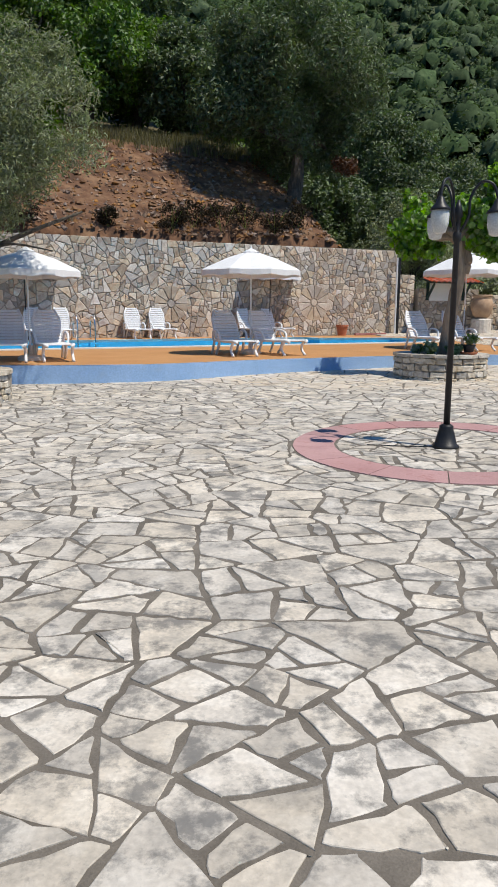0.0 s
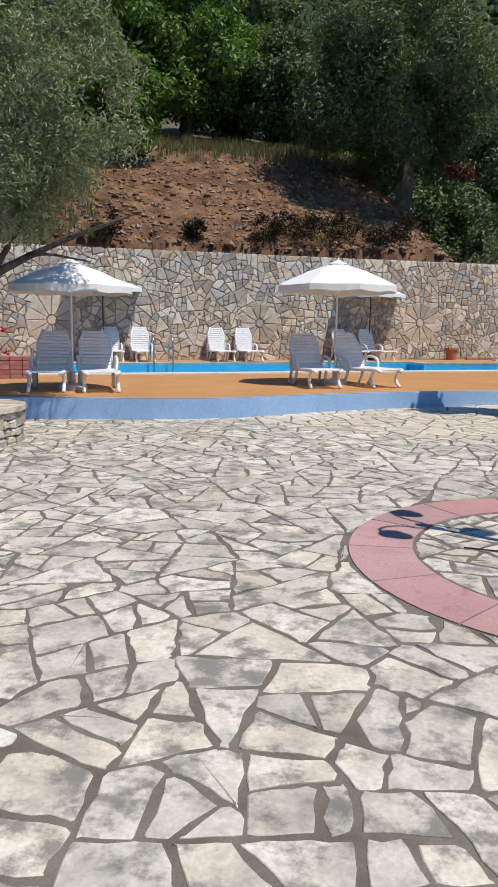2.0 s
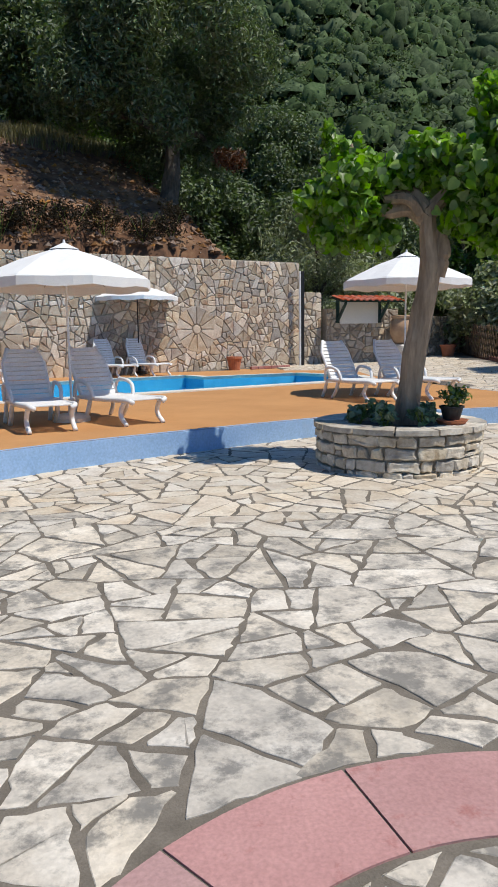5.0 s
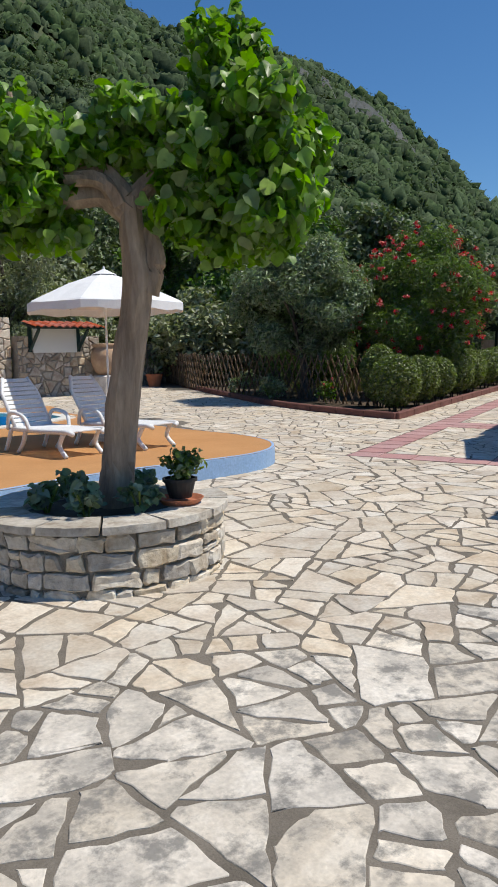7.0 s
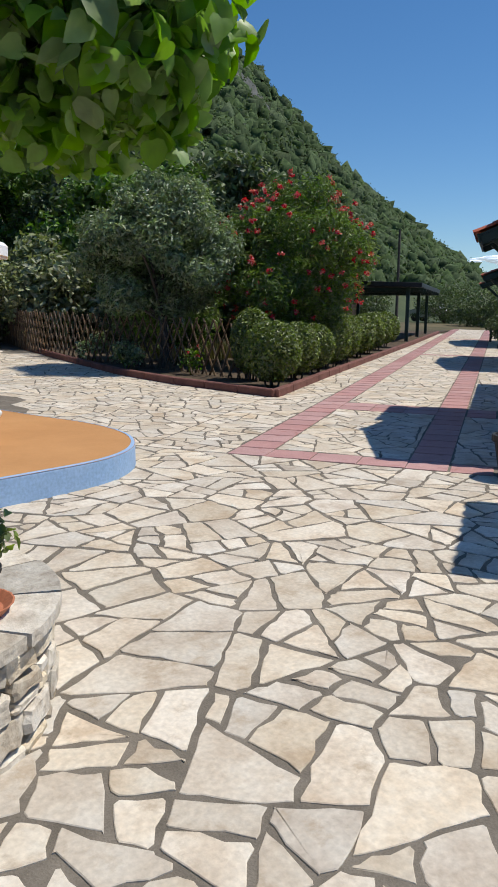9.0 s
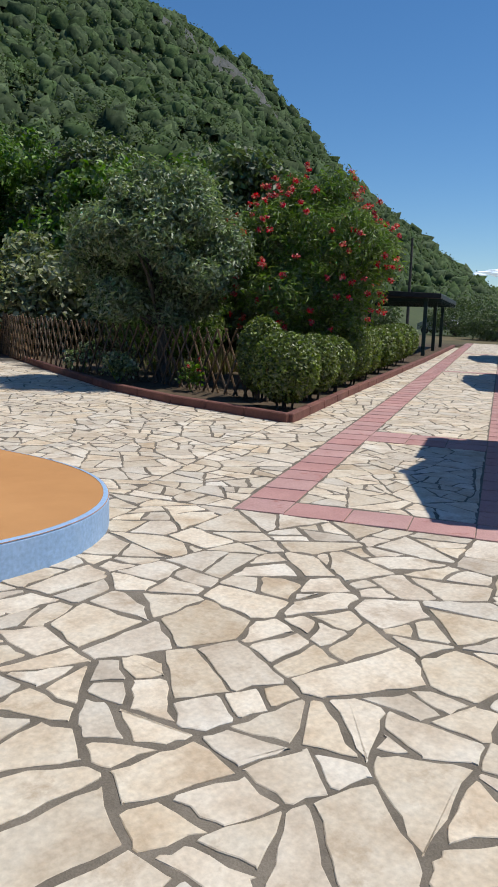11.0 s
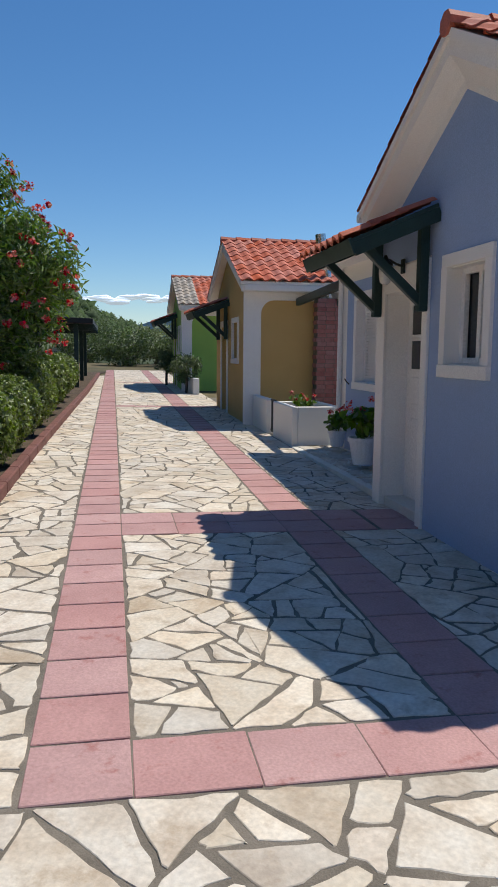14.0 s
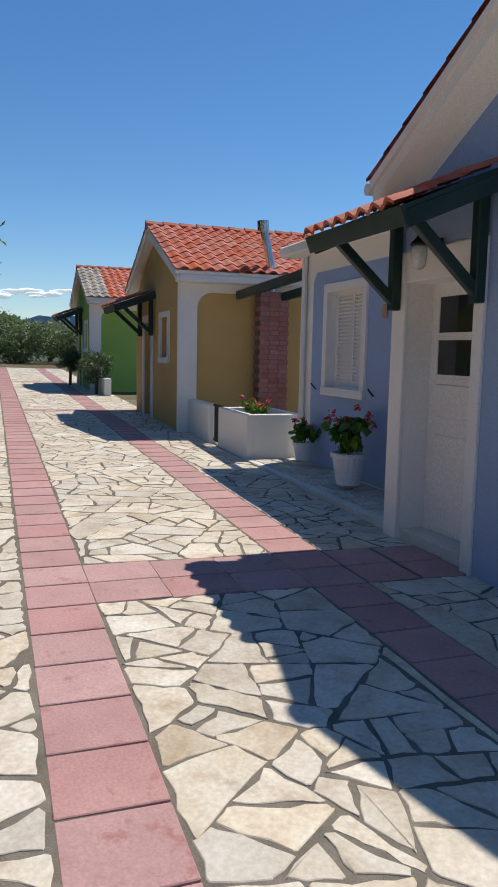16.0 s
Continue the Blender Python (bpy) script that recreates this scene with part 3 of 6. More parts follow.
lane = thing("lane", Matrix.Identity(4), "lane of cream crazy paving framed by pink concrete tiles", "paving", kind="structure")
CROSS = [(0.0, 0.42, 1), (3.80, 4.62, 2), (16.5, 16.92, 1), (27.5, 27.92, 1)]
TW = 0.42
panels = []
for (a, b, _), nxt in zip(CROSS, CROSS[1:] + [(40, 40, 0)]):
    panels.append((b, nxt[0], -1.91, -TW))
    panels.append((b, nxt[0], -3.25, -2.33))
lane_cells = []
for u0, u1, v0, v1 in panels:
    lane_cells += crazy(u0 + 0.008, u1 - 0.008, v0 + 0.008, v1 - 0.008, 0.34, rng, None, 1.25)
lay("flagstone", lane_cells, lane_place, lane, cream_part, cream_rest, 0.018, 0.02, rng, lambda x, y: x < 12, limit=290)


def tile_mesh(du, dv, name="paving_tile"):
    bm = boxed(-du / 2 + 0.003, du / 2 - 0.003, -dv / 2 + 0.003, dv / 2 - 0.003, -0.03, 0.0, 0.004)
    me = bpy.data.meshes.new(name)
    bmesh.ops.recalc_face_normals(bm, faces=bm.faces)
    bm.to_mesh(me)
    bm.free()
    me.materials.append(pink_tile)
    return me


square = tile_mesh(TW, TW)


def lay_tile(u, v, me):
    ob = new("paving_tile", me)
    ob.matrix_world = street_pose(u, v, 0.001 + 0.001 * rng.random(), (rng.random() - 0.5) * 0.6)
    ob.parent = lane


for i in range(95):
    lay_tile((i + 0.5) * TW, -TW / 2, square)
for i in range(95):
    u = (i + 0.5) * TW
    lay_tile(u, -2.12, square)
wide = tile_mesh(0.42, 0.497)
for a, b, rows in CROSS:
    for k in range(rows):
        u = a + (k + 0.5) * (b - a) / rows
        for j in range(3):
            lay_tile(u, -0.42 - 0.4967 * (j + 0.5), wide)
        for j in range(2):
            lay_tile(u, -2.33 - 0.46 * (j + 0.5), square)
for i in range(14):
    bm = bmesh.new()
    a0, a1 = 2 * math.pi * i / 14 + 0.004, 2 * math.pi * (i + 1) / 14 - 0.004
    lo, hi = [], []
    for r in (RING_IN, RING_OUT):
        for k in range(7):
            a = a0 + (a1 - a0) * k / 6
            x, y = RING[0] + r * math.cos(a), RING[1] + r * math.sin(a)
            hi.append(bm.verts.new((x, y, gz(x, y) + 0.003)))
            lo.append(bm.verts.new((x, y, gz(x, y) - 0.03)))
    for vs in (hi, lo):
        for k in range(6):
            bm.faces.new((vs[k], vs[k + 1], vs[k + 8], vs[k + 7]))
    for k in range(6):
        bm.faces.new((hi[k], hi[k + 1], lo[k + 1], lo[k]))
        bm.faces.new((hi[k + 7], hi[k + 8], lo[k + 8], lo[k + 7]))
    bm.faces.new((hi[0], hi[7], lo[7], lo[0]))
    bm.faces.new((hi[6], hi[13], lo[13], lo[6]))
    part("paving_tile", bm, pink_tile, paving)

# ---- pool deck ----
FRONT = [(-15, 9.2), (-9, 10.9), (-6.5, 11.9), (-4.6, 12.75), (-3, 13.0), (-1.6, 13.4), (0.0, 14.55), (1.56, 15.4), (3.0, 16.1), (4.4, 16.6), (5.6, 16.75), (6.4, 16.9), (6.95, 17.3), (7.3, 18.0), (7.35, 18.9), (7.1, 20.2), (6.8, 22.5), (6.6, 25.5)]
front = [Vector((p.x, p.y, 0)) for p in spline([(x, y, 0) for x, y in FRONT], 6)]
# pool outline in the wall's frame: along (from the wall's start), away from the wall
def by_wall(t, s, z):
    p = WALL_A + WALL_DIR * t + WALL_NOR * s
    return Vector((p.x, p.y, z))


POOL = [(3.0, -7.0), (20.8, -7.0), (21.9, -6.6), (22.3, -5.7), (22.0, -3.7), (19.3, -3.3), (19.3, -2.3), (3.0, -2.3)]
pool_rim = [by_wall(t, s, 0) for t, s in POOL]
deck_z = lambda p: 0.575 + 0.004 * (p.x - 2)
outline = [by_wall(-1, 0.1, 0)] + [f for f in front] + [by_wall(25.0, -2.4, 0), by_wall(25.0, 0.1, 0)]
deck = thing("pool_deck", Matrix.Identity(4), "raised ochre-coated pool deck with a blue painted edge", "pool deck", kind="structure")
bm = bmesh.new()
for loop in (outline, pool_rim):
    ring = [bm.verts.new((p.x, p.y, 0)) for p in loop]
    for i in range(len(ring)):
        bm.edges.new((ring[i], ring[(i + 1) % len(ring)]))
bmesh.ops.triangle_fill(bm, use_beauty=True, use_dissolve=False, edges=bm.edges[:], normal=(0, 0, 1))
for v in bm.verts:
    v.co.z = deck_z(v.co)
part("deck_surface", bm, deck_top, deck)
bm = bmesh.new()
prev = None
for p in front:
    d = Vector((p.x, p.y, deck_z(p)))
    ring = [bm.verts.new((d.x, d.y, gz(d.x, d.y) - 0.05)), bm.verts.new((d.x, d.y, d.z - 0.012)), bm.verts.new((d.x, d.y + 0.012, d.z + 0.002)), bm.verts.new((d.x - 0.02, d.y + 0.05, d.z + 0.003))]
    if prev:
        for k in range(3):
            bm.faces.new((prev[k], ring[k], ring[k + 1], prev[k + 1]))
    prev = ring
part("deck_edge", bm, deck_blue, deck, "light blue painted vertical edge")
pool = thing("swimming_pool", Matrix.Identity(4), "blue tiled swimming pool with pale coping and clear water", "pool", kind="structure")
bm = bmesh.new()
n = len(pool_rim)
tops = [bm.verts.new((p.x, p.y, deck_z(p))) for p in pool_rim]
lows = [bm.verts.new((p.x, p.y, -0.9)) for p in pool_rim]
for i in range(n):
    bm.faces.new((tops[i], tops[(i + 1) % n], lows[(i + 1) % n], lows[i]))
bm.faces.new(lows)
part("pool_basin", bm, pool_tile, pool)
water_mat = bpy.data.materials.new("pool_water")
water_mat.use_nodes = True
wb = water_mat.node_tree.nodes["Principled BSDF"]
wb.inputs["Base Color"].default_value = (0.6, 0.9, 1.0, 1)
wb.inputs["Transmission Weight"].default_value = 1.0
wb.inputs["Roughness"].default_value = 0.03
wb.inputs["IOR"].default_value = 1.1
wnz = water_mat.node_tree.nodes.new("ShaderNodeTexNoise")
wnz.inputs["Scale"].default_value = 3.5
wbp = water_mat.node_tree.nodes.new("ShaderNodeBump")
wbp.inputs["Strength"].default_value, wbp.inputs["Distance"].default_value = 0.25, 0.03
water_mat.node_tree.links.new(wnz.outputs[0], wbp.inputs["Height"])
water_mat.node_tree.links.new(wbp.outputs[0], wb.inputs["Normal"])
water = part("water_surface", mesh_of("water_surface", [(p.x, p.y, 0.30) for p in pool_rim], [tuple(range(n))], water_mat), water_mat, pool)
water.visible_shadow = False
for i in range(n):
    a, b = pool_rim[i], pool_rim[(i + 1) % n]
    d = (b - a).normalized()
    o = Vector((d.y, -d.x, 0)) * 0.28
    me = mesh_of("coping", [(a.x, a.y, deck_z(a) - 0.05), (b.x, b.y, deck_z(b) - 0.05), (b.x + o.x, b.y + o.y, deck_z(b) - 0.05), (a.x + o.x, a.y + o.y, deck_z(a) - 0.05),
                            (a.x - o.x * 0.1, a.y - o.y * 0.1, deck_z(a) + 0.03), (b.x - o.x * 0.1, b.y - o.y * 0.1, deck_z(b) + 0.03), (b.x + o.x, b.y + o.y, deck_z(b) + 0.025), (a.x + o.x, a.y + o.y, deck_z(a) + 0.025)],
                 [(4, 5, 6, 7), (0, 1, 5, 4), (2, 3, 7, 6), (1, 2, 6, 5), (3, 0, 4, 7)], coping_mat)
    part("coping", me, coping_mat, pool)

# ---- stone retaining wall ----
WALL_LEN = (WALL_B - WALL_A).length
wall = thing("wall_north", Matrix.Identity(4), "tall retaining wall of irregular buff stone with wheel-shaped rosettes", "stone wall", kind="structure")


def wall_top(t):
    return 3.95 + 0.006 * (t - 12)


bm = bmesh.new()
rows = []
for t in np.linspace(-1, WALL_LEN, 30):
    a, b = by_wall(t, 0, 0), by_wall(t, 0.45, 0)
    rows.append([bm.verts.new((a.x, a.y, 0.3)), bm.verts.new((a.x, a.y, wall_top(t) - 0.02)), bm.verts.new((b.x, b.y, wall_top(t) - 0.02)), bm.verts.new((b.x, b.y, 0.3))])
for r0, r1 in zip(rows, rows[1:]):
    for k in range(4):
        bm.faces.new((r0[k], r1[k], r1[(k + 1) % 4], r0[(k + 1) % 4]))
bm.faces.new(rows[0])
bm.faces.new(rows[-1])
part("wall_core", bm, wall_joint, wall)


def on_wall(x, y, z):
    p = by_wall(x, -z, y)
    return p


ROSE = [(8.35, 1.75, 0.78), (15.0, 1.75, 0.66), (20.95, 1.85, 0.72)]
wcells = crazy(-1, WALL_LEN, 0.5, 3.98, 0.29, rng, loose=1.0, square=0.35)
kept, rose = [], []
for poly in wcells:
    cx, cy = sum(v[0] for v in poly) / len(poly), sum(v[1] for v in poly) / len(poly)
    if not any(math.hypot(cx - rx, cy - ry) < rr * 0.8 for rx, ry, rr in ROSE):
        kept.append(poly)
for rx, ry, rr in ROSE:
    for k in range(12):
        a0, a1 = math.pi * 2 * k / 12, math.pi * 2 * (k + 1) / 12
        rose.append([(rx + r * math.cos(a), ry + r * math.sin(a)) for r, a in ((0.16, a0), (rr - 0.01, a0), (rr, (a0 + a1) / 2), (rr - 0.01, a1), (0.16, a1))])
    rose.append([(rx + 0.15 * math.cos(a * math.pi / 4), ry + 0.15 * math.sin(a * math.pi / 4)) for a in range(8)])
lay("stone", kept, on_wall, wall, wall_part, wall_rest, 0.019, 0.045, rng, lambda x, y: x > 18.2, rough=0.012, lip=0.014, tilt=0.09, limit=240)
lay("stone", rose, on_wall, wall, rose_stone, rose_stone, 0.018, 0.052, rng, lambda x, y: True, rough=0.006, lip=0.014)


# ---- houses ----
def wall_panel(name, pts, m, depth, mat, parent, label=""):
    """An upright slab over the outline pts (u, h) in the plane v = 0 of m, thick towards -v."""
    bm = bmesh.new()
    f = [bm.verts.new(m @ Vector((u, 0, h))) for u, h in pts]
    b = [bm.verts.new(m @ Vector((u, -depth, h))) for u, h in pts]
    bm.faces.new(f)
    bm.faces.new(b[::-1])
    for i in range(len(pts)):
        j = (i + 1) % len(pts)
        bm.faces.new((f[i], b[i], b[j], f[j]))
    return part(name, bm, mat, parent, label)


def wall_with_holes(name, u0, u1, h0, h1, holes, v0, v1, mat, parent, top=None):
    """A wall from u0 to u1 with rectangular holes (u0, u1, h0, h1), as one mesh of butted blocks; top: gable apex (u, h)."""
    bm = bmesh.new()
    us = sorted({u0, u1, *[h[0] for h in holes], *[h[1] for h in holes]})
    for a, b in zip(us, us[1:]):
        hs = sorted([(h[2], h[3]) for h in holes if h[0] <= a and h[1] >= b])
        z = h0
        for lo, hi in hs:
            if lo > z:
                box(bm, a, b, v0, v1, z, lo)
            z = hi
        if z < h1:
            box(bm, a, b, v0, v1, z, h1)
    bmesh.ops.remove_doubles(bm, verts=bm.verts[:], dist=1e-4)
    if top:
        au, ah = top
        f = [bm.verts.new((u, v1, h)) for u, h in ((u0, h1), (u1, h1), (au, ah))]
        g = [bm.verts.new((u, v0, h)) for u, h in ((u0, h1), (u1, h1), (au, ah))]
        bm.faces.new(f)
        bm.faces.new(g)
        for i in range(3):
            j = (i + 1) % 3
            bm.faces.new((f[i], f[j], g[j], g[i]))
    return part(name, bm, mat, parent)


def tile_profile(w, ln):
    """One interlocking roof tile with an S-shaped section, lying along +y downhill."""
    n = 6
    vs, fs = [], []
    for yy, lift in ((0, 0.012), (ln, 0.030)):
        for k in range(n + 1):
            x = w * (k / n - 0.5) * 1.06
            z = 0.026 * math.sin(2 * math.pi * (k / n) - 0.6) + lift + 0.028
            vs.append((x, yy, z))
    for k in range(n):
        fs.append((k, k + 1, n + 2 + k, n + 1 + k))
    b = len(vs)
    for k in range(n + 1):
        x, y, z = vs[n + 1 + k]
        vs.append((x, y, z - 0.03))
    for k in range(n):
        fs.append((n + 1 + k, n + 2 + k, b + k + 1, b + k))
    return vs, fs


def roof_slope(name, parent, ridge, eave, v_front, v_back, mat_p, mat_r, pieces, w=0.24, ln=0.33, grey=None):
    """A tiled slope: ridge and eave are (u, h); it runs from v_front back to v_back."""
    (ru, rh), (eu, eh) = ridge, eave
    d = Vector((eu - ru, 0, eh - rh))
    total = d.length
    d.normalize()
    side = Vector((0, -1, 0))
    up = d.cross(side)
    if up.z < 0:
        up = -up
    rows = max(1, round(total / ln))
    cols = max(1, round((v_front - v_back) / w))
    step, cw = total / rows, (v_front - v_back) / cols
    slab = bmesh.new()
    t = 0.07
    a, b = Vector((ru, 0, rh)), Vector((eu, 0, eh))
    f = [slab.verts.new(p + Vector((0, v, 0)) + up * o) for v in (v_front, v_back) for p in (a, b) for o in (0, -t)]
    for q in ((0, 2, 6, 4), (1, 3, 7, 5), (0, 1, 3, 2), (4, 5, 7, 6), (0, 1, 5, 4), (2, 3, 7, 6)):
        slab.faces.new([f[i] for i in q])
    roof = part(name, slab, white_wall, parent)
    vs, fs = tile_profile(cw, step * 1.1)
    base = Matrix((side, d, up)).transposed().to_4x4()
    if base.determinant() < 0:
        base = Matrix((-side, d, up)).transposed().to_4x4()
    me = mesh_of("roof_tile", vs, fs, mat_p)
    rv, rf, gvv, gff = [], [], [], []
    for r in range(rows):
        for c in range(cols):
            v = v_front - (c + 0.5) * cw
            pos = Vector((ru, v, rh)) + d * (r * step) + up * (0.005 + 0.004 * rng.random())
            m = Matrix.Translation(pos) @ base
            if grey and grey(c / cols):
                b0 = len(gvv)
                gvv += [m @ Vector(p) for p in vs]
                gff += [tuple(b0 + i for i in q) for q in fs]
            elif pieces:
                ob = new("roof_tile", me)
                ob.parent = roof
                ob.matrix_local = m
            else:
                b0 = len(rv)
                rv += [m @ Vector(p) for p in vs]
                rf += [tuple(b0 + i for i in q) for q in fs]
    if rv:
        part("roof_tiles", mesh_of("roof_tiles", rv, rf, mat_r), mat_r, roof)["kind"] = "stuff"
    if gvv:
        part("weathered_tiles", mesh_of("weathered_tiles", gvv, gff, roof_grey), roof_grey, roof)["kind"] = "stuff"
    return roof


def ridge_caps(parent, u, h, v_front, v_back):
    bm = bmesh.new()
    n = round((v_front - v_back) / 0.36)
    for i in range(n):
        a = v_front - i * (v_front - v_back) / n
        tube(bm, [(u, a, h + 0.0), (u, a - 0.4, h - 0.012)], [0.10, 0.088], 8)
    part("ridge_tiles", bm, roof_rest, parent)


def barge(parent, apex, eave, v, mat, w=0.14):
    """The rake board under a gable's tiles."""
    part("bargeboard", barred((apex[0], v, apex[1] - 0.1), (eave[0], v, eave[1] - 0.1), 0.06, w), mat, parent)


def canopy(parent, u0, u1, v_wall, v_out, h_wall, h_out, posts):
    """A little tiled porch roof on green brackets."""
    c = new("porch_roof")
    c.parent = parent
    c["label"] = "small tiled porch roof on dark green timber brackets"
    bm = bmesh.new()
    d = Vector((0, v_out - v_wall, h_out - h_wall)).normalized()
    upv = Vector((0, -d.z, d.y))
    if upv.z < 0:
        upv = -upv
    ln = math.hypot(v_out - v_wall, h_out - h_wall)
    m = Matrix((Vector((1, 0, 0)), d, upv)).transposed().to_4x4()
    m.translation = Vector((0, v_wall, h_wall))
    part("board", boxed(u0, u1, 0, ln, -0.03, 0, 0, m), green_wood, c)
    part("fascia", boxed(u0 - 0.02, u1 + 0.02, ln, ln + 0.03, -0.13, 0.01, 0.004, m), green_wood, c)
    for u in (u0, u1 - 0.05):
        part("rafter", boxed(u, u + 0.05, 0, ln, -0.15, -0.031, 0.004, m), green_wood, c)
    part("rafter", boxed((u0 + u1) / 2 - 0.03, (u0 + u1) / 2 + 0.03, 0, ln, -0.12, -0.031, 0.004, m), green_wood, c)
    cols = round((u1 - u0) / 0.2)
    vs, fs = tile_profile((u1 - u0) / cols, 0.36)
    me = mesh_of("roof_tile", vs, fs, roof_tile)
    rows = max(2, round(ln / 0.31))
    for r in range(rows):
        for k in range(cols):
            ob = new("roof_tile", me)
            ob.parent = c
            x = u0 + (k + 0.5) * (u1 - u0) / cols
            ob.matrix_local = m @ Matrix.Translation((x, r * (ln - 0.3) / max(1, rows - 1), 0.004))
    for u in posts:
        part("post", boxed(u - 0.045, u + 0.045, v_wall + 0.003, v_wall + 0.09, h_wall - 0.92, h_wall - 0.06, 0.008), green_wood, c)
        part("bracket", barred((u, v_wall + 0.05, h_wall - 0.85), (u, v_wall + (v_out - v_wall) * 0.78, h_out - 0.02), 0.07, 0.08), green_wood, c)
    return c


def framed_window(parent, u0, u1, h0, h1, v, shutter):
    """A white-framed window in the plane v, facing +v."""
    w = new("window")
    w.parent = parent
    b = 0.11
    bm = bmesh.new()
    box(bm, u0, u1, v - 0.02, v + 0.03, h1 - b, h1, 0.006)
    box(bm, u0, u1, v - 0.02, v + 0.045, h0, h0 + b, 0.006)
    box(bm, u0, u0 + b, v - 0.02, v + 0.03, h0 + b, h1 - b)
    box(bm, u1 - b, u1, v - 0.02, v + 0.03, h0 + b, h1 - b)
    part("window_frame", bm, white_wall, w)
    a0, a1, c0, c1 = u0 + b, u1 - b, h0 + b, h1 - b
    bm = bmesh.new()
    for x in (a0, (a0 + a1) / 2 - 0.03, a1 - 0.06):
        box(bm, x, x + 0.06, v - 0.16, v - 0.11, c0, c1, 0.004)
    for z in (c0, c1 - 0.06):
        box(bm, a0 + 0.06, a1 - 0.06, v - 0.155, v - 0.115, z, z + 0.06)
    part("casement", bm, white_door, w)
    if shutter:
        n = 24
        bm = boxed(a0 + 0.05, a1 - 0.05, v - 0.15, v - 0.12, -0.018, 0.014)
        slat = bpy.data.meshes.new("shutter_slat")
        bm.to_mesh(slat)
        bm.free()
        slat.materials.append(white_door)
        for k in range(n):
            part("shutter_slat", slat, white_door, w).location = (0, 0, c0 + 0.06 + (c1 - c0 - 0.12) * (k + 0.5) / n)
        part("shutter_backing", boxed(a0 + 0.05, a1 - 0.05, v - 0.168, v - 0.151, c0, c1), white_door, w)
    part("pane", boxed(a0, a1, v - 0.19, v - 0.17, c0, c1), dark_glass, w)
    part("window_sill", boxed(a0, a1, v - 0.16, v - 0.02, c0 - 0.012, c0 + 0.012), white_wall, w)
    return w


def panelled_door(parent, u0, u1, h0, h1, v):
    d = new("door")
    d.parent = parent
    d["label"] = "white panelled front door with two small panes"
    bm = bmesh.new()
    w = u1 - u0
    box(bm, u0, u1, v - 0.05, v, h0, h1, 0.004)
    for a, b, lo, hi in ((0.14, 0.86, 0.10, 0.40), (0.14, 0.86, 0.47, 0.60)):
        box(bm, u0 + a * w, u0 + b * w, v, v + 0.016, h0 + lo * (h1 - h0), h0 + hi * (h1 - h0), 0.007)
    part("door_leaf", bm, white_door, d)
    for lo, hi in ((0.64, 0.775), (0.805, 0.945)):
        bm = bmesh.new()
        z0, z1 = h0 + lo * (h1 - h0), h0 + hi * (h1 - h0)
        x0, x1 = u0 + 0.34 * w, u0 + 0.86 * w
        part("pane", boxed(x0, x1, v + 0.001, v + 0.008, z0, z1), dark_glass, d)
        for q in ((x0 - 0.03, x0, z0 - 0.03, z1 + 0.03), (x1, x1 + 0.03, z0 - 0.03, z1 + 0.03), (x0, x1, z0 - 0.03, z0), (x0, x1, z1, z1 + 0.03)):
            box(bm, q[0], q[1], v + 0.001, v + 0.02, q[2], q[3], 0.003)
        part("glazing_bead", bm, white_door, d)
    k = part("door_handle", lathe([(0.0, 0), (0.028, 0.0), (0.028, 0.01), (0.012, 0.015), (0.012, 0.04), (0.03, 0.05), (0.03, 0.075), (0.0, 0.085)], 14), brass, d, "round brass knob", True)
    k.matrix_local = Matrix.Translation((u0 + 0.09 * w + 0.02, v, h0 + 0.47 * (h1 - h0))) @ Matrix.Rotation(radians(-90), 4, "X")
    return d


def wall_lantern(m):
    t = thing("wall_lantern", m, "small black wall lantern with a ribbed glass globe", "wall lamp")
    part("arm", tubed(spline([(0, 0.0, 0), (0, 0.08, 0.02), (0, 0.16, 0.06), (0, 0.19, 0.03)], 4), 0.012, 6), black_iron, t)
    part("backplate", boxed(-0.04, 0.04, 0, 0.02, -0.07, 0.07, 0.006), black_iron, t)
    g = part("globe", lathe([(0.02, -0.2), (0.05, -0.18), (0.062, -0.1), (0.06, -0.04), (0.05, -0.02)], 12), lamp_glass, t, smooth=True)
    g.location = (0, 0.19, 0.02)
    g = part("cap", lathe([(0.075, -0.02), (0.07, 0.0), (0.03, 0.04), (0.012, 0.08)], 12), black_iron, t, smooth=True)
    g.location = (0, 0.19, 0.02)
    return t


# blue bungalow
HB = thing("blue_bungalow", street_pose(0, 0), "blue and white rendered bungalow with a tiled gable roof", "house")
wall_with_holes("wall", 1.25, 5.06, -0.1, 3.1, [(2.75, 3.40, 1.55, 2.36), (3.90, 4.86, 0.02, 2.25)], -3.62, -3.2, white_wall, HB, top=(3.14, 4.12))
part("wall", boxed(1.25, 5.06, -9.0, -8.8, -0.1, 3.1), white_wall, HB)
part("wall", boxed(1.25, 1.45, -8.8, -3.62, -0.1, 3.1), blue_wall, HB)
part("wall", boxed(4.86, 5.06, -8.8, -3.621, -0.1, 3.1), blue_wall, HB)
part("ceiling", boxed(1.45, 4.86, -8.8, -3.62, 2.9, 3.0), white_wall, HB)
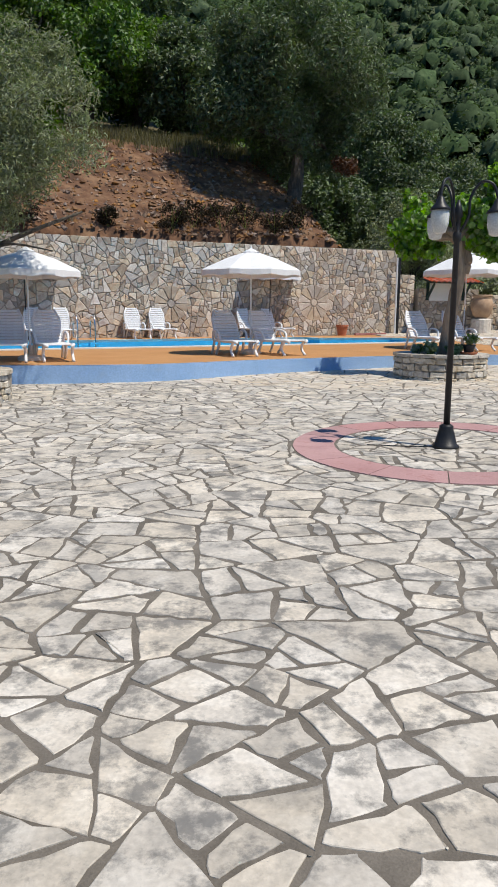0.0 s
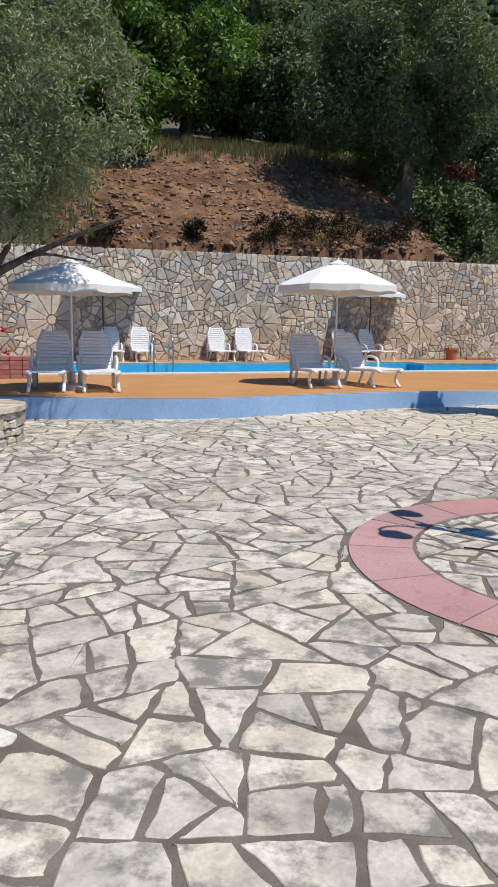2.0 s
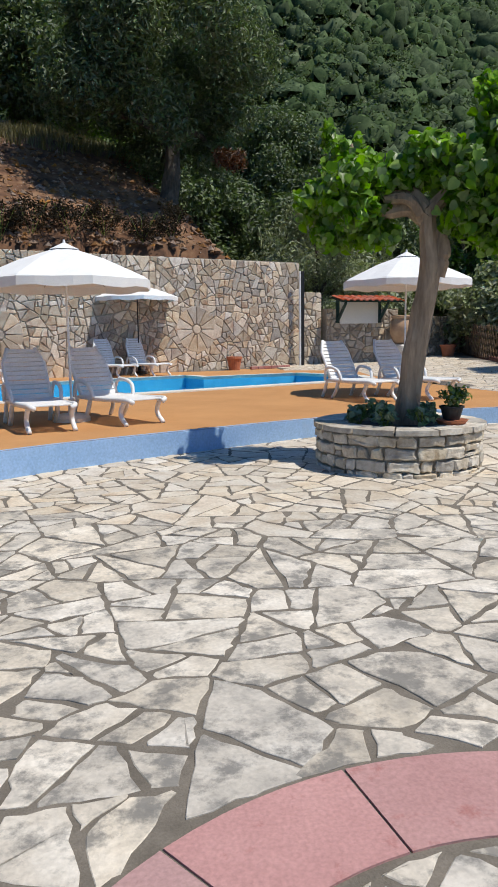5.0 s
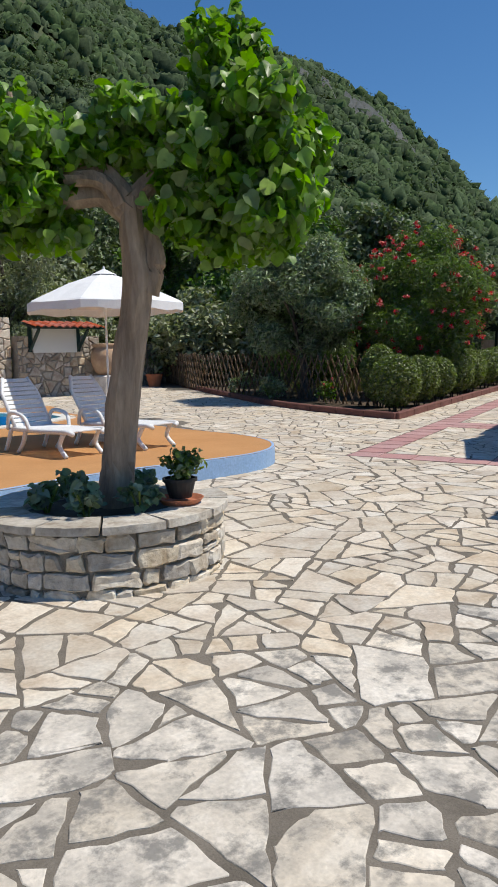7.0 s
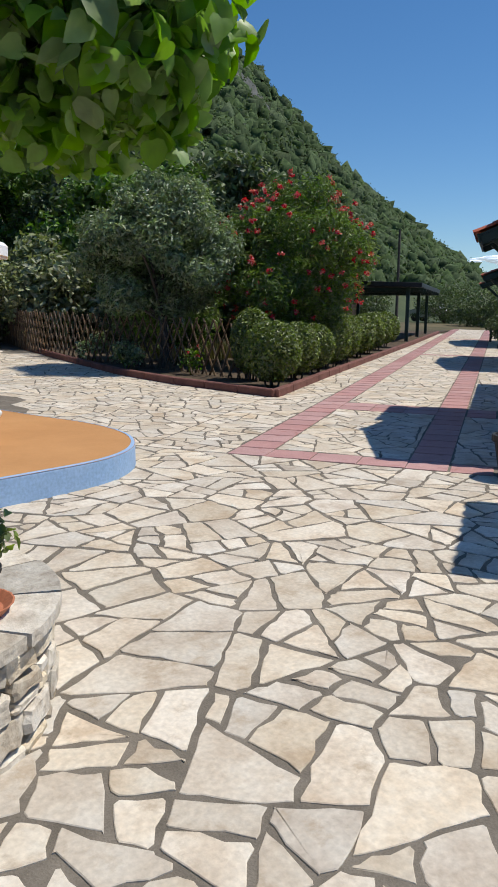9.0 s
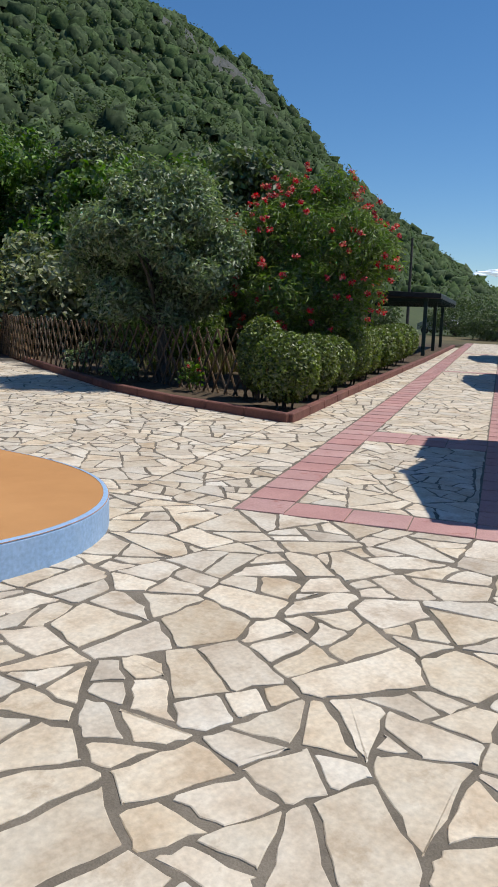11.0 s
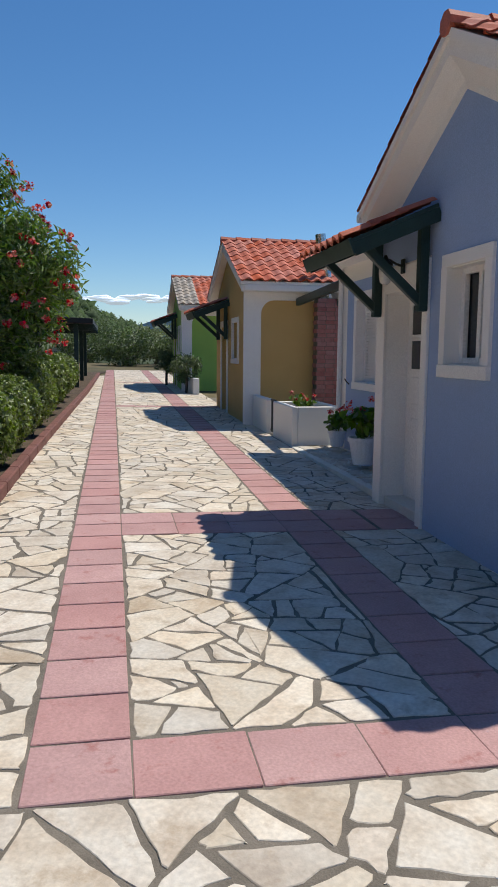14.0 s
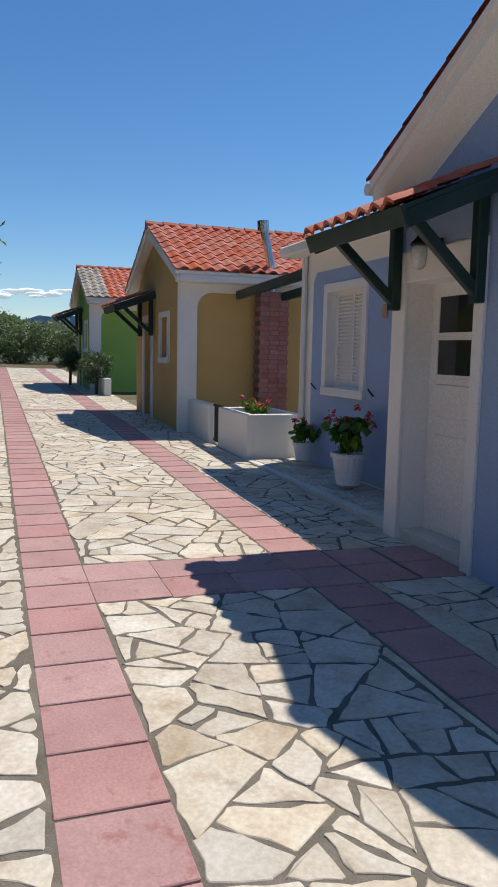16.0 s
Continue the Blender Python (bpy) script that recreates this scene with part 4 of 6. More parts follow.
# painted field of the gable, proud by the thickness of its render
fm = Matrix.Translation((0, -3.194, 0))
wall_panel("painted_field", [(1.25, 0.0), (2.63, 0.0), (2.63, 3.05), (1.62, 3.05), (1.25, 2.86)], fm, 0.005, blue_wall, HB)
wall_panel("painted_field", [(2.63, 0.0), (3.78, 0.0), (3.78, 1.44), (2.63, 1.44)], fm, 0.005, blue_wall, HB)
wall_panel("painted_field", [(3.51, 1.441), (3.78, 1.441), (3.78, 3.05), (3.51, 3.05)], fm, 0.005, blue_wall, HB)
wall_panel("painted_field", [(2.631, 2.48), (3.509, 2.48), (3.509, 3.05), (2.631, 3.05)], fm, 0.005, blue_wall, HB)
wall_panel("painted_field", [(1.62, 3.051), (4.62, 3.051), (3.14, 3.80)], fm, 0.005, blue_wall, HB)
wall_panel("painted_field", [(3.781, 2.52), (5.02, 2.52), (5.02, 2.83), (4.62, 3.05), (3.781, 3.05)], fm, 0.005, blue_wall, HB)
framed_window(HB, 2.63, 3.51, 1.44, 2.48, -3.194, False)
panelled_door(HB, 3.90, 4.86, 0.12, 2.25, -3.44)
part("door_step", boxed(3.90, 4.86, -3.6, -3.22, -0.05, 0.12, 0.008), coping_mat, HB)
bm = bmesh.new()
box(bm, 3.78, 3.90, -3.199, -3.165, 0.0, 2.5, 0.006)
box(bm, 4.86, 5.075, -3.199, -3.165, 0.0, 2.5, 0.006)
box(bm, 3.901, 4.859, -3.199, -3.165, 2.25, 2.5, 0.006)
part("door_surround", bm, white_wall, HB)
roof_slope("roof", HB, (3.22, 4.21), (5.28, 3.15), -3.0, -9.2, roof_rest, roof_rest, False)
roof_slope("roof", HB, (3.22, 4.21), (1.17, 3.15), -3.0, -9.2, roof_rest, roof_rest, False)
ridge_caps(HB, 3.22, 4.23, -2.98, -9.2)
for eu in (5.25, 1.19):
    bm = bmesh.new()
    ends = []
    for u, top, low, back in ((3.22, 4.13, 4.0, 3.74), (eu, 3.08, 2.97, 2.70)):
        ends.append([bm.verts.new((u, v, h)) for v, h in ((-3.03, top), (-3.03, low), (-3.10, low - (low - back) * 0.3), (-3.17, low - (low - back) * 0.68), (-3.198, back), (-3.198, top))])
    for k in range(6):
        bm.faces.new((ends[0][k], ends[0][(k + 1) % 6], ends[1][(k + 1) % 6], ends[1][k]))
    bm.faces.new(ends[0])
    bm.faces.new(ends[1])
    part("soffit_cove", bm, white_wall, HB, "broad white plaster cove under the gable")
part("gutter", tubed([(5.36, -3.02, 3.10), (5.36, -9.0, 3.08)], 0.055, 8), white_door, HB)
canopy(HB, 3.62, 5.14, -3.165, -2.38, 2.94, 2.61, (3.80, 4.97))
# wing with the shuttered window
wall_with_holes("wall", 5.061, 9.0, -0.1, 3.0, [(7.19, 8.17, 1.21, 2.43)], -4.25, -4.0, white_wall, HB)
wall_panel("painted_field", [(5.07, 0.13), (7.08, 0.13), (7.08, 2.72), (5.07, 2.72)], Matrix.Translation((0, -3.994, 0)), 0.005, blue_wall, HB)
wall_panel("painted_field", [(7.081, 0.13), (8.68, 0.13), (8.68, 1.10), (7.081, 1.10)], Matrix.Translation((0, -3.994, 0)), 0.005, blue_wall, HB)
wall_panel("painted_field", [(8.281, 1.101), (8.68, 1.101), (8.68, 2.60), (8.58, 2.72), (8.281, 2.72)], Matrix.Translation((0, -3.994, 0)), 0.005, blue_wall, HB)
wall_panel("painted_field", [(7.081, 2.54), (8.28, 2.54), (8.28, 2.72), (7.081, 2.72)], Matrix.Translation((0, -3.994, 0)), 0.005, blue_wall, HB)
framed_window(HB, 7.08, 8.28, 1.10, 2.54, -3.994, True)
part("wall", boxed(8.8, 9.0, -8.8, -4.251, -0.1, 3.0), white_wall, HB)
bm = boxed(5.07, 9.3, -9.0, -3.72, 2.98, 3.12, 0.02)
part("eave", bm, white_wall, HB)
part("downpipe", tubed([(8.9, -3.95, 2.95), (8.9, -3.95, 0.1)], 0.04, 8), white_door, HB)
part("porch_slab", boxed(5.08, 9.19, -3.98, -3.22, -0.1, 0.115, 0.01), coping_mat, HB)
platform_cells = crazy(5.09, 9.18, -3.97, -3.3, 0.33, rng)
wall_lantern(street_pose(4.36, -3.165, 2.46))
part("shutter_hook", tubed([(8.48, -3.98, 1.16), (8.48, -3.94, 1.2), (8.52, -3.92, 1.24)], 0.01, 5), black_iron, HB)
part("shutter_hook", tubed([(6.85, -3.98, 1.16), (6.85, -3.94, 1.2), (6.88, -3.92, 1.24)], 0.01, 5), black_iron, HB)
part("wall_plaque", boxed(6.6, 6.7, -3.994, -3.96, 2.05, 2.2, 0.01), clay_jar, HB)


def bungalow(name, m, paint, label, pieces, grey=None, chimney=True):
    """A gable bungalow: its corner towards the walker at the pose's origin; u along the lane, v from it."""
    h = thing(name, m, label, "house")
    W = 4.4
    wall_with_holes("wall", 0, W, -0.1, 2.75, [(0.95, 1.65, 1.35, 2.15), (2.55, 3.40, 0.02, 2.1)], -0.25, 0, paint, h, top=(W / 2, 3.88))
    # side wall: white surround, arched painted field set back
    bm = bmesh.new()
    box(bm, -0.06, 0.0, -0.30, 0.06, -0.1, 2.85)
    box(bm, -0.06, 0.0, -6.0, -0.30, 2.56, 2.85)
    part("side_surround", bm, white_wall, h)
    am = Matrix.Rotation(radians(90), 4, "Z")
    bm = bmesh.new()
    for a in range(6):
        t0, t1 = math.pi / 2 * a / 6, math.pi / 2 * (a + 1) / 6
        pts = [(-0.30, 2.56), (-0.30 - 0.28 * (1 - math.cos(t0)), 2.28 + 0.28 * math.sin(t0)), (-0.30 - 0.28 * (1 - math.cos(t1)), 2.28 + 0.28 * math.sin(t1))]
        f = [bm.verts.new((-0.06, v, z)) for v, z in pts]
        g = [bm.verts.new((0.0, v, z)) for v, z in pts]
        bm.faces.new(f)
        bm.faces.new((f[1], f[2], g[2], g[1]))
    part("arch", bm, white_wall, h)
    part("wall", boxed(0.0, 0.25, -6.0, -0.251, -0.1, 2.85), paint, h)
    part("wall", boxed(W - 0.25, W, -6.0, -0.251, -0.1, 2.75), white_wall, h)
    part("wall", boxed(0.25, W - 0.25, -6.0, -5.8, -0.1, 2.75), white_wall, h)
    part("ceiling", boxed(0.25, W - 0.25, -5.8, -0.25, 2.6, 2.7), white_wall, h)
    part("corner_column", boxed(-0.055, 0.02, 0.001, 0.05, 0, 2.85), white_wall, h)
    framed_window(h, 0.85, 1.75, 1.24, 2.26, 0.004, False)
    panelled_door(h, 2.55, 3.40, 0.05, 2.1, -0.12)
    bm = bmesh.new()
    box(bm, 2.42, 2.55, 0.001, 0.03, 0, 2.25)
    box(bm, 3.40, 3.53, 0.001, 0.03, 0, 2.25)
    box(bm, 2.551, 3.399, 0.001, 0.03, 2.1, 2.25)
    part("door_surround", bm, white_wall, h)
    roof_slope("roof", h, (W / 2, 4.03), (-0.42, 2.90), 0.2, -6.2, roof_tile if pieces else roof_rest, roof_rest, pieces, grey=grey)
    roof_slope("roof", h, (W / 2, 4.03), (W + 0.42, 2.90), 0.2, -6.2, roof_rest, roof_rest, False, grey=grey)
    ridge_caps(h, W / 2, 4.05, 0.22, -6.2)
    wall_panel("soffit_board", [(W / 2, 3.95), (-0.38, 2.82), (-0.38, 2.72), (W / 2, 3.80)], Matrix.Translation((0, 0.17, 0)), 0.16, white_wall, h)
    wall_panel("soffit_board", [(W / 2, 3.95), (W + 0.38, 2.82), (W + 0.38, 2.72), (W / 2, 3.80)], Matrix.Translation((0, 0.17, 0)), 0.16, white_wall, h)
    part("eave", boxed(-0.42, -0.061, -6.0, 0.12, 2.72, 2.84, 0.01), white_wall, h)
    canopy(h, 2.2, 3.75, 0.03, 0.86, 2.72, 2.42, (2.35, 3.6))
    return h


HY = bungalow("ochre_bungalow", street_pose(12.58, -3.08), ochre_wall, "ochre and white rendered bungalow with red roof tiles", True)
HG = bungalow("green_bungalow", street_pose(23.0, -2.75), green_wall, "lime green and white bungalow with part-weathered roof tiles", False, grey=lambda k: k < 0.1)
# brick flue on the ochre bungalow's side wall
flue = thing("brick_flue", street_pose(12.58, -3.08), "brick barbecue flue with a bent metal pipe on top", "chimney")
for k in range(29):
    z = 0.05 + k * 0.088
    for j in range(3):
        o = 0.09 if k % 2 else 0.0
        v0 = -1.98 + j * 0.19 + o - (0.09 if k % 2 else 0)
        ob = part("brick", boxed(-0.36, -0.07, v0 + 0.004, v0 + 0.182, z, z + 0.08, 0.004), brick_mat, flue) if k == 0 and j == 0 else None
        if ob:
            brick_ob = ob.data
            ob.location = (0, 0, 0)
            continue
        ob = new("brick", brick_ob)
        ob.parent = flue
        ob.location = (0.004 * (rng.random() - 0.5), j * 0.19 + (0.02 if k % 2 else -0.01), k * 0.088)
part("flue_core", boxed(-0.35, -0.065, -1.97, -1.42, 0, 2.6), mortar, flue)
part("flue_pipe", tubed([(-0.2, -1.7, 2.6), (-0.2, -1.66, 3.1), (-0.15, -1.52, 3.75)], 0.075, 10), steel, flue, "galvanised metal pipe")
part("flue_cowl", tubed([(-0.15, -1.52, 3.72), (-0.15, -1.5, 3.9)], 0.11, 10), steel, flue)
# pergola beams between the houses
for v, lo in ((-4.15, 2.68), (-4.95, 2.66)):
    bmx = thing("pergola_beam", street_pose(0, 0), "dark grey timber beam bridging the two houses", "beam", "pergola beams")
    part("timber", barred((9.01, v + 0.05, 2.78), (12.5, v, lo), 0.09, 0.15), green_wood, bmx)


# low white garden walls
def low_wall(u0, u1, v0, v1, h, name="garden_wall"):
    t = thing(name, street_pose((u0 + u1) / 2, (v0 + v1) / 2), "low white rendered garden wall beside the lane", "low wall", "garden walls")
    part("wall", boxed(-(u1 - u0) / 2, (u1 - u0) / 2, -(v1 - v0) / 2, (v1 - v0) / 2, -0.1, h, 0.015), white_wall, t)
    return t


pb = thing("planter_box", street_pose(9.2, -3.25), "white rendered planter box with flowering plants", "planter")
bm = bmesh.new()
box(bm, 0, 1.45, -0.1, 0, -0.1, 0.66, 0.01)
box(bm, 0, 0.1, -0.75, -0.101, -0.1, 0.66, 0.01)
box(bm, 1.35, 1.45, -0.75, -0.101, -0.1, 0.66, 0.01)
box(bm, 0, 1.45, -0.85, -0.751, -0.1, 0.66, 0.01)
part("box_wall", bm, white_wall, pb)
part("soil", boxed(0.1, 1.35, -0.75, -0.1, 0.2, 0.58), soil, pb)
low_wall(11.1, 12.5, -3.37, -3.22, 0.63)
low_wall(0.3, 1.24, -3.37, -3.22, 0.65)
low_wall(21.2, 22.9, -3.1, -2.9, 0.5)
gate = thing("garden_gate", street_pose(10.67, -3.3), "small dark metal gate standing between white walls", "gate")
for k in range(4):
    part("gate_bar", boxed(0.03 + 0.1 * k, 0.055 + 0.1 * k, -0.02, 0.005, 0.04, 0.62), black_iron, gate)
part("gate_rail", boxed(0.0, 0.42, -0.02, 0.005, 0.62, 0.66), black_iron, gate)
part("gate_rail", boxed(0.0, 0.42, -0.02, 0.005, 0.06, 0.09), black_iron, gate)
# porch roof beside the blue bungalow
sp = thing("side_porch", street_pose(-2.1, -5.6), "tiled side porch roof on white posts", "porch")
part("roof_slab", boxed(0, 1.8, 0, 1.62, 3.02, 3.1), white_wall, sp)
for x in (0.1, 1.6):
    part("post", boxed(x, x + 0.14, 1.2, 1.34, -0.1, 3.02), white_wall, sp)
    part("post", boxed(x, x + 0.14, 0.05, 0.19, -0.1, 3.02), white_wall, sp)
vs, fs = tile_profile(0.225, 0.36)
tv, tf = [], []
for r in range(5):
    for k in range(8):
        b0 = len(tv)
        tv += [(0.11 + k * 0.225 + p[0], r * 0.33 + p[1] - 0.02, 3.11 + p[2]) for p in vs]
        tf += [tuple(b0 + i for i in q) for q in fs]
part("roof_tiles", mesh_of("roof_tiles", tv, tf, roof_rest), roof_rest, sp)["kind"] = "stuff"

lay("flagstone", platform_cells, lambda x, y, z: Vector((x, y, 0.105 + z)), HB, cream_part, cream_rest, 0.03, 0.02, rng, lambda x, y: True, limit=80)


# ---- loungers ----
def bevelled_box(name, *size):
    bm = boxed(*size, 0.004)
    me = bpy.data.meshes.new(name)
    bmesh.ops.recalc_face_normals(bm, faces=bm.faces)
    bm.to_mesh(me)
    bm.free()
    me.materials.append(plastic)
    return me


def lounger(m, group, label, recline=58):
    """A white plastic sun lounger; it lies along +y, its foot towards +y, its head raised at y = 0."""
    t = thing("sun_lounger", m, label, "sun lounger", group)
    W, L = 0.62, 1.2
    n = 14
    slat = bevelled_box("seat_slat", -W / 2 + 0.05, W / 2 - 0.05, 0, L / n - 0.018, 0.315, 0.335)
    for k in range(n):
        part("seat_slat", slat, plastic, t).location = (0, 0.03 + k * L / n, 0)
    for s in (-1, 1):
        part("side_rail", tubed(spline([(s * (W / 2 - 0.03), 0.0, 0.31), (s * (W / 2 - 0.03), 0.7, 0.31), (s * (W / 2 - 0.04), L, 0.325), (s * (W / 2 - 0.1), L + 0.05, 0.29)], 4), 0.032, 8), plastic, t, smooth=True)
    bk = new("backrest")
    bk.parent = t
    bk.matrix_local = Matrix.Translation((0, 0.03, 0.33)) @ Matrix.Rotation(radians(180 - recline), 4, "X")
    H = 0.76
    for k in range(11):
        w = W / 2 - 0.05 - (0.06 * max(0, (k - 8)) / 2)
        part("back_slat", bevelled_box("back_slat", -w, w, 0, H / 11 - 0.014, -0.012, 0.012), plastic, bk).location = (0, k * H / 11, 0)
    for s in (-1, 1):
        part("back_rail", tubed([(s * (W / 2 - 0.04), 0, 0), (s * (W / 2 - 0.045), H * 0.7, 0.015), (s * (W / 2 - 0.13), H, 0)], 0.026, 8), plastic, bk, smooth=True)
        part("armrest", tubed(spline([(s * (W / 2 - 0.01), -0.1, 0.30), (s * (W / 2 + 0.01), -0.02, 0.50), (s * (W / 2 + 0.01), 0.18, 0.52), (s * (W / 2 + 0.01), 0.36, 0.46), (s * (W / 2 - 0.01), 0.42, 0.31)], 4), 0.026, 8), plastic, t, smooth=True)
        part("leg", tubed(spline([(s * (W / 2 - 0.03), 0.30, 0.30), (s * (W / 2 - 0.02), 0.24, 0.14), (s * (W / 2 - 0.02), 0.12, 0.012)], 4), 0.03, 8), plastic, t, smooth=True)
        part("leg", tubed(spline([(s * (W / 2 - 0.03), -0.05, 0.31), (s * (W / 2 - 0.02), -0.12, 0.14), (s * (W / 2 - 0.02), -0.2, 0.012)], 4), 0.028, 8), plastic, t, smooth=True)
        part("leg", tubed(spline([(s * (W / 2 - 0.05), L - 0.08, 0.30), (s * (W / 2 - 0.04), L - 0.16, 0.14), (s * (W / 2 - 0.04), L - 0.02, 0.012)], 4), 0.03, 8), plastic, t, smooth=True)
    return t


def at_deck(x, y, turn):
    """Pose on the deck; the lounger's foot points turn degrees left of +y."""
    return Matrix.Translation((x, y, deck_z(Vector((x, y, 0))) + 0.002)) @ Matrix.Rotation(radians(turn), 4, "Z")


first = lounger(at_deck(-4.8, 14.6, 198), "loungers by the pool", "white plastic sun lounger with a raised slatted back", 57)
for x, y, a in ((-4.08, 14.78, 204), (-0.58, 16.6, 201), (0.27, 17.0, 213), (4.27, 19.15, 198), (5.25, 19.25, 203)):
    copy_thing(first, at_deck(x, y, a))
upright = lounger(at_deck(-4.2, 26.0, 206), "loungers by the pool", "white plastic sun lounger with an upright slatted back", 70)
for x, y, a in ((-3.4, 26.5, 206), (-0.3, 27.8, 214), (0.58, 28.25, 216), (-7.25, 24.5, 205), (-6.4, 24.85, 205)):
    copy_thing(upright, at_deck(x, y, a))


# ---- umbrellas ----
def umbrella(m, radius, top, rim, label, dark_pole=False):
    t = thing("beach_umbrella", m, label, "umbrella", "umbrellas by the pool")
    bm = bmesh.new()
    n = 8
    apex = bm.verts.new((0, 0, top))
    rings = []
    for f, z in ((0.12, top - 0.05), (0.5, top - (top - rim) * 0.42), (0.97, rim + 0.03), (1.0, rim), (1.0, rim - 0.11)):
        ring = []
        for k in range(n * 4):
            a = 2 * math.pi * k / (n * 4)
            c = abs((k % 4) - 2) / 2
            rr = radius * f * (1 if c == 1 else (0.985 - 0.03 * (1 - c) * f))
            zz = z - 0.03 * (1 - c) * f * (1 if f < 0.99 else 0.2) + (0.015 * math.sin(k * 1.9) if f == 1.0 and z < rim else 0)
            ring.append(bm.verts.new((rr * math.cos(a), rr * math.sin(a), zz)))
        rings.append(ring)
    for k in range(n * 4):
        bm.faces.new((apex, rings[0][k], rings[0][(k + 1) % (n * 4)]))
    for r0, r1 in zip(rings, rings[1:]):
        for k in range(n * 4):
            bm.faces.new((r0[k], r1[k], r1[(k + 1) % (n * 4)], r0[(k + 1) % (n * 4)]))
    c = part("canopy", bm, canvas_mat, t, "white canvas canopy with a short valance")
    c.modifiers.new("thick", "SOLIDIFY").thickness = 0.006
    part("cap", lathe([(radius * 0.17, top - 0.055), (radius * 0.08, top - 0.005), (0.02, top + 0.03), (0.012, top + 0.07)], 12), canvas_mat, t)
    part("pole", tubed([(0, 0, 0.0), (0, 0, top)], 0.017, 10), black_iron if dark_pole else plastic, t)
    part("base", lathe([(0.24, 0), (0.24, 0.05), (0.2, 0.09), (0.05, 0.11), (0.04, 0.3)], 20), black_pot if dark_pole else coping_mat, t)
    for k in range(n):
        a = 2 * math.pi * k / n
        part("rib", tubed([(0.02, 0, top - 0.06), (radius * 0.98, 0, rim - 0.005)], 0.008, 5), steel, t).matrix_local = Matrix.Rotation(a, 4, "Z")
    return t


umbrella(at_deck(-4.3, 14.25, 0), 1.02, 2.10, 1.68, "white umbrella standing between two loungers")
umbrella(at_deck(-0.06, 16.7, 22), 1.14, 2.28, 1.82, "white umbrella standing behind two loungers")
umbrella(at_deck(5.52, 19.6, 10), 1.15, 2.46, 1.98, "white umbrella standing behind two loungers")
umbrella(at_deck(0.62, 28.5, 10), 1.2, 2.58, 2.2, "off-white umbrella on a dark pole by the wall", True)
umbrella(at_deck(-7.5, 24.6, 10), 1.2, 2.6, 2.2, "off-white umbrella on a dark pole by the wall", True)

# pool ladder
lad = thing("pool_ladder", Matrix.Identity(4), "bent stainless steel pool ladder on the far coping", "pool ladder")
for t0 in (11.05, 11.6):
    part("rail", tubed(spline([by_wall(t0, -1.9, 0.6), by_wall(t0, -1.9, 1.15), by_wall(t0, -2.2, 1.35), by_wall(t0, -2.5, 1.1), by_wall(t0, -2.5, -0.3)], 6), 0.024, 8), steel, lad, smooth=True)
for z in (0.2, 0.0):
    part("rung", tubed([by_wall(11.05, -2.5, z), by_wall(11.6, -2.5, z)], 0.02, 6), steel, lad)


# ---- lamp post ----
lamp = thing("street_lamp", Matrix.Translation((RING[0], RING[1] - 0.02, gz(*RING))), "black iron lamp post with three globe lanterns", "lamp post")
part("base", lathe([(0.14, 0), (0.14, 0.02), (0.115, 0.035), (0.085, 0.15), (0.07, 0.2), (0.072, 0.22), (0.05, 0.24)], 20), black_iron, lamp, smooth=True)
part("pole", lathe([(0.034, 0.2), (0.028, 2.05), (0.042, 2.07), (0.042, 2.13), (0.028, 2.15), (0.028, 2.27), (0.045, 2.29), (0.038, 2.37), (0.01, 2.45)], 14), black_iron, lamp, smooth=True)
for k, a in enumerate((-13, 112, 228)):
    arm = new("lamp_arm")
    arm.parent = lamp
    arm.matrix_local = Matrix.Translation((0, 0, -0.15)) @ Matrix.Rotation(radians(a), 4, "Z")
    part("bracket", tubed(spline([(0.03, 0, 2.3), (0.10, 0, 2.45), (0.11, 0, 2.62), (0.2, 0, 2.76), (0.31, 0, 2.74), (0.36, 0, 2.62), (0.36, 0, 2.55)], 5), 0.014, 8), black_iron, arm, smooth=True)
    g = part("globe", lathe([(0.03, -0.30), (0.06, -0.285), (0.085, -0.2), (0.088, -0.12), (0.08, -0.07)], 14), lamp_glass, arm, "milky glass globe", True)
    g.location = (0.36, 0, 2.55)
    g = part("hood", lathe([(0.10, -0.085), (0.09, -0.06), (0.05, -0.02), (0.03, 0.03), (0.015, 0.05)], 14), black_iron, arm, smooth=True)
    g.location = (0.36, 0, 2.55)
cable = thing("ground_cable", Matrix.Identity(4), "thin black cable lying on the paving", "cable")
part("cable", tubed([flat(x, y, 0.03) for x, y in ((1.95, 7.4), (1.6, 7.42), (1.2, 7.5))], 0.006, 5), black_iron, cable)


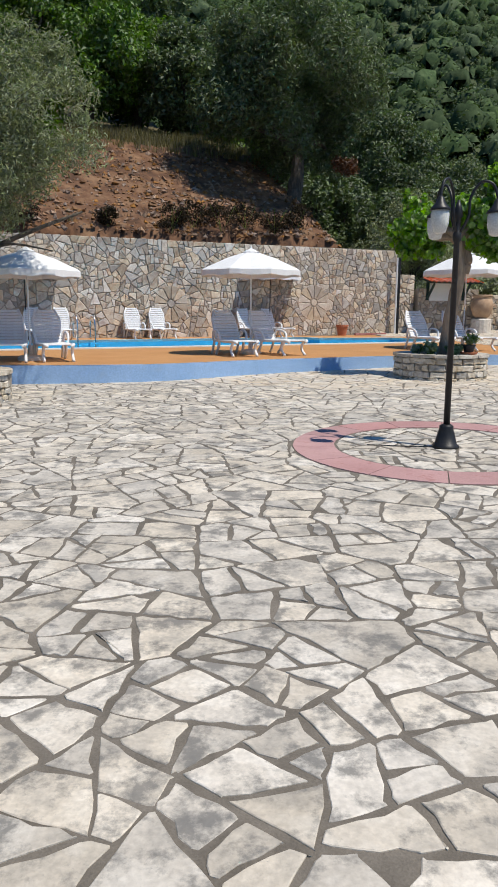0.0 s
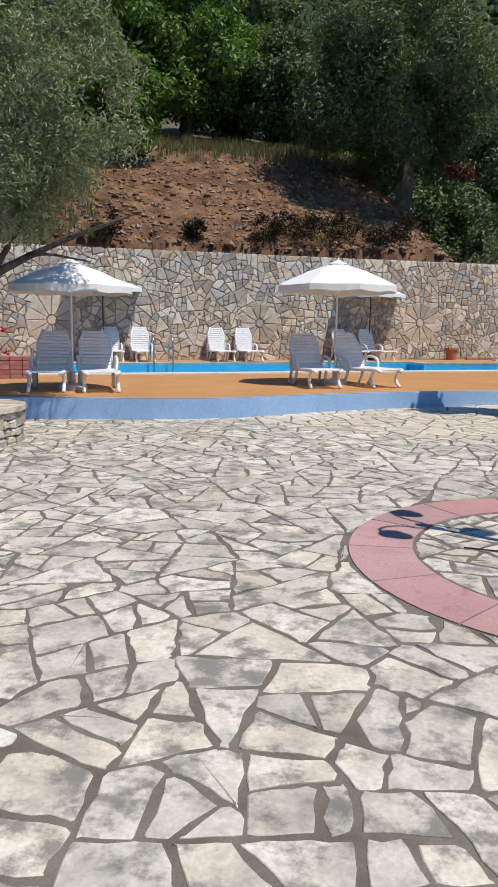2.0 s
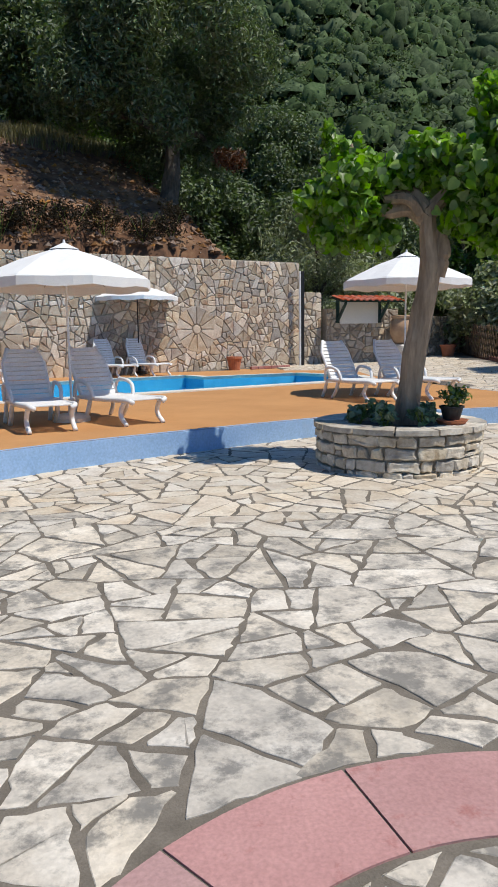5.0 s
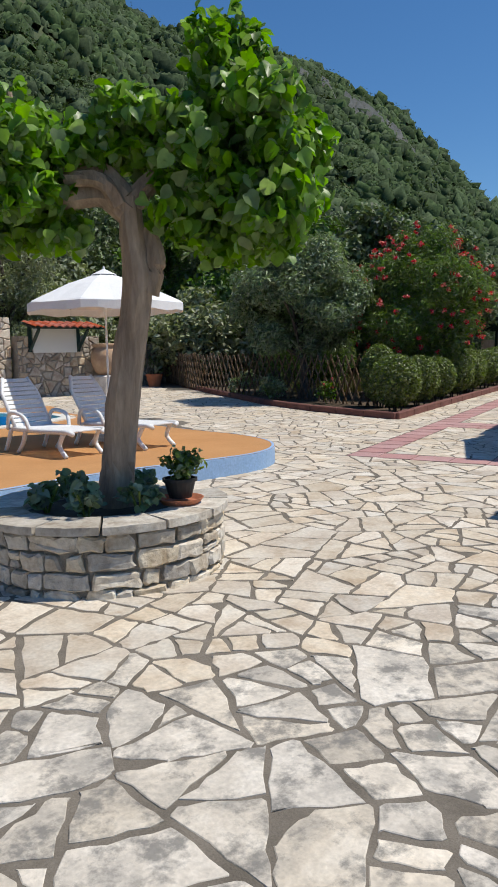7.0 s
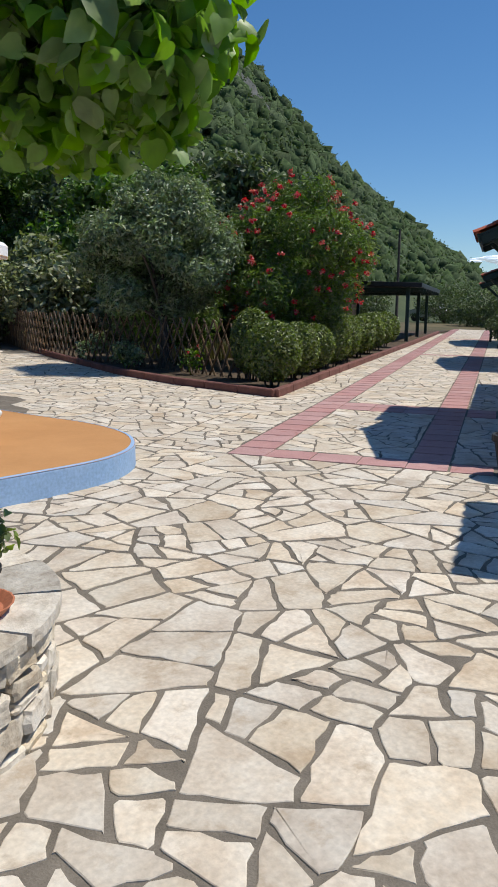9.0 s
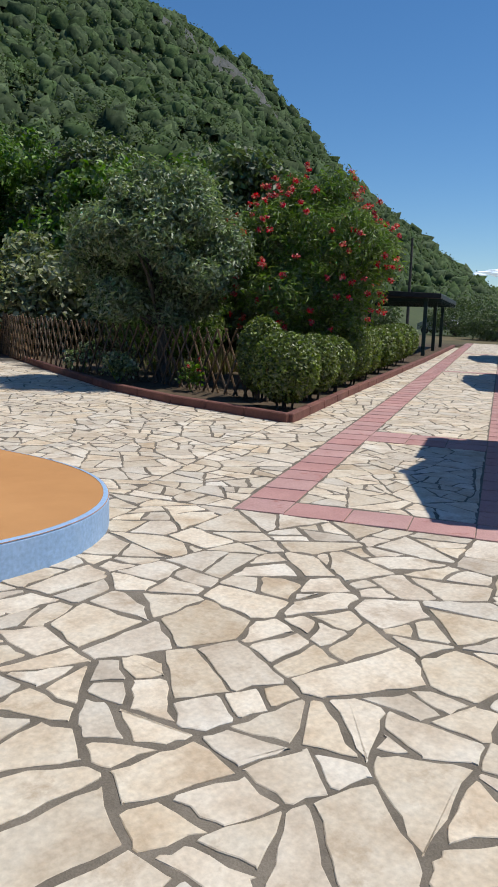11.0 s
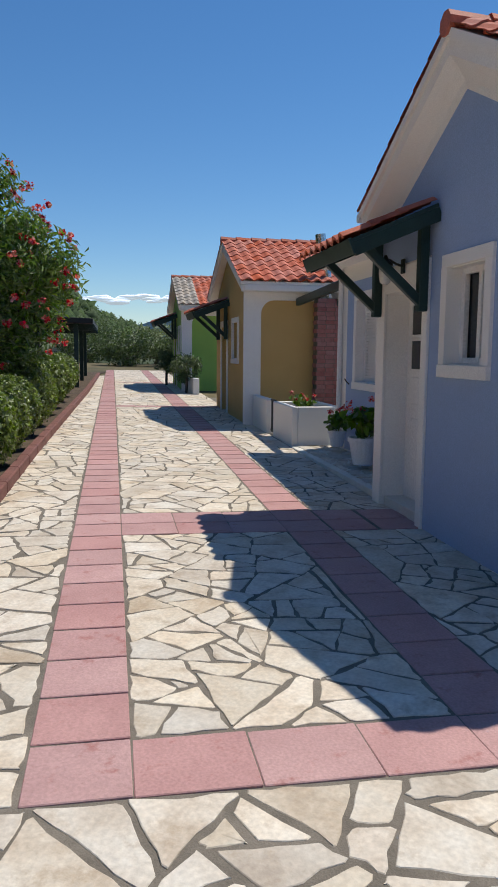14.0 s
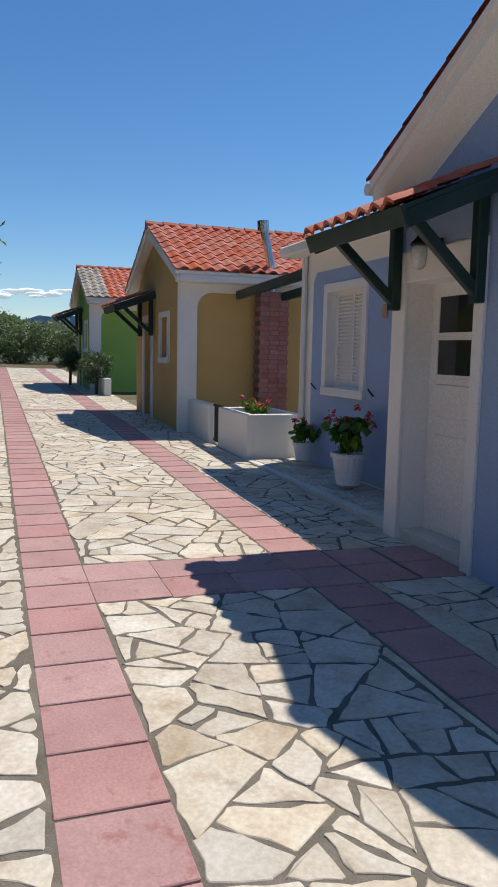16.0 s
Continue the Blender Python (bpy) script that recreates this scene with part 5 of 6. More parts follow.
# ---- round planters ----
def round_planter(cx, cy, r, h, label, seed):
    rg = np.random.default_rng(seed)
    z0 = gz(cx, cy)
    t = thing("round_planter", Matrix.Translation((cx, cy, z0)), label, "planter")
    part("core", lathe([(r - 0.05, -0.08), (r - 0.05, h - 0.06), (r - 0.32, h - 0.06), (r - 0.32, h - 0.25)], 40), wall_joint, t)
    cs = courses(0, 2 * math.pi * r, -0.06, h - 0.055, 0.085, 0.17, rg)
    lay("stone", cs, lambda x, y, zz: Vector(((r - 0.05 + zz) * math.cos(x / r), (r - 0.05 + zz) * math.sin(x / r), y)), t, planter_stone, planter_stone, 0.014, 0.055, rg, lambda x, y: True, rough=0.012, lip=0.014, tilt=0.2)
    n = 13
    for k in range(n):
        bm = bmesh.new()
        a0, a1 = 2 * math.pi * k / n + 0.012, 2 * math.pi * (k + 1) / n - 0.012
        up, lo = [], []
        for rr in (r - 0.3 + 0.02 * rg.random(), r + 0.025 + 0.015 * rg.random()):
            for j in range(5):
                a = a0 + (a1 - a0) * j / 4
                up.append(bm.verts.new((rr * math.cos(a), rr * math.sin(a), h + 0.006 * rg.random())))
                lo.append(bm.verts.new((rr * math.cos(a), rr * math.sin(a), h - 0.05)))
        for vs in (up, lo):
            for j in range(4):
                bm.faces.new((vs[j], vs[j + 1], vs[j + 6], vs[j + 5]))
        for j in range(4):
            bm.faces.new((up[j], up[j + 1], lo[j + 1], lo[j]))
            bm.faces.new((up[j + 5], up[j + 6], lo[j + 6], lo[j + 5]))
        bm.faces.new((up[0], up[5], lo[5], lo[0]))
        bm.faces.new((up[4], up[9], lo[9], lo[4]))
        part("capstone", bm, planter_stone, t)
    part("soil", lathe([(r - 0.30, h - 0.3), (r - 0.30, h - 0.06), (0.2, h - 0.03)], 24), soil, t)
    return t


TREE = (3.62, 14.28)
round_planter(TREE[0], TREE[1], 0.87, 0.45, "round stone planter with flat capstones round a tree", 3)
round_planter(-4.5, 10.75, 0.9, 0.45, "round stone planter full of red geraniums", 4)


def flower_pot(name, m, r, h, mat, label, saucer=None):
    t = thing(name, m, label, "flower pot")
    part("pot", lathe([(r * 0.68, 0), (r * 0.95, h * 0.84), (r * 1.06, h * 0.85), (r * 1.06, h), (r * 0.93, h), (r * 0.9, h * 0.9), (0.01, h * 0.88)], 20), mat, t)
    if saucer:
        part("saucer", lathe([(r * 1.1, -0.045), (r * 1.42, 0.0), (r * 1.36, 0.0), (r * 1.05, -0.03), (0.01, -0.03)], 20), saucer, t)
    return t


def wpose(x, y, z):
    return Matrix.Translation((x, y, z))


p = by_wall(22.0, -0.5, 0)
flower_pot("terracotta_pot", wpose(p.x, p.y, deck_z(p)), 0.24, 0.42, terracotta, "terracotta pot standing against the stone wall")
p2 = by_wall(23.3, -0.55, 0)
bed = thing("low_brick_bed", wpose(p2.x, p2.y, deck_z(p2)) @ Matrix.Rotation(math.atan2(WALL_DIR.y, WALL_DIR.x), 4, "Z"), "low brick edging at the foot of the wall", "brick edging")
for k in range(6):
    part("brick", boxed(-0.75 + 0.25 * k, -0.51 + 0.25 * k, -0.1, 0.02, 0, 0.09, 0.008), brick_mat, bed)
flower_pot("black_pot", wpose(TREE[0] + 0.42, TREE[1] - 0.42, gz(*TREE) + 0.497), 0.12, 0.14, black_pot, "black plastic pot of succulents in a clay saucer", terracotta)
sx = street(6.7, -3.62, 0.125)
flower_pot("white_pot", wpose(*sx), 0.2, 0.36, plastic, "white plastic pot with a red geranium")
sx2 = street(8.4, -3.78, 0.125)
flower_pot("white_pot", wpose(*sx2), 0.14, 0.25, plastic, "small white pot with a red geranium")
sx3 = street(0.0, -2.98, 0.0)
flower_pot("black_pot", wpose(*sx3), 0.24, 0.42, black_pot, "large black plastic pot beside the lane")

bb = thing("brick_box", wpose(-6.65, 16.5, deck_z(Vector((-6.65, 16.5, 0)))) @ Matrix.Rotation(radians(22), 4, "Z"), "low red brick box standing behind the loungers", "brick box")
for r in range(5):
    for k in range(5):
        part("brick", boxed(-0.6 + 0.24 * k, -0.37 + 0.24 * k, -0.24, 0.24, 0.09 * r, 0.09 * r + 0.082, 0.006), brick_mat, bb)

# pole at the wall's end, barbecue wall with its little roof
end = by_wall(24.75, -0.35, 0)
pole = thing("metal_pole", wpose(end.x, end.y, 0.5), "black and white metal pole at the wall's end", "pole")
part("post", boxed(-0.04, 0.07, -0.06, 0.05, 0, 3.2, 0.01), black_iron, pole)
part("white_strip", boxed(-0.10, -0.041, -0.06, 0.05, 0, 3.2, 0.01), plastic, pole)


def stone_block(name, a, b, h, label, seed, thick=0.4, sz=0.3):
    """A rubble wall between two points on the ground, faced on its near side and end."""
    rg = np.random.default_rng(seed)
    a, b = Vector((*a, 0)), Vector((*b, 0))
    d = (b - a).normalized()
    nrm = Vector((d.y, -d.x, 0))
    t = thing(name, Matrix.Identity(4), label, "stone wall", kind="structure")
    bm = bmesh.new()
    z0 = min(gz(a.x, a.y), gz(b.x, b.y)) - 0.05
    vs = [bm.verts.new(p + Vector((0, 0, z))) for z in (z0, h) for p in (a, b, b - nrm * thick, a - nrm * thick)]
    for q in ((0, 1, 2, 3), (4, 5, 6, 7), (0, 1, 5, 4), (1, 2, 6, 5), (2, 3, 7, 6), (3, 0, 4, 7)):
        bm.faces.new([vs[i] for i in q])
    part("wall_core", bm, wall_joint, t)
    cs = crazy(0, (b - a).length, z0, h + 0.02, sz, rg, loose=1.1, square=0.4)
    lay("stone", cs, lambda x, y, zz: a + d * x + nrm * zz + Vector((0, 0, y)), t, wall_part, wall_rest, 0.03, 0.05, rg, lambda x, y: False, rough=0.012, lip=0.016, tilt=0.1)
    return t


stone_block("wall_end", (5.92, 31.4), (6.75, 31.8), 3.05, "lower end of the rubble retaining wall", 8)
stone_block("wall_barbecue", (6.9, 31.6), (9.6, 32.2), 2.5, "rubble stone barbecue wall with a small tiled roof", 9)
stone_block("wall_garden", (9.2, 33.2), (14.6, 37.2), 2.3, "low rubble garden wall behind a clay jar", 10)
bq = thing("barbecue_roof", wpose(7.15, 31.55, 2.42) @ Matrix.Rotation(radians(12), 4, "Z"), "little red tiled roof on dark timber brackets", "roof")
part("board", boxed(-0.1, 2.2, -0.7, 0.1, 0.42, 0.46, 0, Matrix.Rotation(radians(12), 4, "X")), green_wood, bq)
vs, fs = tile_profile(0.23, 0.36)
tile_me = mesh_of("roof_tile", [(x, -y, z) for x, y, z in vs], fs, roof_tile)
for r in range(3):
    for k in range(10):
        ob = new("roof_tile", tile_me)
        ob.parent = bq
        ob.matrix_local = Matrix.Rotation(radians(12), 4, "X") @ Matrix.Translation((0.015 + k * 0.23, 0.1 - r * 0.27, 0.47))
for x in (0.15, 1.75):
    part("bracket", barred((x, 0.05, -0.35), (x, -0.6, 0.26), 0.08), green_wood, bq)
    part("post", boxed(x - 0.05, x + 0.05, 0.0, 0.09, -0.4, 0.42), green_wood, bq)
part("plaster_panel", boxed(0.25, 1.7, 0.035, 0.06, -0.42, 0.35), white_wall, bq)
jar = thing("clay_jar", wpose(9.6, 31.6, gz(9.6, 31.6)), "large weathered clay storage jar on a stone base", "jar")
part("jar_base", lathe([(0.42, -0.02), (0.42, 0.55), (0.36, 0.6)], 16), wall_rest, jar)
part("jar_body", lathe([(0.22, 0.6), (0.34, 0.72), (0.45, 1.0), (0.46, 1.2), (0.4, 1.4), (0.34, 1.46), (0.42, 1.52), (0.42, 1.58), (0.33, 1.58)], 24), clay_jar, jar, smooth=True)
flower_pot("terracotta_pot", wpose(12.3, 34.2, gz(12.3, 34.2)), 0.3, 0.45, terracotta, "terracotta pot at the end of the garden wall")

# ---- planting beds, kerbs, fence ----
KERB = [(33, 0.30), (22, 0.45), (8.5, 0.80), (4.72, 0.86)]


def kerb_run(pts, name="kerb"):
    t = thing(name, Matrix.Identity(4), "low brown-red painted concrete kerb round a planting bed", "kerb", kind="structure")
    for (ax, ay), (bx, by) in zip(pts, pts[1:]):
        n = max(1, round(math.hypot(bx - ax, by - ay) / 1.0))
        for k in range(n):
            p0 = Vector((ax + (bx - ax) * k / n, ay + (by - ay) * k / n, 0))
            p1 = Vector((ax + (bx - ax) * (k + 1) / n, ay + (by - ay) * (k + 1) / n, 0))
            d = (p1 - p0).normalized() * 0.006
            p0.z, p1.z = gz(p0.x, p0.y) + 0.05, gz(p1.x, p1.y) + 0.05
            part("kerbstone", barred(p0 + d, p1 - d, 0.13, 0.17), kerb_mat, t)
    return t


corner = street(4.72, 0.86)
lane_kerb = [(street(u, v).x, street(u, v).y) for u, v in KERB]
west_kerb = [(corner.x, corner.y), (11.45, 22.9), (11.5, 25.0), (12.1, 28.5), (13.0, 33.0), (14.2, 37.0)]
kerb_run(lane_kerb)
kerb_run(west_kerb)
bed_pts = [(x + 0.06, y) for x, y in west_kerb] + [(20, 40), (40, 36)] + [(x, y) for x, y in lane_kerb]
me = mesh_of("planting_bed", [(x, y, gz(x, y) + 0.035) for x, y in bed_pts], [tuple(range(len(bed_pts)))], soil)
tagged(part("planting_bed", me, soil), "dark bare soil of the planting bed behind the kerb", "soil", kind="structure")
FENCE = spline([(street(6.5, 1.75).x, street(6.5, 1.75).y, 0), (12.75, 25.1, 0), (12.4, 28.0, 0), (12.6, 31.5, 0), (13.4, 35.2, 0), (14.4, 38.5, 0)], 12)
fence = thing("lattice_fence", Matrix.Identity(4), "rustic diagonal lattice fence of brown wooden poles", "fence")
length = 0.0
run = [0.0]
for a, b in zip(FENCE, FENCE[1:]):
    length += (b - a).length
    run.append(length)


def along(s):
    for i in range(len(run) - 1):
        if s <= run[i + 1] or i == len(run) - 2:
            k = (s - run[i]) / max(1e-6, run[i + 1] - run[i])
            return FENCE[i].lerp(FENCE[i + 1], k)


k = 0
s0 = 0.0
while s0 < length - 0.8:
    for dirn in (1, -1):
        lean = 0.62 + 0.1 * (rng.random() - 0.5)
        a = along(s0 if dirn > 0 else s0 + lean)
        b = along(s0 + lean if dirn > 0 else s0)
        off = 0.02 * dirn
        z0, z1 = gz(a.x, a.y) + 0.05, gz(b.x, b.y) + 1.15 + 0.1 * rng.random()
        mid = (a + b) / 2
        part("fence_pole", tubed([(a.x + off, a.y, z0), (mid.x + off + 0.02 * (rng.random() - 0.5), mid.y, (z0 + z1) / 2), (b.x + off, b.y, z1)], [0.022, 0.021, 0.018], 5), fence_wood, fence)
    s0 += 0.27


# ---- carport and the lane's far end ----
cp = thing("carport", street_pose(23.5, 0.85), "dark timber carport with a low flat roof", "carport")
for x, y in ((0, 0), (0, 3.5), (4.2, 0), (4.2, 3.5), (8.2, 0), (8.2, 3.5)):
    part("post", boxed(x - 0.07, x + 0.07, y - 0.07, y + 0.07, -0.1, 2.2), green_wood, cp)
part("roof", boxed(-0.5, 8.7, -0.5, 4.2, 2.2, 2.38, 0.01, Matrix.Rotation(radians(2), 4, "X")), black_iron, cp)
for k in range(8):
    part("rafter", boxed(0.1 + k * 1.1, 0.2 + k * 1.1, -0.6, 4.2, 2.06, 2.19), green_wood, cp)
part("back_wall", boxed(-0.2, 8.4, 3.6, 3.75, -0.1, 1.6), clay_jar, cp)
low_wall(9.3, 11.6, 2.0, 2.2, 0.95)
car = thing("parked_car", street_pose(57.0, 2.6, 0.0, 70), "silver hatchback parked at the far end of the lane", "car")
bm = bmesh.new()
prof = [(-1.9, 0.35), (-1.95, 0.75), (-1.2, 0.92), (-0.7, 1.4), (0.8, 1.45), (1.5, 1.0), (1.95, 0.85), (1.98, 0.35)]
f = [bm.verts.new((x, -0.8, z)) for x, z in prof]
g = [bm.verts.new((x, 0.8, z)) for x, z in prof]
bm.faces.new(f)
bm.faces.new(g)
for i in range(len(prof)):
    j = (i + 1) % len(prof)
    bm.faces.new((f[i], f[j], g[j], g[i]))
part("body", bm, car_paint, car)
part("window", boxed(-0.85, 1.15, -0.81, 0.81, 0.98, 1.34), dark_glass, car)
for x in (-1.25, 1.25):
    for y in (-0.78, 0.78):
        part("wheel", tubed([(x, y - 0.1, 0.32), (x, y + 0.1, 0.32)], 0.32, 16), black_pot, car)
utility = thing("utility_pole", street_pose(46, 4.2), "thin grey utility pole far down the lane", "pole")
part("shaft", tubed([(0, 0, -0.2), (0, 0, 6.5)], [0.12, 0.08], 8), olive_bark, utility)


# ---- plants ----
def clumps_in(center, radii, n, size, rg, fill=0.75):
    """Sub-clumps scattered through an ellipsoid, for an uneven outline."""
    out = []
    c, r = np.array(center, float), np.array(radii, float)
    for _ in range(n):
        d = rg.normal(size=3)
        d /= np.linalg.norm(d)
        k = fill * (0.45 + 0.55 * rg.random() ** 0.5)
        s = size * (0.65 + 0.7 * rg.random())
        out.append((c + d * r * k, (s, s, s * 0.8)))
    return out


def limbs(base, tips, r0, mat, parent, rg, bend=0.15):
    for tip in tips:
        a, b = Vector(base), Vector(tip)
        mid = a.lerp(b, 0.5) + Vector(rg.normal(size=3)) * bend
        part("branch", tubed(spline([a, mid, b], 4), [r0 * (1 - 0.75 * i / 8) for i in range(9)], 6, 0.3), mat, parent)


def plant(name, base, trunk_top, trunk_r, clumps, count, size, leaf, bark, label, category, seed, slim=0.5, shell=0.6, droop=0.0, upward=0.5, group=""):
    rg = np.random.default_rng(seed)
    base = Vector(base)
    t = thing(name, Matrix.Translation(base), label, category, group)
    rel = [(np.array(c) - np.array(base), r) for c, r in clumps]
    top = Vector(trunk_top) - base
    if trunk_r > 0:
        pts = spline([(0, 0, -0.15), (top.x * 0.3 + 0.05, top.y * 0.3, top.z * 0.45), top], 4)
        part("trunk", tubed(pts, [trunk_r * (1.25 - 0.5 * i / (len(pts) - 1)) for i in range(len(pts))], 10, 0.35), bark, t)
        picks = rg.choice(len(rel), min(7, len(rel)), replace=False)
        limbs(top, [rel[i][0] for i in picks], trunk_r * 0.5, bark, t, rg)
    c = part("crown", leaves("crown", rel, count, size, leaf, rg, slim, shell, droop, upward), leaf, t)
    c["kind"] = "stuff"
    return t


# mulberry in the round planter
rg = np.random.default_rng(11)
TZ = gz(*TREE) + 0.4
mt = thing("mulberry_tree", Matrix.Translation((TREE[0], TREE[1], TZ)), "pollarded mulberry tree with a leaning trunk and glossy leaves", "tree")
part("trunk", tubed(spline([(0.06, -0.06, -0.25), (0.08, -0.08, 0.25), (0.16, -0.13, 1.0), (0.24, -0.2, 1.6), (0.22, -0.18, 2.0), (0.21, -0.16, 2.2)], 6),
                    [0.15, 0.148, 0.142, 0.14, 0.135, 0.132, 0.13, 0.127, 0.125, 0.122, 0.12, 0.118, 0.116, 0.115, 0.113, 0.112, 0.11, 0.108, 0.106, 0.104, 0.1, 0.096, 0.09, 0.09, 0.088, 0.086, 0.085, 0.085, 0.085, 0.085, 0.085], 14, 0.25), bark_mat, mt)
for pts, rads in (([(0.3, -0.22, 1.55), (0.36, -0.25, 1.8), (0.33, -0.2, 2.0)], (0.09, 0.05)), ([(0.21, -0.16, 2.1), (0.05, -0.1, 2.22), (-0.18, 0.0, 2.2), (-0.3, 0.05, 2.28)], (0.09, 0.06)),
                  ([(0.2, -0.16, 2.2), (0.05, -0.08, 2.38), (-0.15, 0.0, 2.42), (-0.28, 0.06, 2.36)], (0.085, 0.06)), ([(0.12, -0.2, 2.15), (0.0, -0.2, 2.3), (-0.2, -0.05, 2.32)], (0.06, 0.05)),
                  ([(0.22, -0.16, 2.15), (0.36, -0.24, 2.32), (0.5, -0.3, 2.42), (0.8, -0.45, 2.75)], (0.085, 0.04)), ([(-0.3, 0.05, 2.3), (-0.45, 0.1, 2.6), (-0.5, 0.15, 2.9)], (0.05, 0.02)), ([(0.5, -0.3, 2.4), (0.7, -0.3, 2.9), (0.95, -0.45, 3.4)], (0.04, 0.015))):
    sp = spline(pts, 5)
    part("branch", tubed(sp, [rads[0] + (rads[1] - rads[0]) * i / (len(sp) - 1) for i in range(len(sp))], 10, 0.3), bark_mat, mt)
cl = clumps_in((-0.52, 0.12, 2.28), (0.5, 0.48, 0.58), 26, 0.22, rg, 0.8) + clumps_in((0.95, -0.48, 2.42), (0.66, 0.66, 0.72), 46, 0.24, rg, 0.82) + clumps_in((0.3, -0.1, 2.62), (0.45, 0.4, 0.26), 16, 0.2, rg)
cl += [(np.array((0.85 + 0.5 * (rg.random() - 0.5), -0.45 + 0.5 * (rg.random() - 0.5), 2.98 + 0.3 * rg.random())), (0.1, 0.1, 0.26)) for _ in range(9)]
cl += [(np.array((-0.5 + 0.6 * (rg.random() - 0.5), 0.1 + 0.5 * (rg.random() - 0.5), 2.75 + 0.15 * rg.random())), (0.08, 0.08, 0.16)) for _ in range(6)]
c = part("crown", leaves("crown", cl, 15000, 0.105, mulberry, rg, 0.85, 0.75, 1.3, 0.45, True), mulberry, mt, "dense hanging bright green leaves")
c["kind"] = "stuff"


def small_plant(name, p, r, h, count, size, leaf, label, seed, flowers=0, fmat=None, slim=0.6):
    rg = np.random.default_rng(seed)
    t = thing(name, Matrix.Translation(p), label, "plant")
    for k in range(5):
        a = rg.random() * 6.28
        part("stem", tubed([(0, 0, -0.03), (r * 0.3 * math.cos(a), r * 0.3 * math.sin(a), h * 0.4), (r * 0.6 * math.cos(a), r * 0.6 * math.sin(a), h * 0.8)], 0.008, 5), hedge_leaf, t)
    part("foliage", leaves("foliage", clumps_in((0, 0, h * 0.55), (r, r, h * 0.5), 10, r * 0.4, rg), count, size, leaf, rg, slim + 0.25, 0.9, 0, 0.5, True), leaf, t)["kind"] = "stuff"
    if flowers:
        cs = [(np.array((r * 1.05 * (2 * rg.random() - 1), r * 1.05 * (2 * rg.random() - 1), h * (0.65 + 0.5 * rg.random()))), (0.045, 0.045, 0.04)) for _ in range(flowers)]
        part("blossom", leaves("blossom", cs, flowers * 22, 0.035, fmat, rg, 0.9, 0.9), fmat, t)["kind"] = "stuff"
    return t


small_plant("geranium", (-4.45, 10.6, gz(-4.5, 10.7) + 0.42), 0.62, 0.85, 1500, 0.09, hedge_leaf, "bushy geranium with dark red flower heads", 21, 46, petal)
small_plant("geranium", sx + Vector((0, 0, 0.33)), 0.25, 0.46, 170, 0.11, fresh_leaf, "geranium with red flowers in a white pot", 22, 9, pink_petal)
small_plant("geranium", sx2 + Vector((0, 0, 0.22)), 0.2, 0.3, 110, 0.09, fresh_leaf, "small geranium with pink flowers in a white pot", 23, 6, pink_petal)
bx = street(9.9, -3.65, 0.56)
small_plant("flowering_plant", bx, 0.26, 0.26, 110, 0.08, fresh_leaf, "leafy plant with pink flowers in a planter box", 24, 6, pink_petal)
small_plant("succulent", (TREE[0] + 0.42, TREE[1] - 0.42, gz(*TREE) + 0.62), 0.2, 0.22, 340, 0.045, hedge_leaf, "small succulent in a black pot", 25)
for k, (dx, dy) in enumerate(((-0.25, -0.35), (-0.42, 0.05), (0.1, -0.45), (0.35, 0.2), (-0.15, 0.4))):
    small_plant("leafy_plant", (TREE[0] + dx, TREE[1] + dy, gz(*TREE) + 0.4), 0.15, 0.24, 90, 0.08, shrub_leaf, "low leafy plant under the mulberry", 30 + k)

# clipped hedge balls along the lane
HEDGE = [(5.75, 1.22, 0.57, 1.28), (7.25, 1.15, 0.48, 1.22), (6.75, 1.95, 0.45, 1.5), (8.75, 1.15, 0.47, 1.15), (10.3, 1.1, 0.52, 1.3), (11.8, 1.1, 0.46, 1.12), (12.6, 1.3, 0.55, 1.3), (14.0, 1.15, 0.55, 1.25), (15.6, 1.15, 0.6, 1.3), (17.4, 1.15, 0.6, 1.3), (19.2, 1.15, 0.6, 1.3)]
for i, (u, v, r, h) in enumerate(HEDGE):
    rg = np.random.default_rng(50 + i)
    p = street(u, v)
    t = thing("clipped_shrub", Matrix.Translation(p), "rounded clipped evergreen shrub on bare stems beside the kerb", "shrub", "clipped shrubs along the lane")
    for k in range(4):
        a = k * 1.6 + rg.random()
        part("stem", tubed([(0.1 * math.cos(a), 0.1 * math.sin(a), -0.03), (0.16 * math.cos(a), 0.16 * math.sin(a), 0.3), (0.3 * math.cos(a), 0.3 * math.sin(a), 0.7)], 0.022, 6, 0.3), olive_bark, t)
    n = 9000 if i < 4 else (5000 if i < 7 else 2600)
    cl = [(np.array((0, 0, 0.14 + (h - 0.14) / 2)), (r * 0.93, r * 0.93, (h - 0.14) / 2 * 0.95))] * 4 + clumps_in((0, 0, 0.14 + (h - 0.14) / 2), (r, r, (h - 0.14) / 2), 10, r * 0.24, rg, 0.74)
    part("foliage", leaves("foliage", cl, n, 0.068 if i < 7 else 0.095, hedge_leaf, rg, 0.6, 0.14, 0, 0.3, False, 0.035), hedge_leaf, t)["kind"] = "stuff"

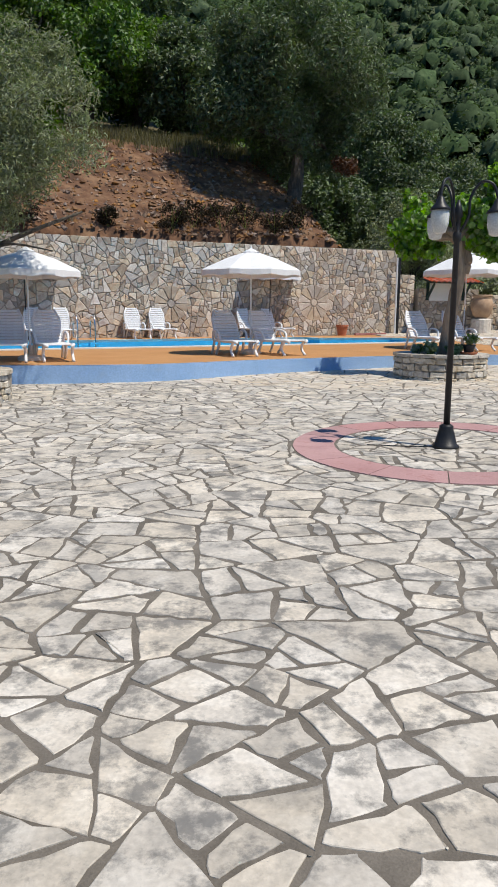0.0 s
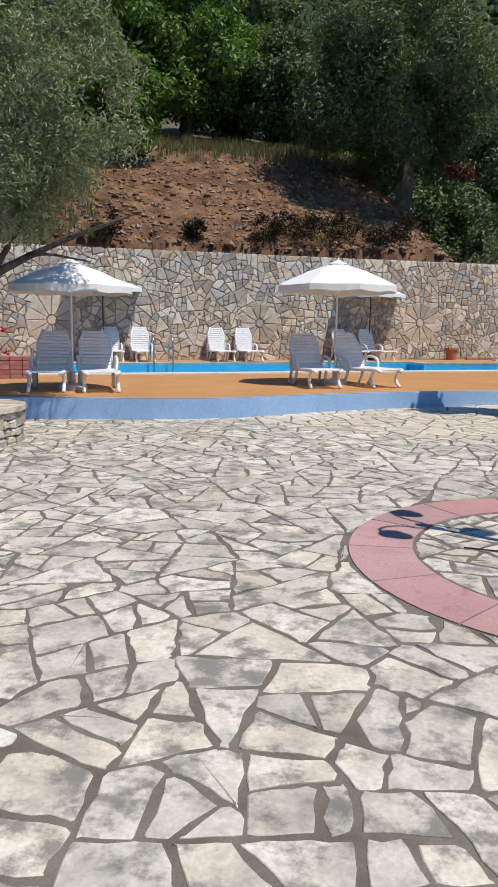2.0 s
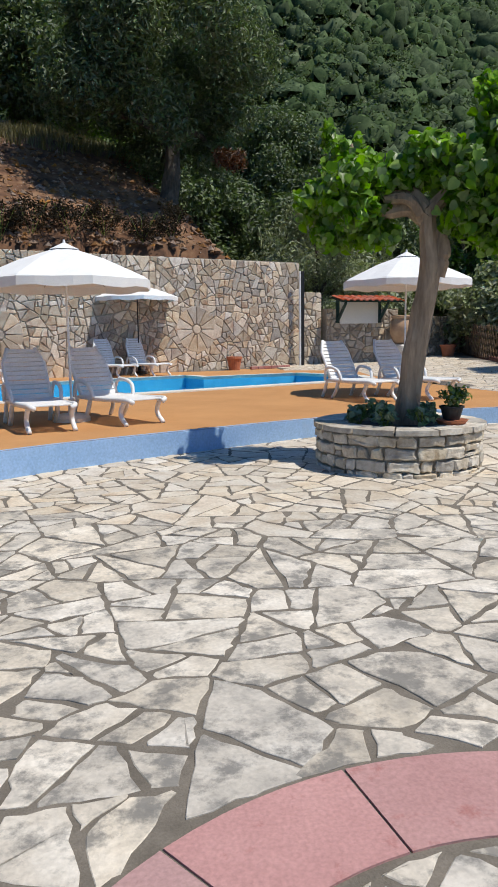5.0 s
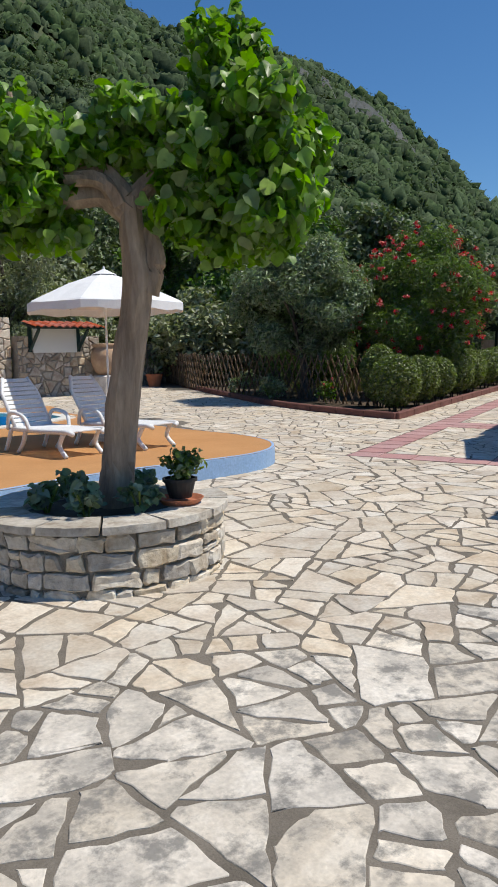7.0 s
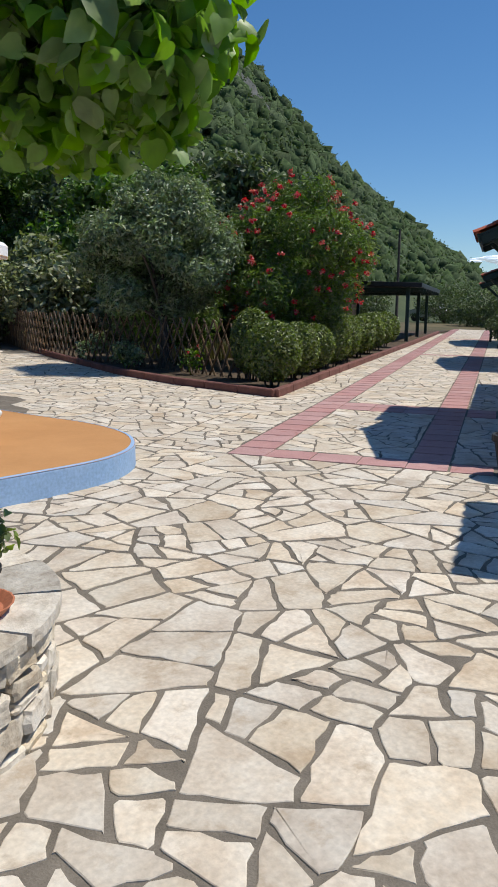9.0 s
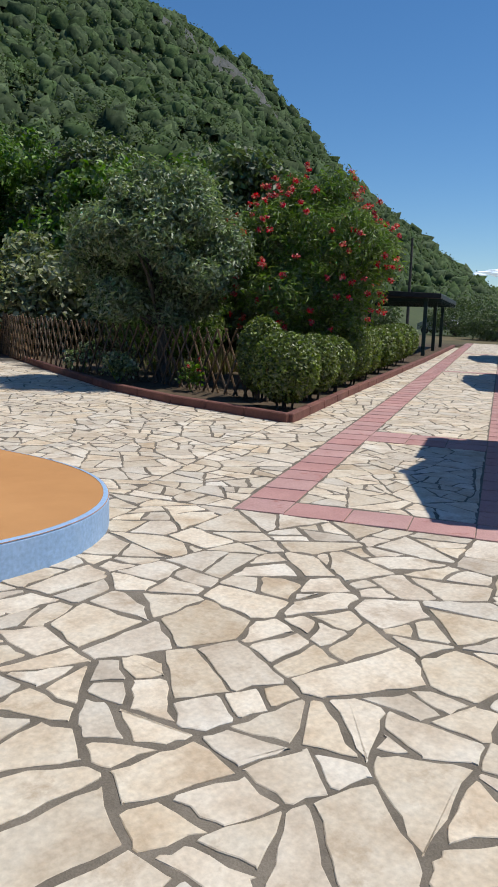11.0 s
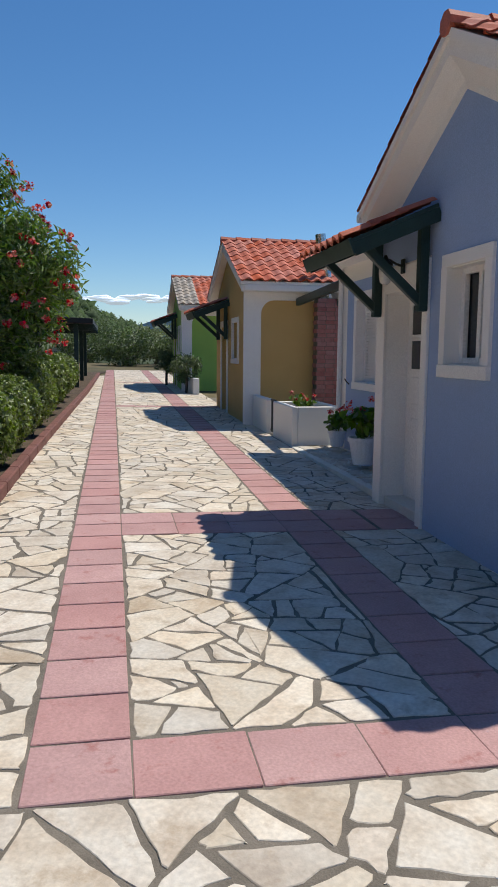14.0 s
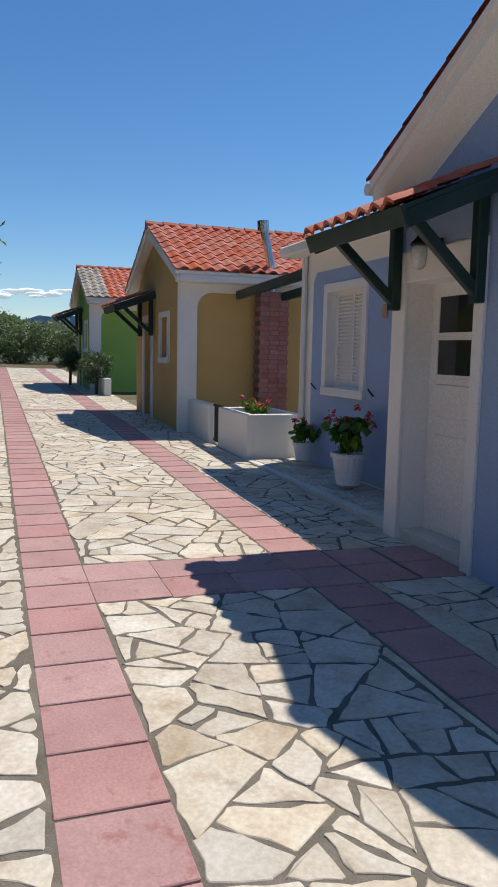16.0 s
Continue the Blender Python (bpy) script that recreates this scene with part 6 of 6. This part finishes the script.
# large grey-green shrub and oleander behind the fence
rg = np.random.default_rng(70)
b = (13.0, 25.6, gz(13, 25.6))
plant("large_shrub", b, (13.0, 25.6, 1.7), 0.1, clumps_in((12.95, 25.7, 3.35), (1.75, 1.75, 1.65), 75, 0.42, rg, 0.9), 46000, 0.125, shrub_leaf, olive_bark, "large dense grey-green evergreen shrub behind the fence", "shrub", 71, 0.35, 0.7)
rg = np.random.default_rng(72)
b = (16.0, 24.4, gz(16, 24.4))
ol = plant("oleander", b, (16.0, 24.4, 1.2), 0.07, clumps_in((16.0, 24.4, 2.9), (1.9, 1.9, 2.2), 60, 0.48, rg, 0.88), 36000, 0.15, oleander_leaf, olive_bark, "tall oleander bush with clusters of pink-red flowers", "shrub", 73, 0.22, 0.8)
fl = [(np.array((rg.normal(), rg.normal(), rg.normal())), 0) for _ in range(230)]
fl = [(v / np.linalg.norm(v) * np.array((1.95, 1.95, 2.1)) * (0.85 + 0.2 * rg.random()) + np.array((0, 0, 2.5)), (0.07, 0.07, 0.06)) for v, _ in fl]
part("blossom", leaves("blossom", [f for f in fl if f[0][2] > 1.2], 4200, 0.055, pink_petal, rg, 0.9, 0.9), pink_petal, ol)["kind"] = "stuff"
rg = np.random.default_rng(74)
plant("citrus_shrub", (18.2, 27.0, gz(18, 27)), (18.2, 27.0, 1.2), 0.08, clumps_in((18.2, 27.0, 2.2), (1.4, 1.4, 1.4), 26, 0.42, rg), 8000, 0.12, fresh_leaf, olive_bark, "yellow-green shrub beside the oleander", "shrub", 75)
plant("oleander", (14.6, 27.6, gz(14, 27)), (14.6, 27.6, 1.2), 0.07, clumps_in((14.6, 27.6, 2.4), (1.4, 1.4, 2.0), 30, 0.45, rg, 0.88), 9000, 0.14, oleander_leaf, olive_bark, "oleander bush behind the fence", "shrub", 76, 0.22, 0.8)
small_plant("rose_bush", (12.55, 23.9, gz(12, 24) + 0.04), 0.3, 0.55, 220, 0.06, fresh_leaf, "small rose bush with a pink bloom", 77, 3, pink_petal)
small_plant("low_shrub", (12.0, 25.6, gz(12, 25.6) + 0.04), 0.45, 0.6, 700, 0.07, shrub_leaf, "low dark shrub inside the kerb", 78)
small_plant("low_shrub", (12.5, 28.0, gz(12.5, 28) + 0.04), 0.5, 0.6, 700, 0.07, shrub_leaf, "low dark shrub inside the kerb", 79)

# olive by the deck
rg = np.random.default_rng(80)
OB = (-6.1, 12.0)
ob_z = gz(*OB)
ot = thing("olive_tree", Matrix.Translation((OB[0], OB[1], ob_z)), "leaning olive tree with silvery foliage", "tree")
part("trunk", tubed(spline([(0, 0, -0.2), (0.25, 0.2, 0.7), (0.6, 0.6, 1.5), (1.2, 0.75, 2.1)], 5), [0.2 - 0.006 * i for i in range(16)], 12, 0.4), olive_bark, ot)
for pts, r0 in (([(0.6, 0.6, 1.5), (0.9, 0.8, 2.3), (1.1, 1.0, 3.4)], 0.1), ([(1.2, 0.75, 2.1), (1.7, 0.8, 2.35), (2.3, 1.0, 2.65), (3.1, 1.3, 3.0)], 0.07), ([(1.2, 0.75, 2.1), (1.5, 0.7, 2.5), (2.0, 0.8, 3.3)], 0.06), ([(1.7, 0.8, 2.35), (2.1, 0.7, 2.4), (2.7, 0.8, 2.3)], 0.03), ([(0.9, 0.8, 2.3), (0.4, 0.9, 3.2)], 0.05)):
    sp = spline(pts, 5)
    part("branch", tubed(sp, [r0 * (1 - 0.7 * i / (len(sp) - 1)) for i in range(len(sp))], 8, 0.3), olive_bark, ot)
cl = clumps_in((1.4, 0.3, 4.25), (2.3, 1.6, 1.7), 95, 0.42, rg, 0.92)
part("crown", leaves("crown", cl, 60000, 0.085, olive_leaf, rg, 0.24, 0.9, 0.2, 0.2), olive_leaf, ot, "fine silvery grey-green leaves")["kind"] = "stuff"
twigs = bmesh.new()
for k in range(90):
    a = cl[rg.integers(len(cl))][0]
    tube(twigs, [a, a + rg.normal(size=3) * 0.3], [0.008, 0.003], 4)
part("twigs", twigs, olive_bark, ot)["kind"] = "stuff"


# trees on the bank and the slope
def tree_at(x, y, h, r, leaf, count, size, label, seed, slim=0.45, low=0.25, bark=None, name="tree"):
    rg = np.random.default_rng(seed)
    z = land(x, y)
    cl = clumps_in((x, y, z + h * (low + (1 - low) / 2)), (r, r, h * (1 - low) / 2), int(20 + r * 14), 0.3 + r * 0.17, rg, 0.88)
    return plant(name, (x, y, z), (x + 0.2, y, z + h * (low + 0.15)), 0.05 * h ** 0.8 + 0.04, cl, count, size, leaf, bark or olive_bark, label, "tree", seed + 1, slim, 0.75)


tree_at(1.8, 35.2, 8.5, 4.5, dark_olive, 66000, 0.22, "big old olive tree standing on the bank", 101, 0.32, 0.12, name="olive_tree")
bt = tree_at(6.8, 34.8, 6.4, 2.3, olive_leaf, 24000, 0.16, "grey-green olive bush on the bank", 103, 0.3, 0.05, name="olive_tree")
rb = land(4.2, 33.6)
tagged(part("dead_branch", leaves("dead_branch", clumps_in((3.9, 33.0, rb + 5.0), (0.7, 0.6, 0.8), 8, 0.3, np.random.default_rng(5)), 900, 0.2, rust_leaf, np.random.default_rng(6), 0.2), rust_leaf, bpy.data.objects["olive_tree.001"]), "withered rust-brown foliage").matrix_parent_inverse = Matrix.Translation(-Vector(bpy.data.objects["olive_tree.001"].location))
WOOD = [(-15, 33, 8, 3.4, 0), (-11.5, 36, 8, 3.4, 1), (-8.5, 39, 8.5, 3.4, 1), (-6.5, 42.5, 7, 3, 2), (-4, 41.5, 6, 2.6, 0), (-12, 44, 9, 4, 1), (-18, 40, 9, 4, 0), (-2, 46, 8, 3.5, 2), (-7, 49, 9, 4, 0), (4, 45, 8, 3.6, 0), (8, 41, 7.5, 3.2, 0),
        (-9.5, 32.2, 4.0, 1.9, 2), (-12.5, 29.5, 4.5, 2.0, 0), (8.5, 37, 4.2, 2.2, 3), (10.5, 40, 5, 2.6, 3), (13, 44, 6.5, 3.4, 0), (17, 43, 7.5, 3.6, 1), (14.5, 34.5, 3.6, 2.2, 3), (17.5, 34, 6.5, 3.0, 1), (16.5, 31, 3.2, 1.9, 3), (20.5, 33, 7.0, 3.2, 0), (20.5, 31.5, 4.6, 2.2, 0),
        (24.5, 33, 6.5, 3, 0), (28, 40, 6, 3, 0), (12, 47, 7, 4, 0), (20, 40, 7, 3.6, 0), (-22, 36, 9, 4, 1), (1, 52, 9, 4.5, 1), (8, 52, 9, 4.5, 0), (30, 41, 7, 4, 0)]
KINDS = (dark_olive, wood_leaf, fresh_leaf, olive_leaf)
NAMES = ("dark evergreen tree on the wooded slope", "green broadleaf tree on the wooded slope", "fresh green broadleaf tree on the bank", "grey-green wild olive bush on the slope")
for i, (x, y, h, r, k) in enumerate(WOOD):
    tree_at(x, y, h, r, KINDS[k], int(1900 * r * r) + 3000, 0.25, NAMES[k], 200 + 3 * i, 0.5, 0.04)
# hedge and trees at the far end of the lane
for i, (u, v, h, r, k) in enumerate(((47, -1.5, 3.2, 2.2, 1), (54, 1.5, 3.8, 2.6, 1), (47, -5, 3.2, 2.2, 0), (45, -8, 3.0, 2.2, 1), (52, -3.5, 4.0, 2.6, 3), (50, 8, 4.0, 2.8, 0), (46, 6.5, 3.4, 2.2, 1), (46, -11.5, 3.0, 2.4, 0), (45, -15, 3.0, 2.4, 1), (44, 10, 4.5, 2.6, 0), (37, 9, 4.5, 2.6, 1), (64, 0, 5, 3.5, 0))):
    p = street(u, v)
    tree_at(p.x, p.y, h * 0.72, r, KINDS[0 if k == 1 else k], 3600, 0.2, "dense green shrub at the far end of the lane", 400 + 3 * i, 0.5, 0.0, name="far_shrub")
for i, (u, v) in enumerate(((26.2, -2.4), (21.8, -2.75))):
    rg = np.random.default_rng(450 + i)
    p = street(u, v)
    t = thing("clipped_shrub", Matrix.Translation(p), "dark clipped shrub beside the green bungalow", "shrub", "clipped shrubs by the green house")
    part("stem", tubed([(0, 0, -0.02), (0.03, 0, 0.6)], 0.05, 6, 0.3), olive_bark, t)
    part("foliage", leaves("foliage", clumps_in((0, 0, 0.8), (0.5, 0.5, 0.5), 20, 0.2, rg), 2200, 0.08, dark_olive, rg, 0.5, 0.6), dark_olive, t)["kind"] = "stuff"

# dry brush along the top of the wall; shade is put into its dark leaf colour
for i, (t0, s0, r0) in enumerate(((13.2, 1.6, 0.5), (15.6, 1.5, 0.75), (16.6, 1.9, 0.8), (17.7, 1.6, 0.85), (18.9, 2.0, 0.8), (20.0, 1.6, 0.8), (21.2, 2.0, 0.7), (10.2, 1.5, 0.6))):
    p = by_wall(t0, s0, 0)
    small_plant("dry_brush", (p.x, p.y, land(p.x, p.y) - 0.05), r0, r0 * 1.5, 900, 0.1, shaded_brush_leaf, "withered brush above the stone wall, darkened as if in shade", 520 + i, slim=0.1)

# bank: stones, litter and dry grass
rg = np.random.default_rng(500)
rv, rf = [], []
for k in range(4200):
    t, s = 8.5 + 16 * rg.random(), 0.6 + 7.5 * rg.random() ** 1.3
    p = by_wall(t, s, 0)
    z = land(p.x, p.y)
    q = 0.04 + 0.13 * rg.random() ** 3
    b0 = len(rv)
    o = rg.normal(size=(6, 3)) * 0.25
    for j, d in enumerate(((1, 0, 0), (-1, 0, 0), (0, 1, 0), (0, -1, 0), (0, 0, 1), (0, 0, -0.6))):
        rv.append((p.x + (d[0] + o[j][0]) * q, p.y + (d[1] + o[j][1]) * q, z + (d[2] + o[j][2]) * q * 0.8))
    for f in ((0, 2, 4), (2, 1, 4), (1, 3, 4), (3, 0, 4), (2, 0, 5), (1, 2, 5), (3, 1, 5), (0, 3, 5)):
        rf.append(tuple(b0 + i for i in f))
earth_rocks = material("earth_rubble", ((0.14, 0.075, 0.042), (0.36, 0.225, 0.135)), 4, 0.95, bump=0.6, island=0.4, fine=20)
tagged(part("rubble", mesh_of("rubble", rv, rf, earth_rocks), earth_rocks), "loose red-brown rubble on the earth bank", "rubble", kind="stuff")


def tufts(name, pts, mat, label, seed, h=0.4):
    rg = np.random.default_rng(seed)
    vs, fs = [], []
    for x, y, z in pts:
        for j in range(9):
            a = rg.random() * 6.28
            r = 0.22 * rg.random()
            hh = h * (0.5 + 0.8 * rg.random())
            b0 = len(vs)
            lx, ly = x + r * math.cos(a), y + r * math.sin(a)
            w = 0.012 + 0.012 * rg.random()
            vs += [(lx - w * math.sin(a), ly + w * math.cos(a), z - 0.03), (lx + w * math.sin(a), ly - w * math.cos(a), z - 0.03), (lx + 0.25 * hh * math.cos(a) * rg.random() * 2, ly + 0.25 * hh * math.sin(a), z + hh)]
            fs.append((b0, b0 + 1, b0 + 2))
    tagged(part(name, mesh_of(name, vs, fs, mat), mat), label, "grass", kind="stuff")


gp = []
for k in range(5200):
    t, s = 2 + 24 * rg.random(), 0.5 + 13 * rg.random()
    if s < 8 and 10 < t < 23.3 and rg.random() < 0.995:
        continue
    p = by_wall(t, s, 0)
    gp.append((p.x, p.y, land(p.x, p.y)))
tufts("dry_grass", gp, dry_grass, "dry yellow-green grass on the bank", 501)
gp = []
for k in range(4500):
    x, y = 13 + 16 * rg.random(), 23 + 22 * rg.random()
    p = Vector((x, y, 0))
    if -(x - ORX) * UY + (y - ORY) * UX < 4.0 or x < 13.6 + (y - 23) * 0.06:
        continue
    gp.append((x, y, max(land(x, y), gz(x, y) + 0.03 if y < 36 else -9)))
tufts("field_grass", gp, dry_grass, "dry grass in the field behind the fence", 502, 0.35)

# far hillside scrub
rg = np.random.default_rng(600)
cl = []
while len(cl) < 15000:
    az = radians(-38 + 100 * rg.random())
    r = 48 + 310 * rg.random() ** 0.7
    x, y = 4 + r * math.sin(az), 12 + r * math.cos(az)
    u, v = (x - ORX) * UX + (y - ORY) * UY, -(x - ORX) * UY + (y - ORY) * UX
    if abs(v) < 14 and u < 150:
        continue
    q = (0.55 + 1.3 * rg.random() ** 1.8) * (1 + r / 260)
    cl.append((np.array((x, y, land(x, y) + q * 0.35)), (q * 0.85, q * 0.85, q * 0.9)))
near_cl = [k for k in cl if math.hypot(k[0][0] - 4, k[0][1] - 12) < 130]
far_cl = [k for k in cl if math.hypot(k[0][0] - 4, k[0][1] - 12) >= 130]


def crowns(name, clumps, mat, rg, lump=0.5, fine=2):
    """Lumpy tree crowns, seen from far off, as one mesh."""
    bm = bmesh.new()
    bmesh.ops.create_icosphere(bm, subdivisions=fine, radius=1)
    bmesh.ops.delete(bm, geom=[v for v in bm.verts if v.co.z < -0.5], context="VERTS")
    bm.verts.index_update()
    base = np.array([tuple(v.co) for v in bm.verts])
    tri = np.array([[v.index for v in f.verts] for f in bm.faces])
    bm.free()
    out = []
    for c, r in clumps:
        k = 1 + lump * rg.normal(size=(len(base), 1)) * 0.45
        ax = rg.normal(size=(3, 3))
        for w in (1.6, 3.4):
            k += lump * 0.5 * np.sin(base @ ax[0] * w + rg.random() * 6)[:, None] * np.sin(base @ ax[1] * w + rg.random() * 6)[:, None]
        out.append(base * k * np.array(r) * (0.75 + 0.5 * rg.random(3)) + np.array(c))
    verts = np.concatenate(out)
    faces = np.concatenate([tri + i * len(base) for i in range(len(out))]).reshape(-1)
    me = bpy.data.meshes.new(name)
    me.vertices.add(len(verts))
    me.vertices.foreach_set("co", verts.reshape(-1).astype(np.float32))
    me.loops.add(len(faces))
    me.loops.foreach_set("vertex_index", faces.astype(np.int32))
    me.polygons.add(len(faces) // 3)
    me.polygons.foreach_set("loop_start", np.arange(0, len(faces), 3, dtype=np.int32))
    me.update(calc_edges=True)
    me.materials.append(mat)
    return me


low = part("slope_scrub", leaves("slope_scrub", near_cl, 260000, 0.38, hill_bush, rg, 0.7, 0.3, 0, 0.9, False, 0.2), hill_bush)
tagged(low, "dense green scrub on the lower slope", "scrub", kind="stuff")
tagged(part("slope_crowns", crowns("slope_crowns", [(c, [q * 0.9 for q in r]) for c, r in near_cl], hill_crown, rg), hill_crown), "rounded tree crowns on the lower slope", "woods", kind="stuff")
far = part("hillside_scrub", leaves("hillside_scrub", far_cl, 260000, 0.75, hill_bush, rg, 0.8, 0.3, 0, 0.9, False, 0.22), hill_bush)
tagged(far, "dense dark green scrub covering the mountainside", "scrub", kind="stuff")
tagged(part("hillside_crowns", crowns("hillside_crowns", far_cl, hill_crown, rg, 0.5, 1), hill_crown), "rounded tree crowns covering the mountainside", "woods", kind="stuff")
# rock outcrops
rv, rf = [], []
for k in range(60):
    az, r = radians(39.5 + 1.6 * rg.normal()), 250 + 30 * rg.random()
    x, y = 4 + r * math.sin(az), 12 + r * math.cos(az)
    z = land(x, y)
    b0 = len(rv)
    w, hh = 1.5 + 2.5 * rg.random(), 3 + 4 * rg.random()
    rv += [(x - w, y, z - 1), (x + w, y - w * 0.4, z - 1), (x, y + w, z - 1), (x - w * 0.5, y, z + hh), (x + w * 0.5, y, z + hh * 0.8)]
    rf += [(b0, b0 + 1, b0 + 4, b0 + 3), (b0 + 1, b0 + 2, b0 + 4), (b0 + 2, b0, b0 + 3), (b0 + 3, b0 + 4, b0 + 2)]
tagged(part("rock_outcrop", mesh_of("rock_outcrop", rv, rf, rock_mat), rock_mat), "bare grey rock faces on the mountainside", "rock", kind="stuff")
# distant blue mountains and a low cloud beyond the lane's end
# the bluish air haze is put straight into the mountains' base colour
haze = bpy.data.materials.new("distant_haze")
haze.use_nodes = True
haze.node_tree.nodes["Principled BSDF"].inputs["Base Color"].default_value = (0.22, 0.33, 0.5, 1)
haze.node_tree.nodes["Principled BSDF"].inputs["Roughness"].default_value = 1.0
mv, mf = [], []
for k in range(60):
    a = radians(55 + 50 * k / 59)
    x, y = 4 + 2600 * math.sin(a), 12 + 2600 * math.cos(a)
    hgt = 95 + 45 * noise.noise(Vector((k * 0.13, 2, 0))) + 15 * noise.noise(Vector((k * 0.5, 5, 0)))
    mv += [(x, y, -20), (x, y, hgt), (x * 1.2, y * 1.2, -20)]
for k in range(59):
    a = 3 * k
    mf += [(a, a + 3, a + 4, a + 1), (a + 1, a + 4, a + 5, a + 2)]
tagged(part("distant_mountains", mesh_of("distant_mountains", mv, mf, haze), haze), "hazy blue mountains on the horizon", "mountains", kind="structure")

# a long low cloud over the sea; a glow is added to lift its shaded underside
glowing_cloud_mat = material("cloud", ((0.75, 0.77, 0.8), (0.85, 0.86, 0.88)), 0.01, 1.0, bump=0)
cn = glowing_cloud_mat.node_tree.nodes["Principled BSDF"]
cn.inputs["Emission Color"].default_value = (0.62, 0.72, 0.86, 1)
cn.inputs["Emission Strength"].default_value = 0.6
bm = bmesh.new()
rg = np.random.default_rng(700)
for k in range(26):
    a = radians(57.5 + 7.5 * k / 25)
    r = 2450
    w = 16 + 16 * rg.random() * math.sin(math.pi * (k + 0.5) / 26)
    m = Matrix.Translation((4 + r * math.sin(a), 12 + r * math.cos(a), 158 + 10 * math.sin(k * 0.6) + 10 * rg.random() + 0.6 * k)) @ Matrix.Diagonal((w * 1.5, w * 1.5, w * 0.24, 1))
    bmesh.ops.create_icosphere(bm, subdivisions=3, radius=1, matrix=m)
for v in bm.verts:
    v.co += Vector((0, 0, 3.0)) * noise.noise(v.co * 0.08)
tagged(part("cloud", bm, glowing_cloud_mat, smooth=True), "long low white cloud near the horizon", "cloud", kind="structure")
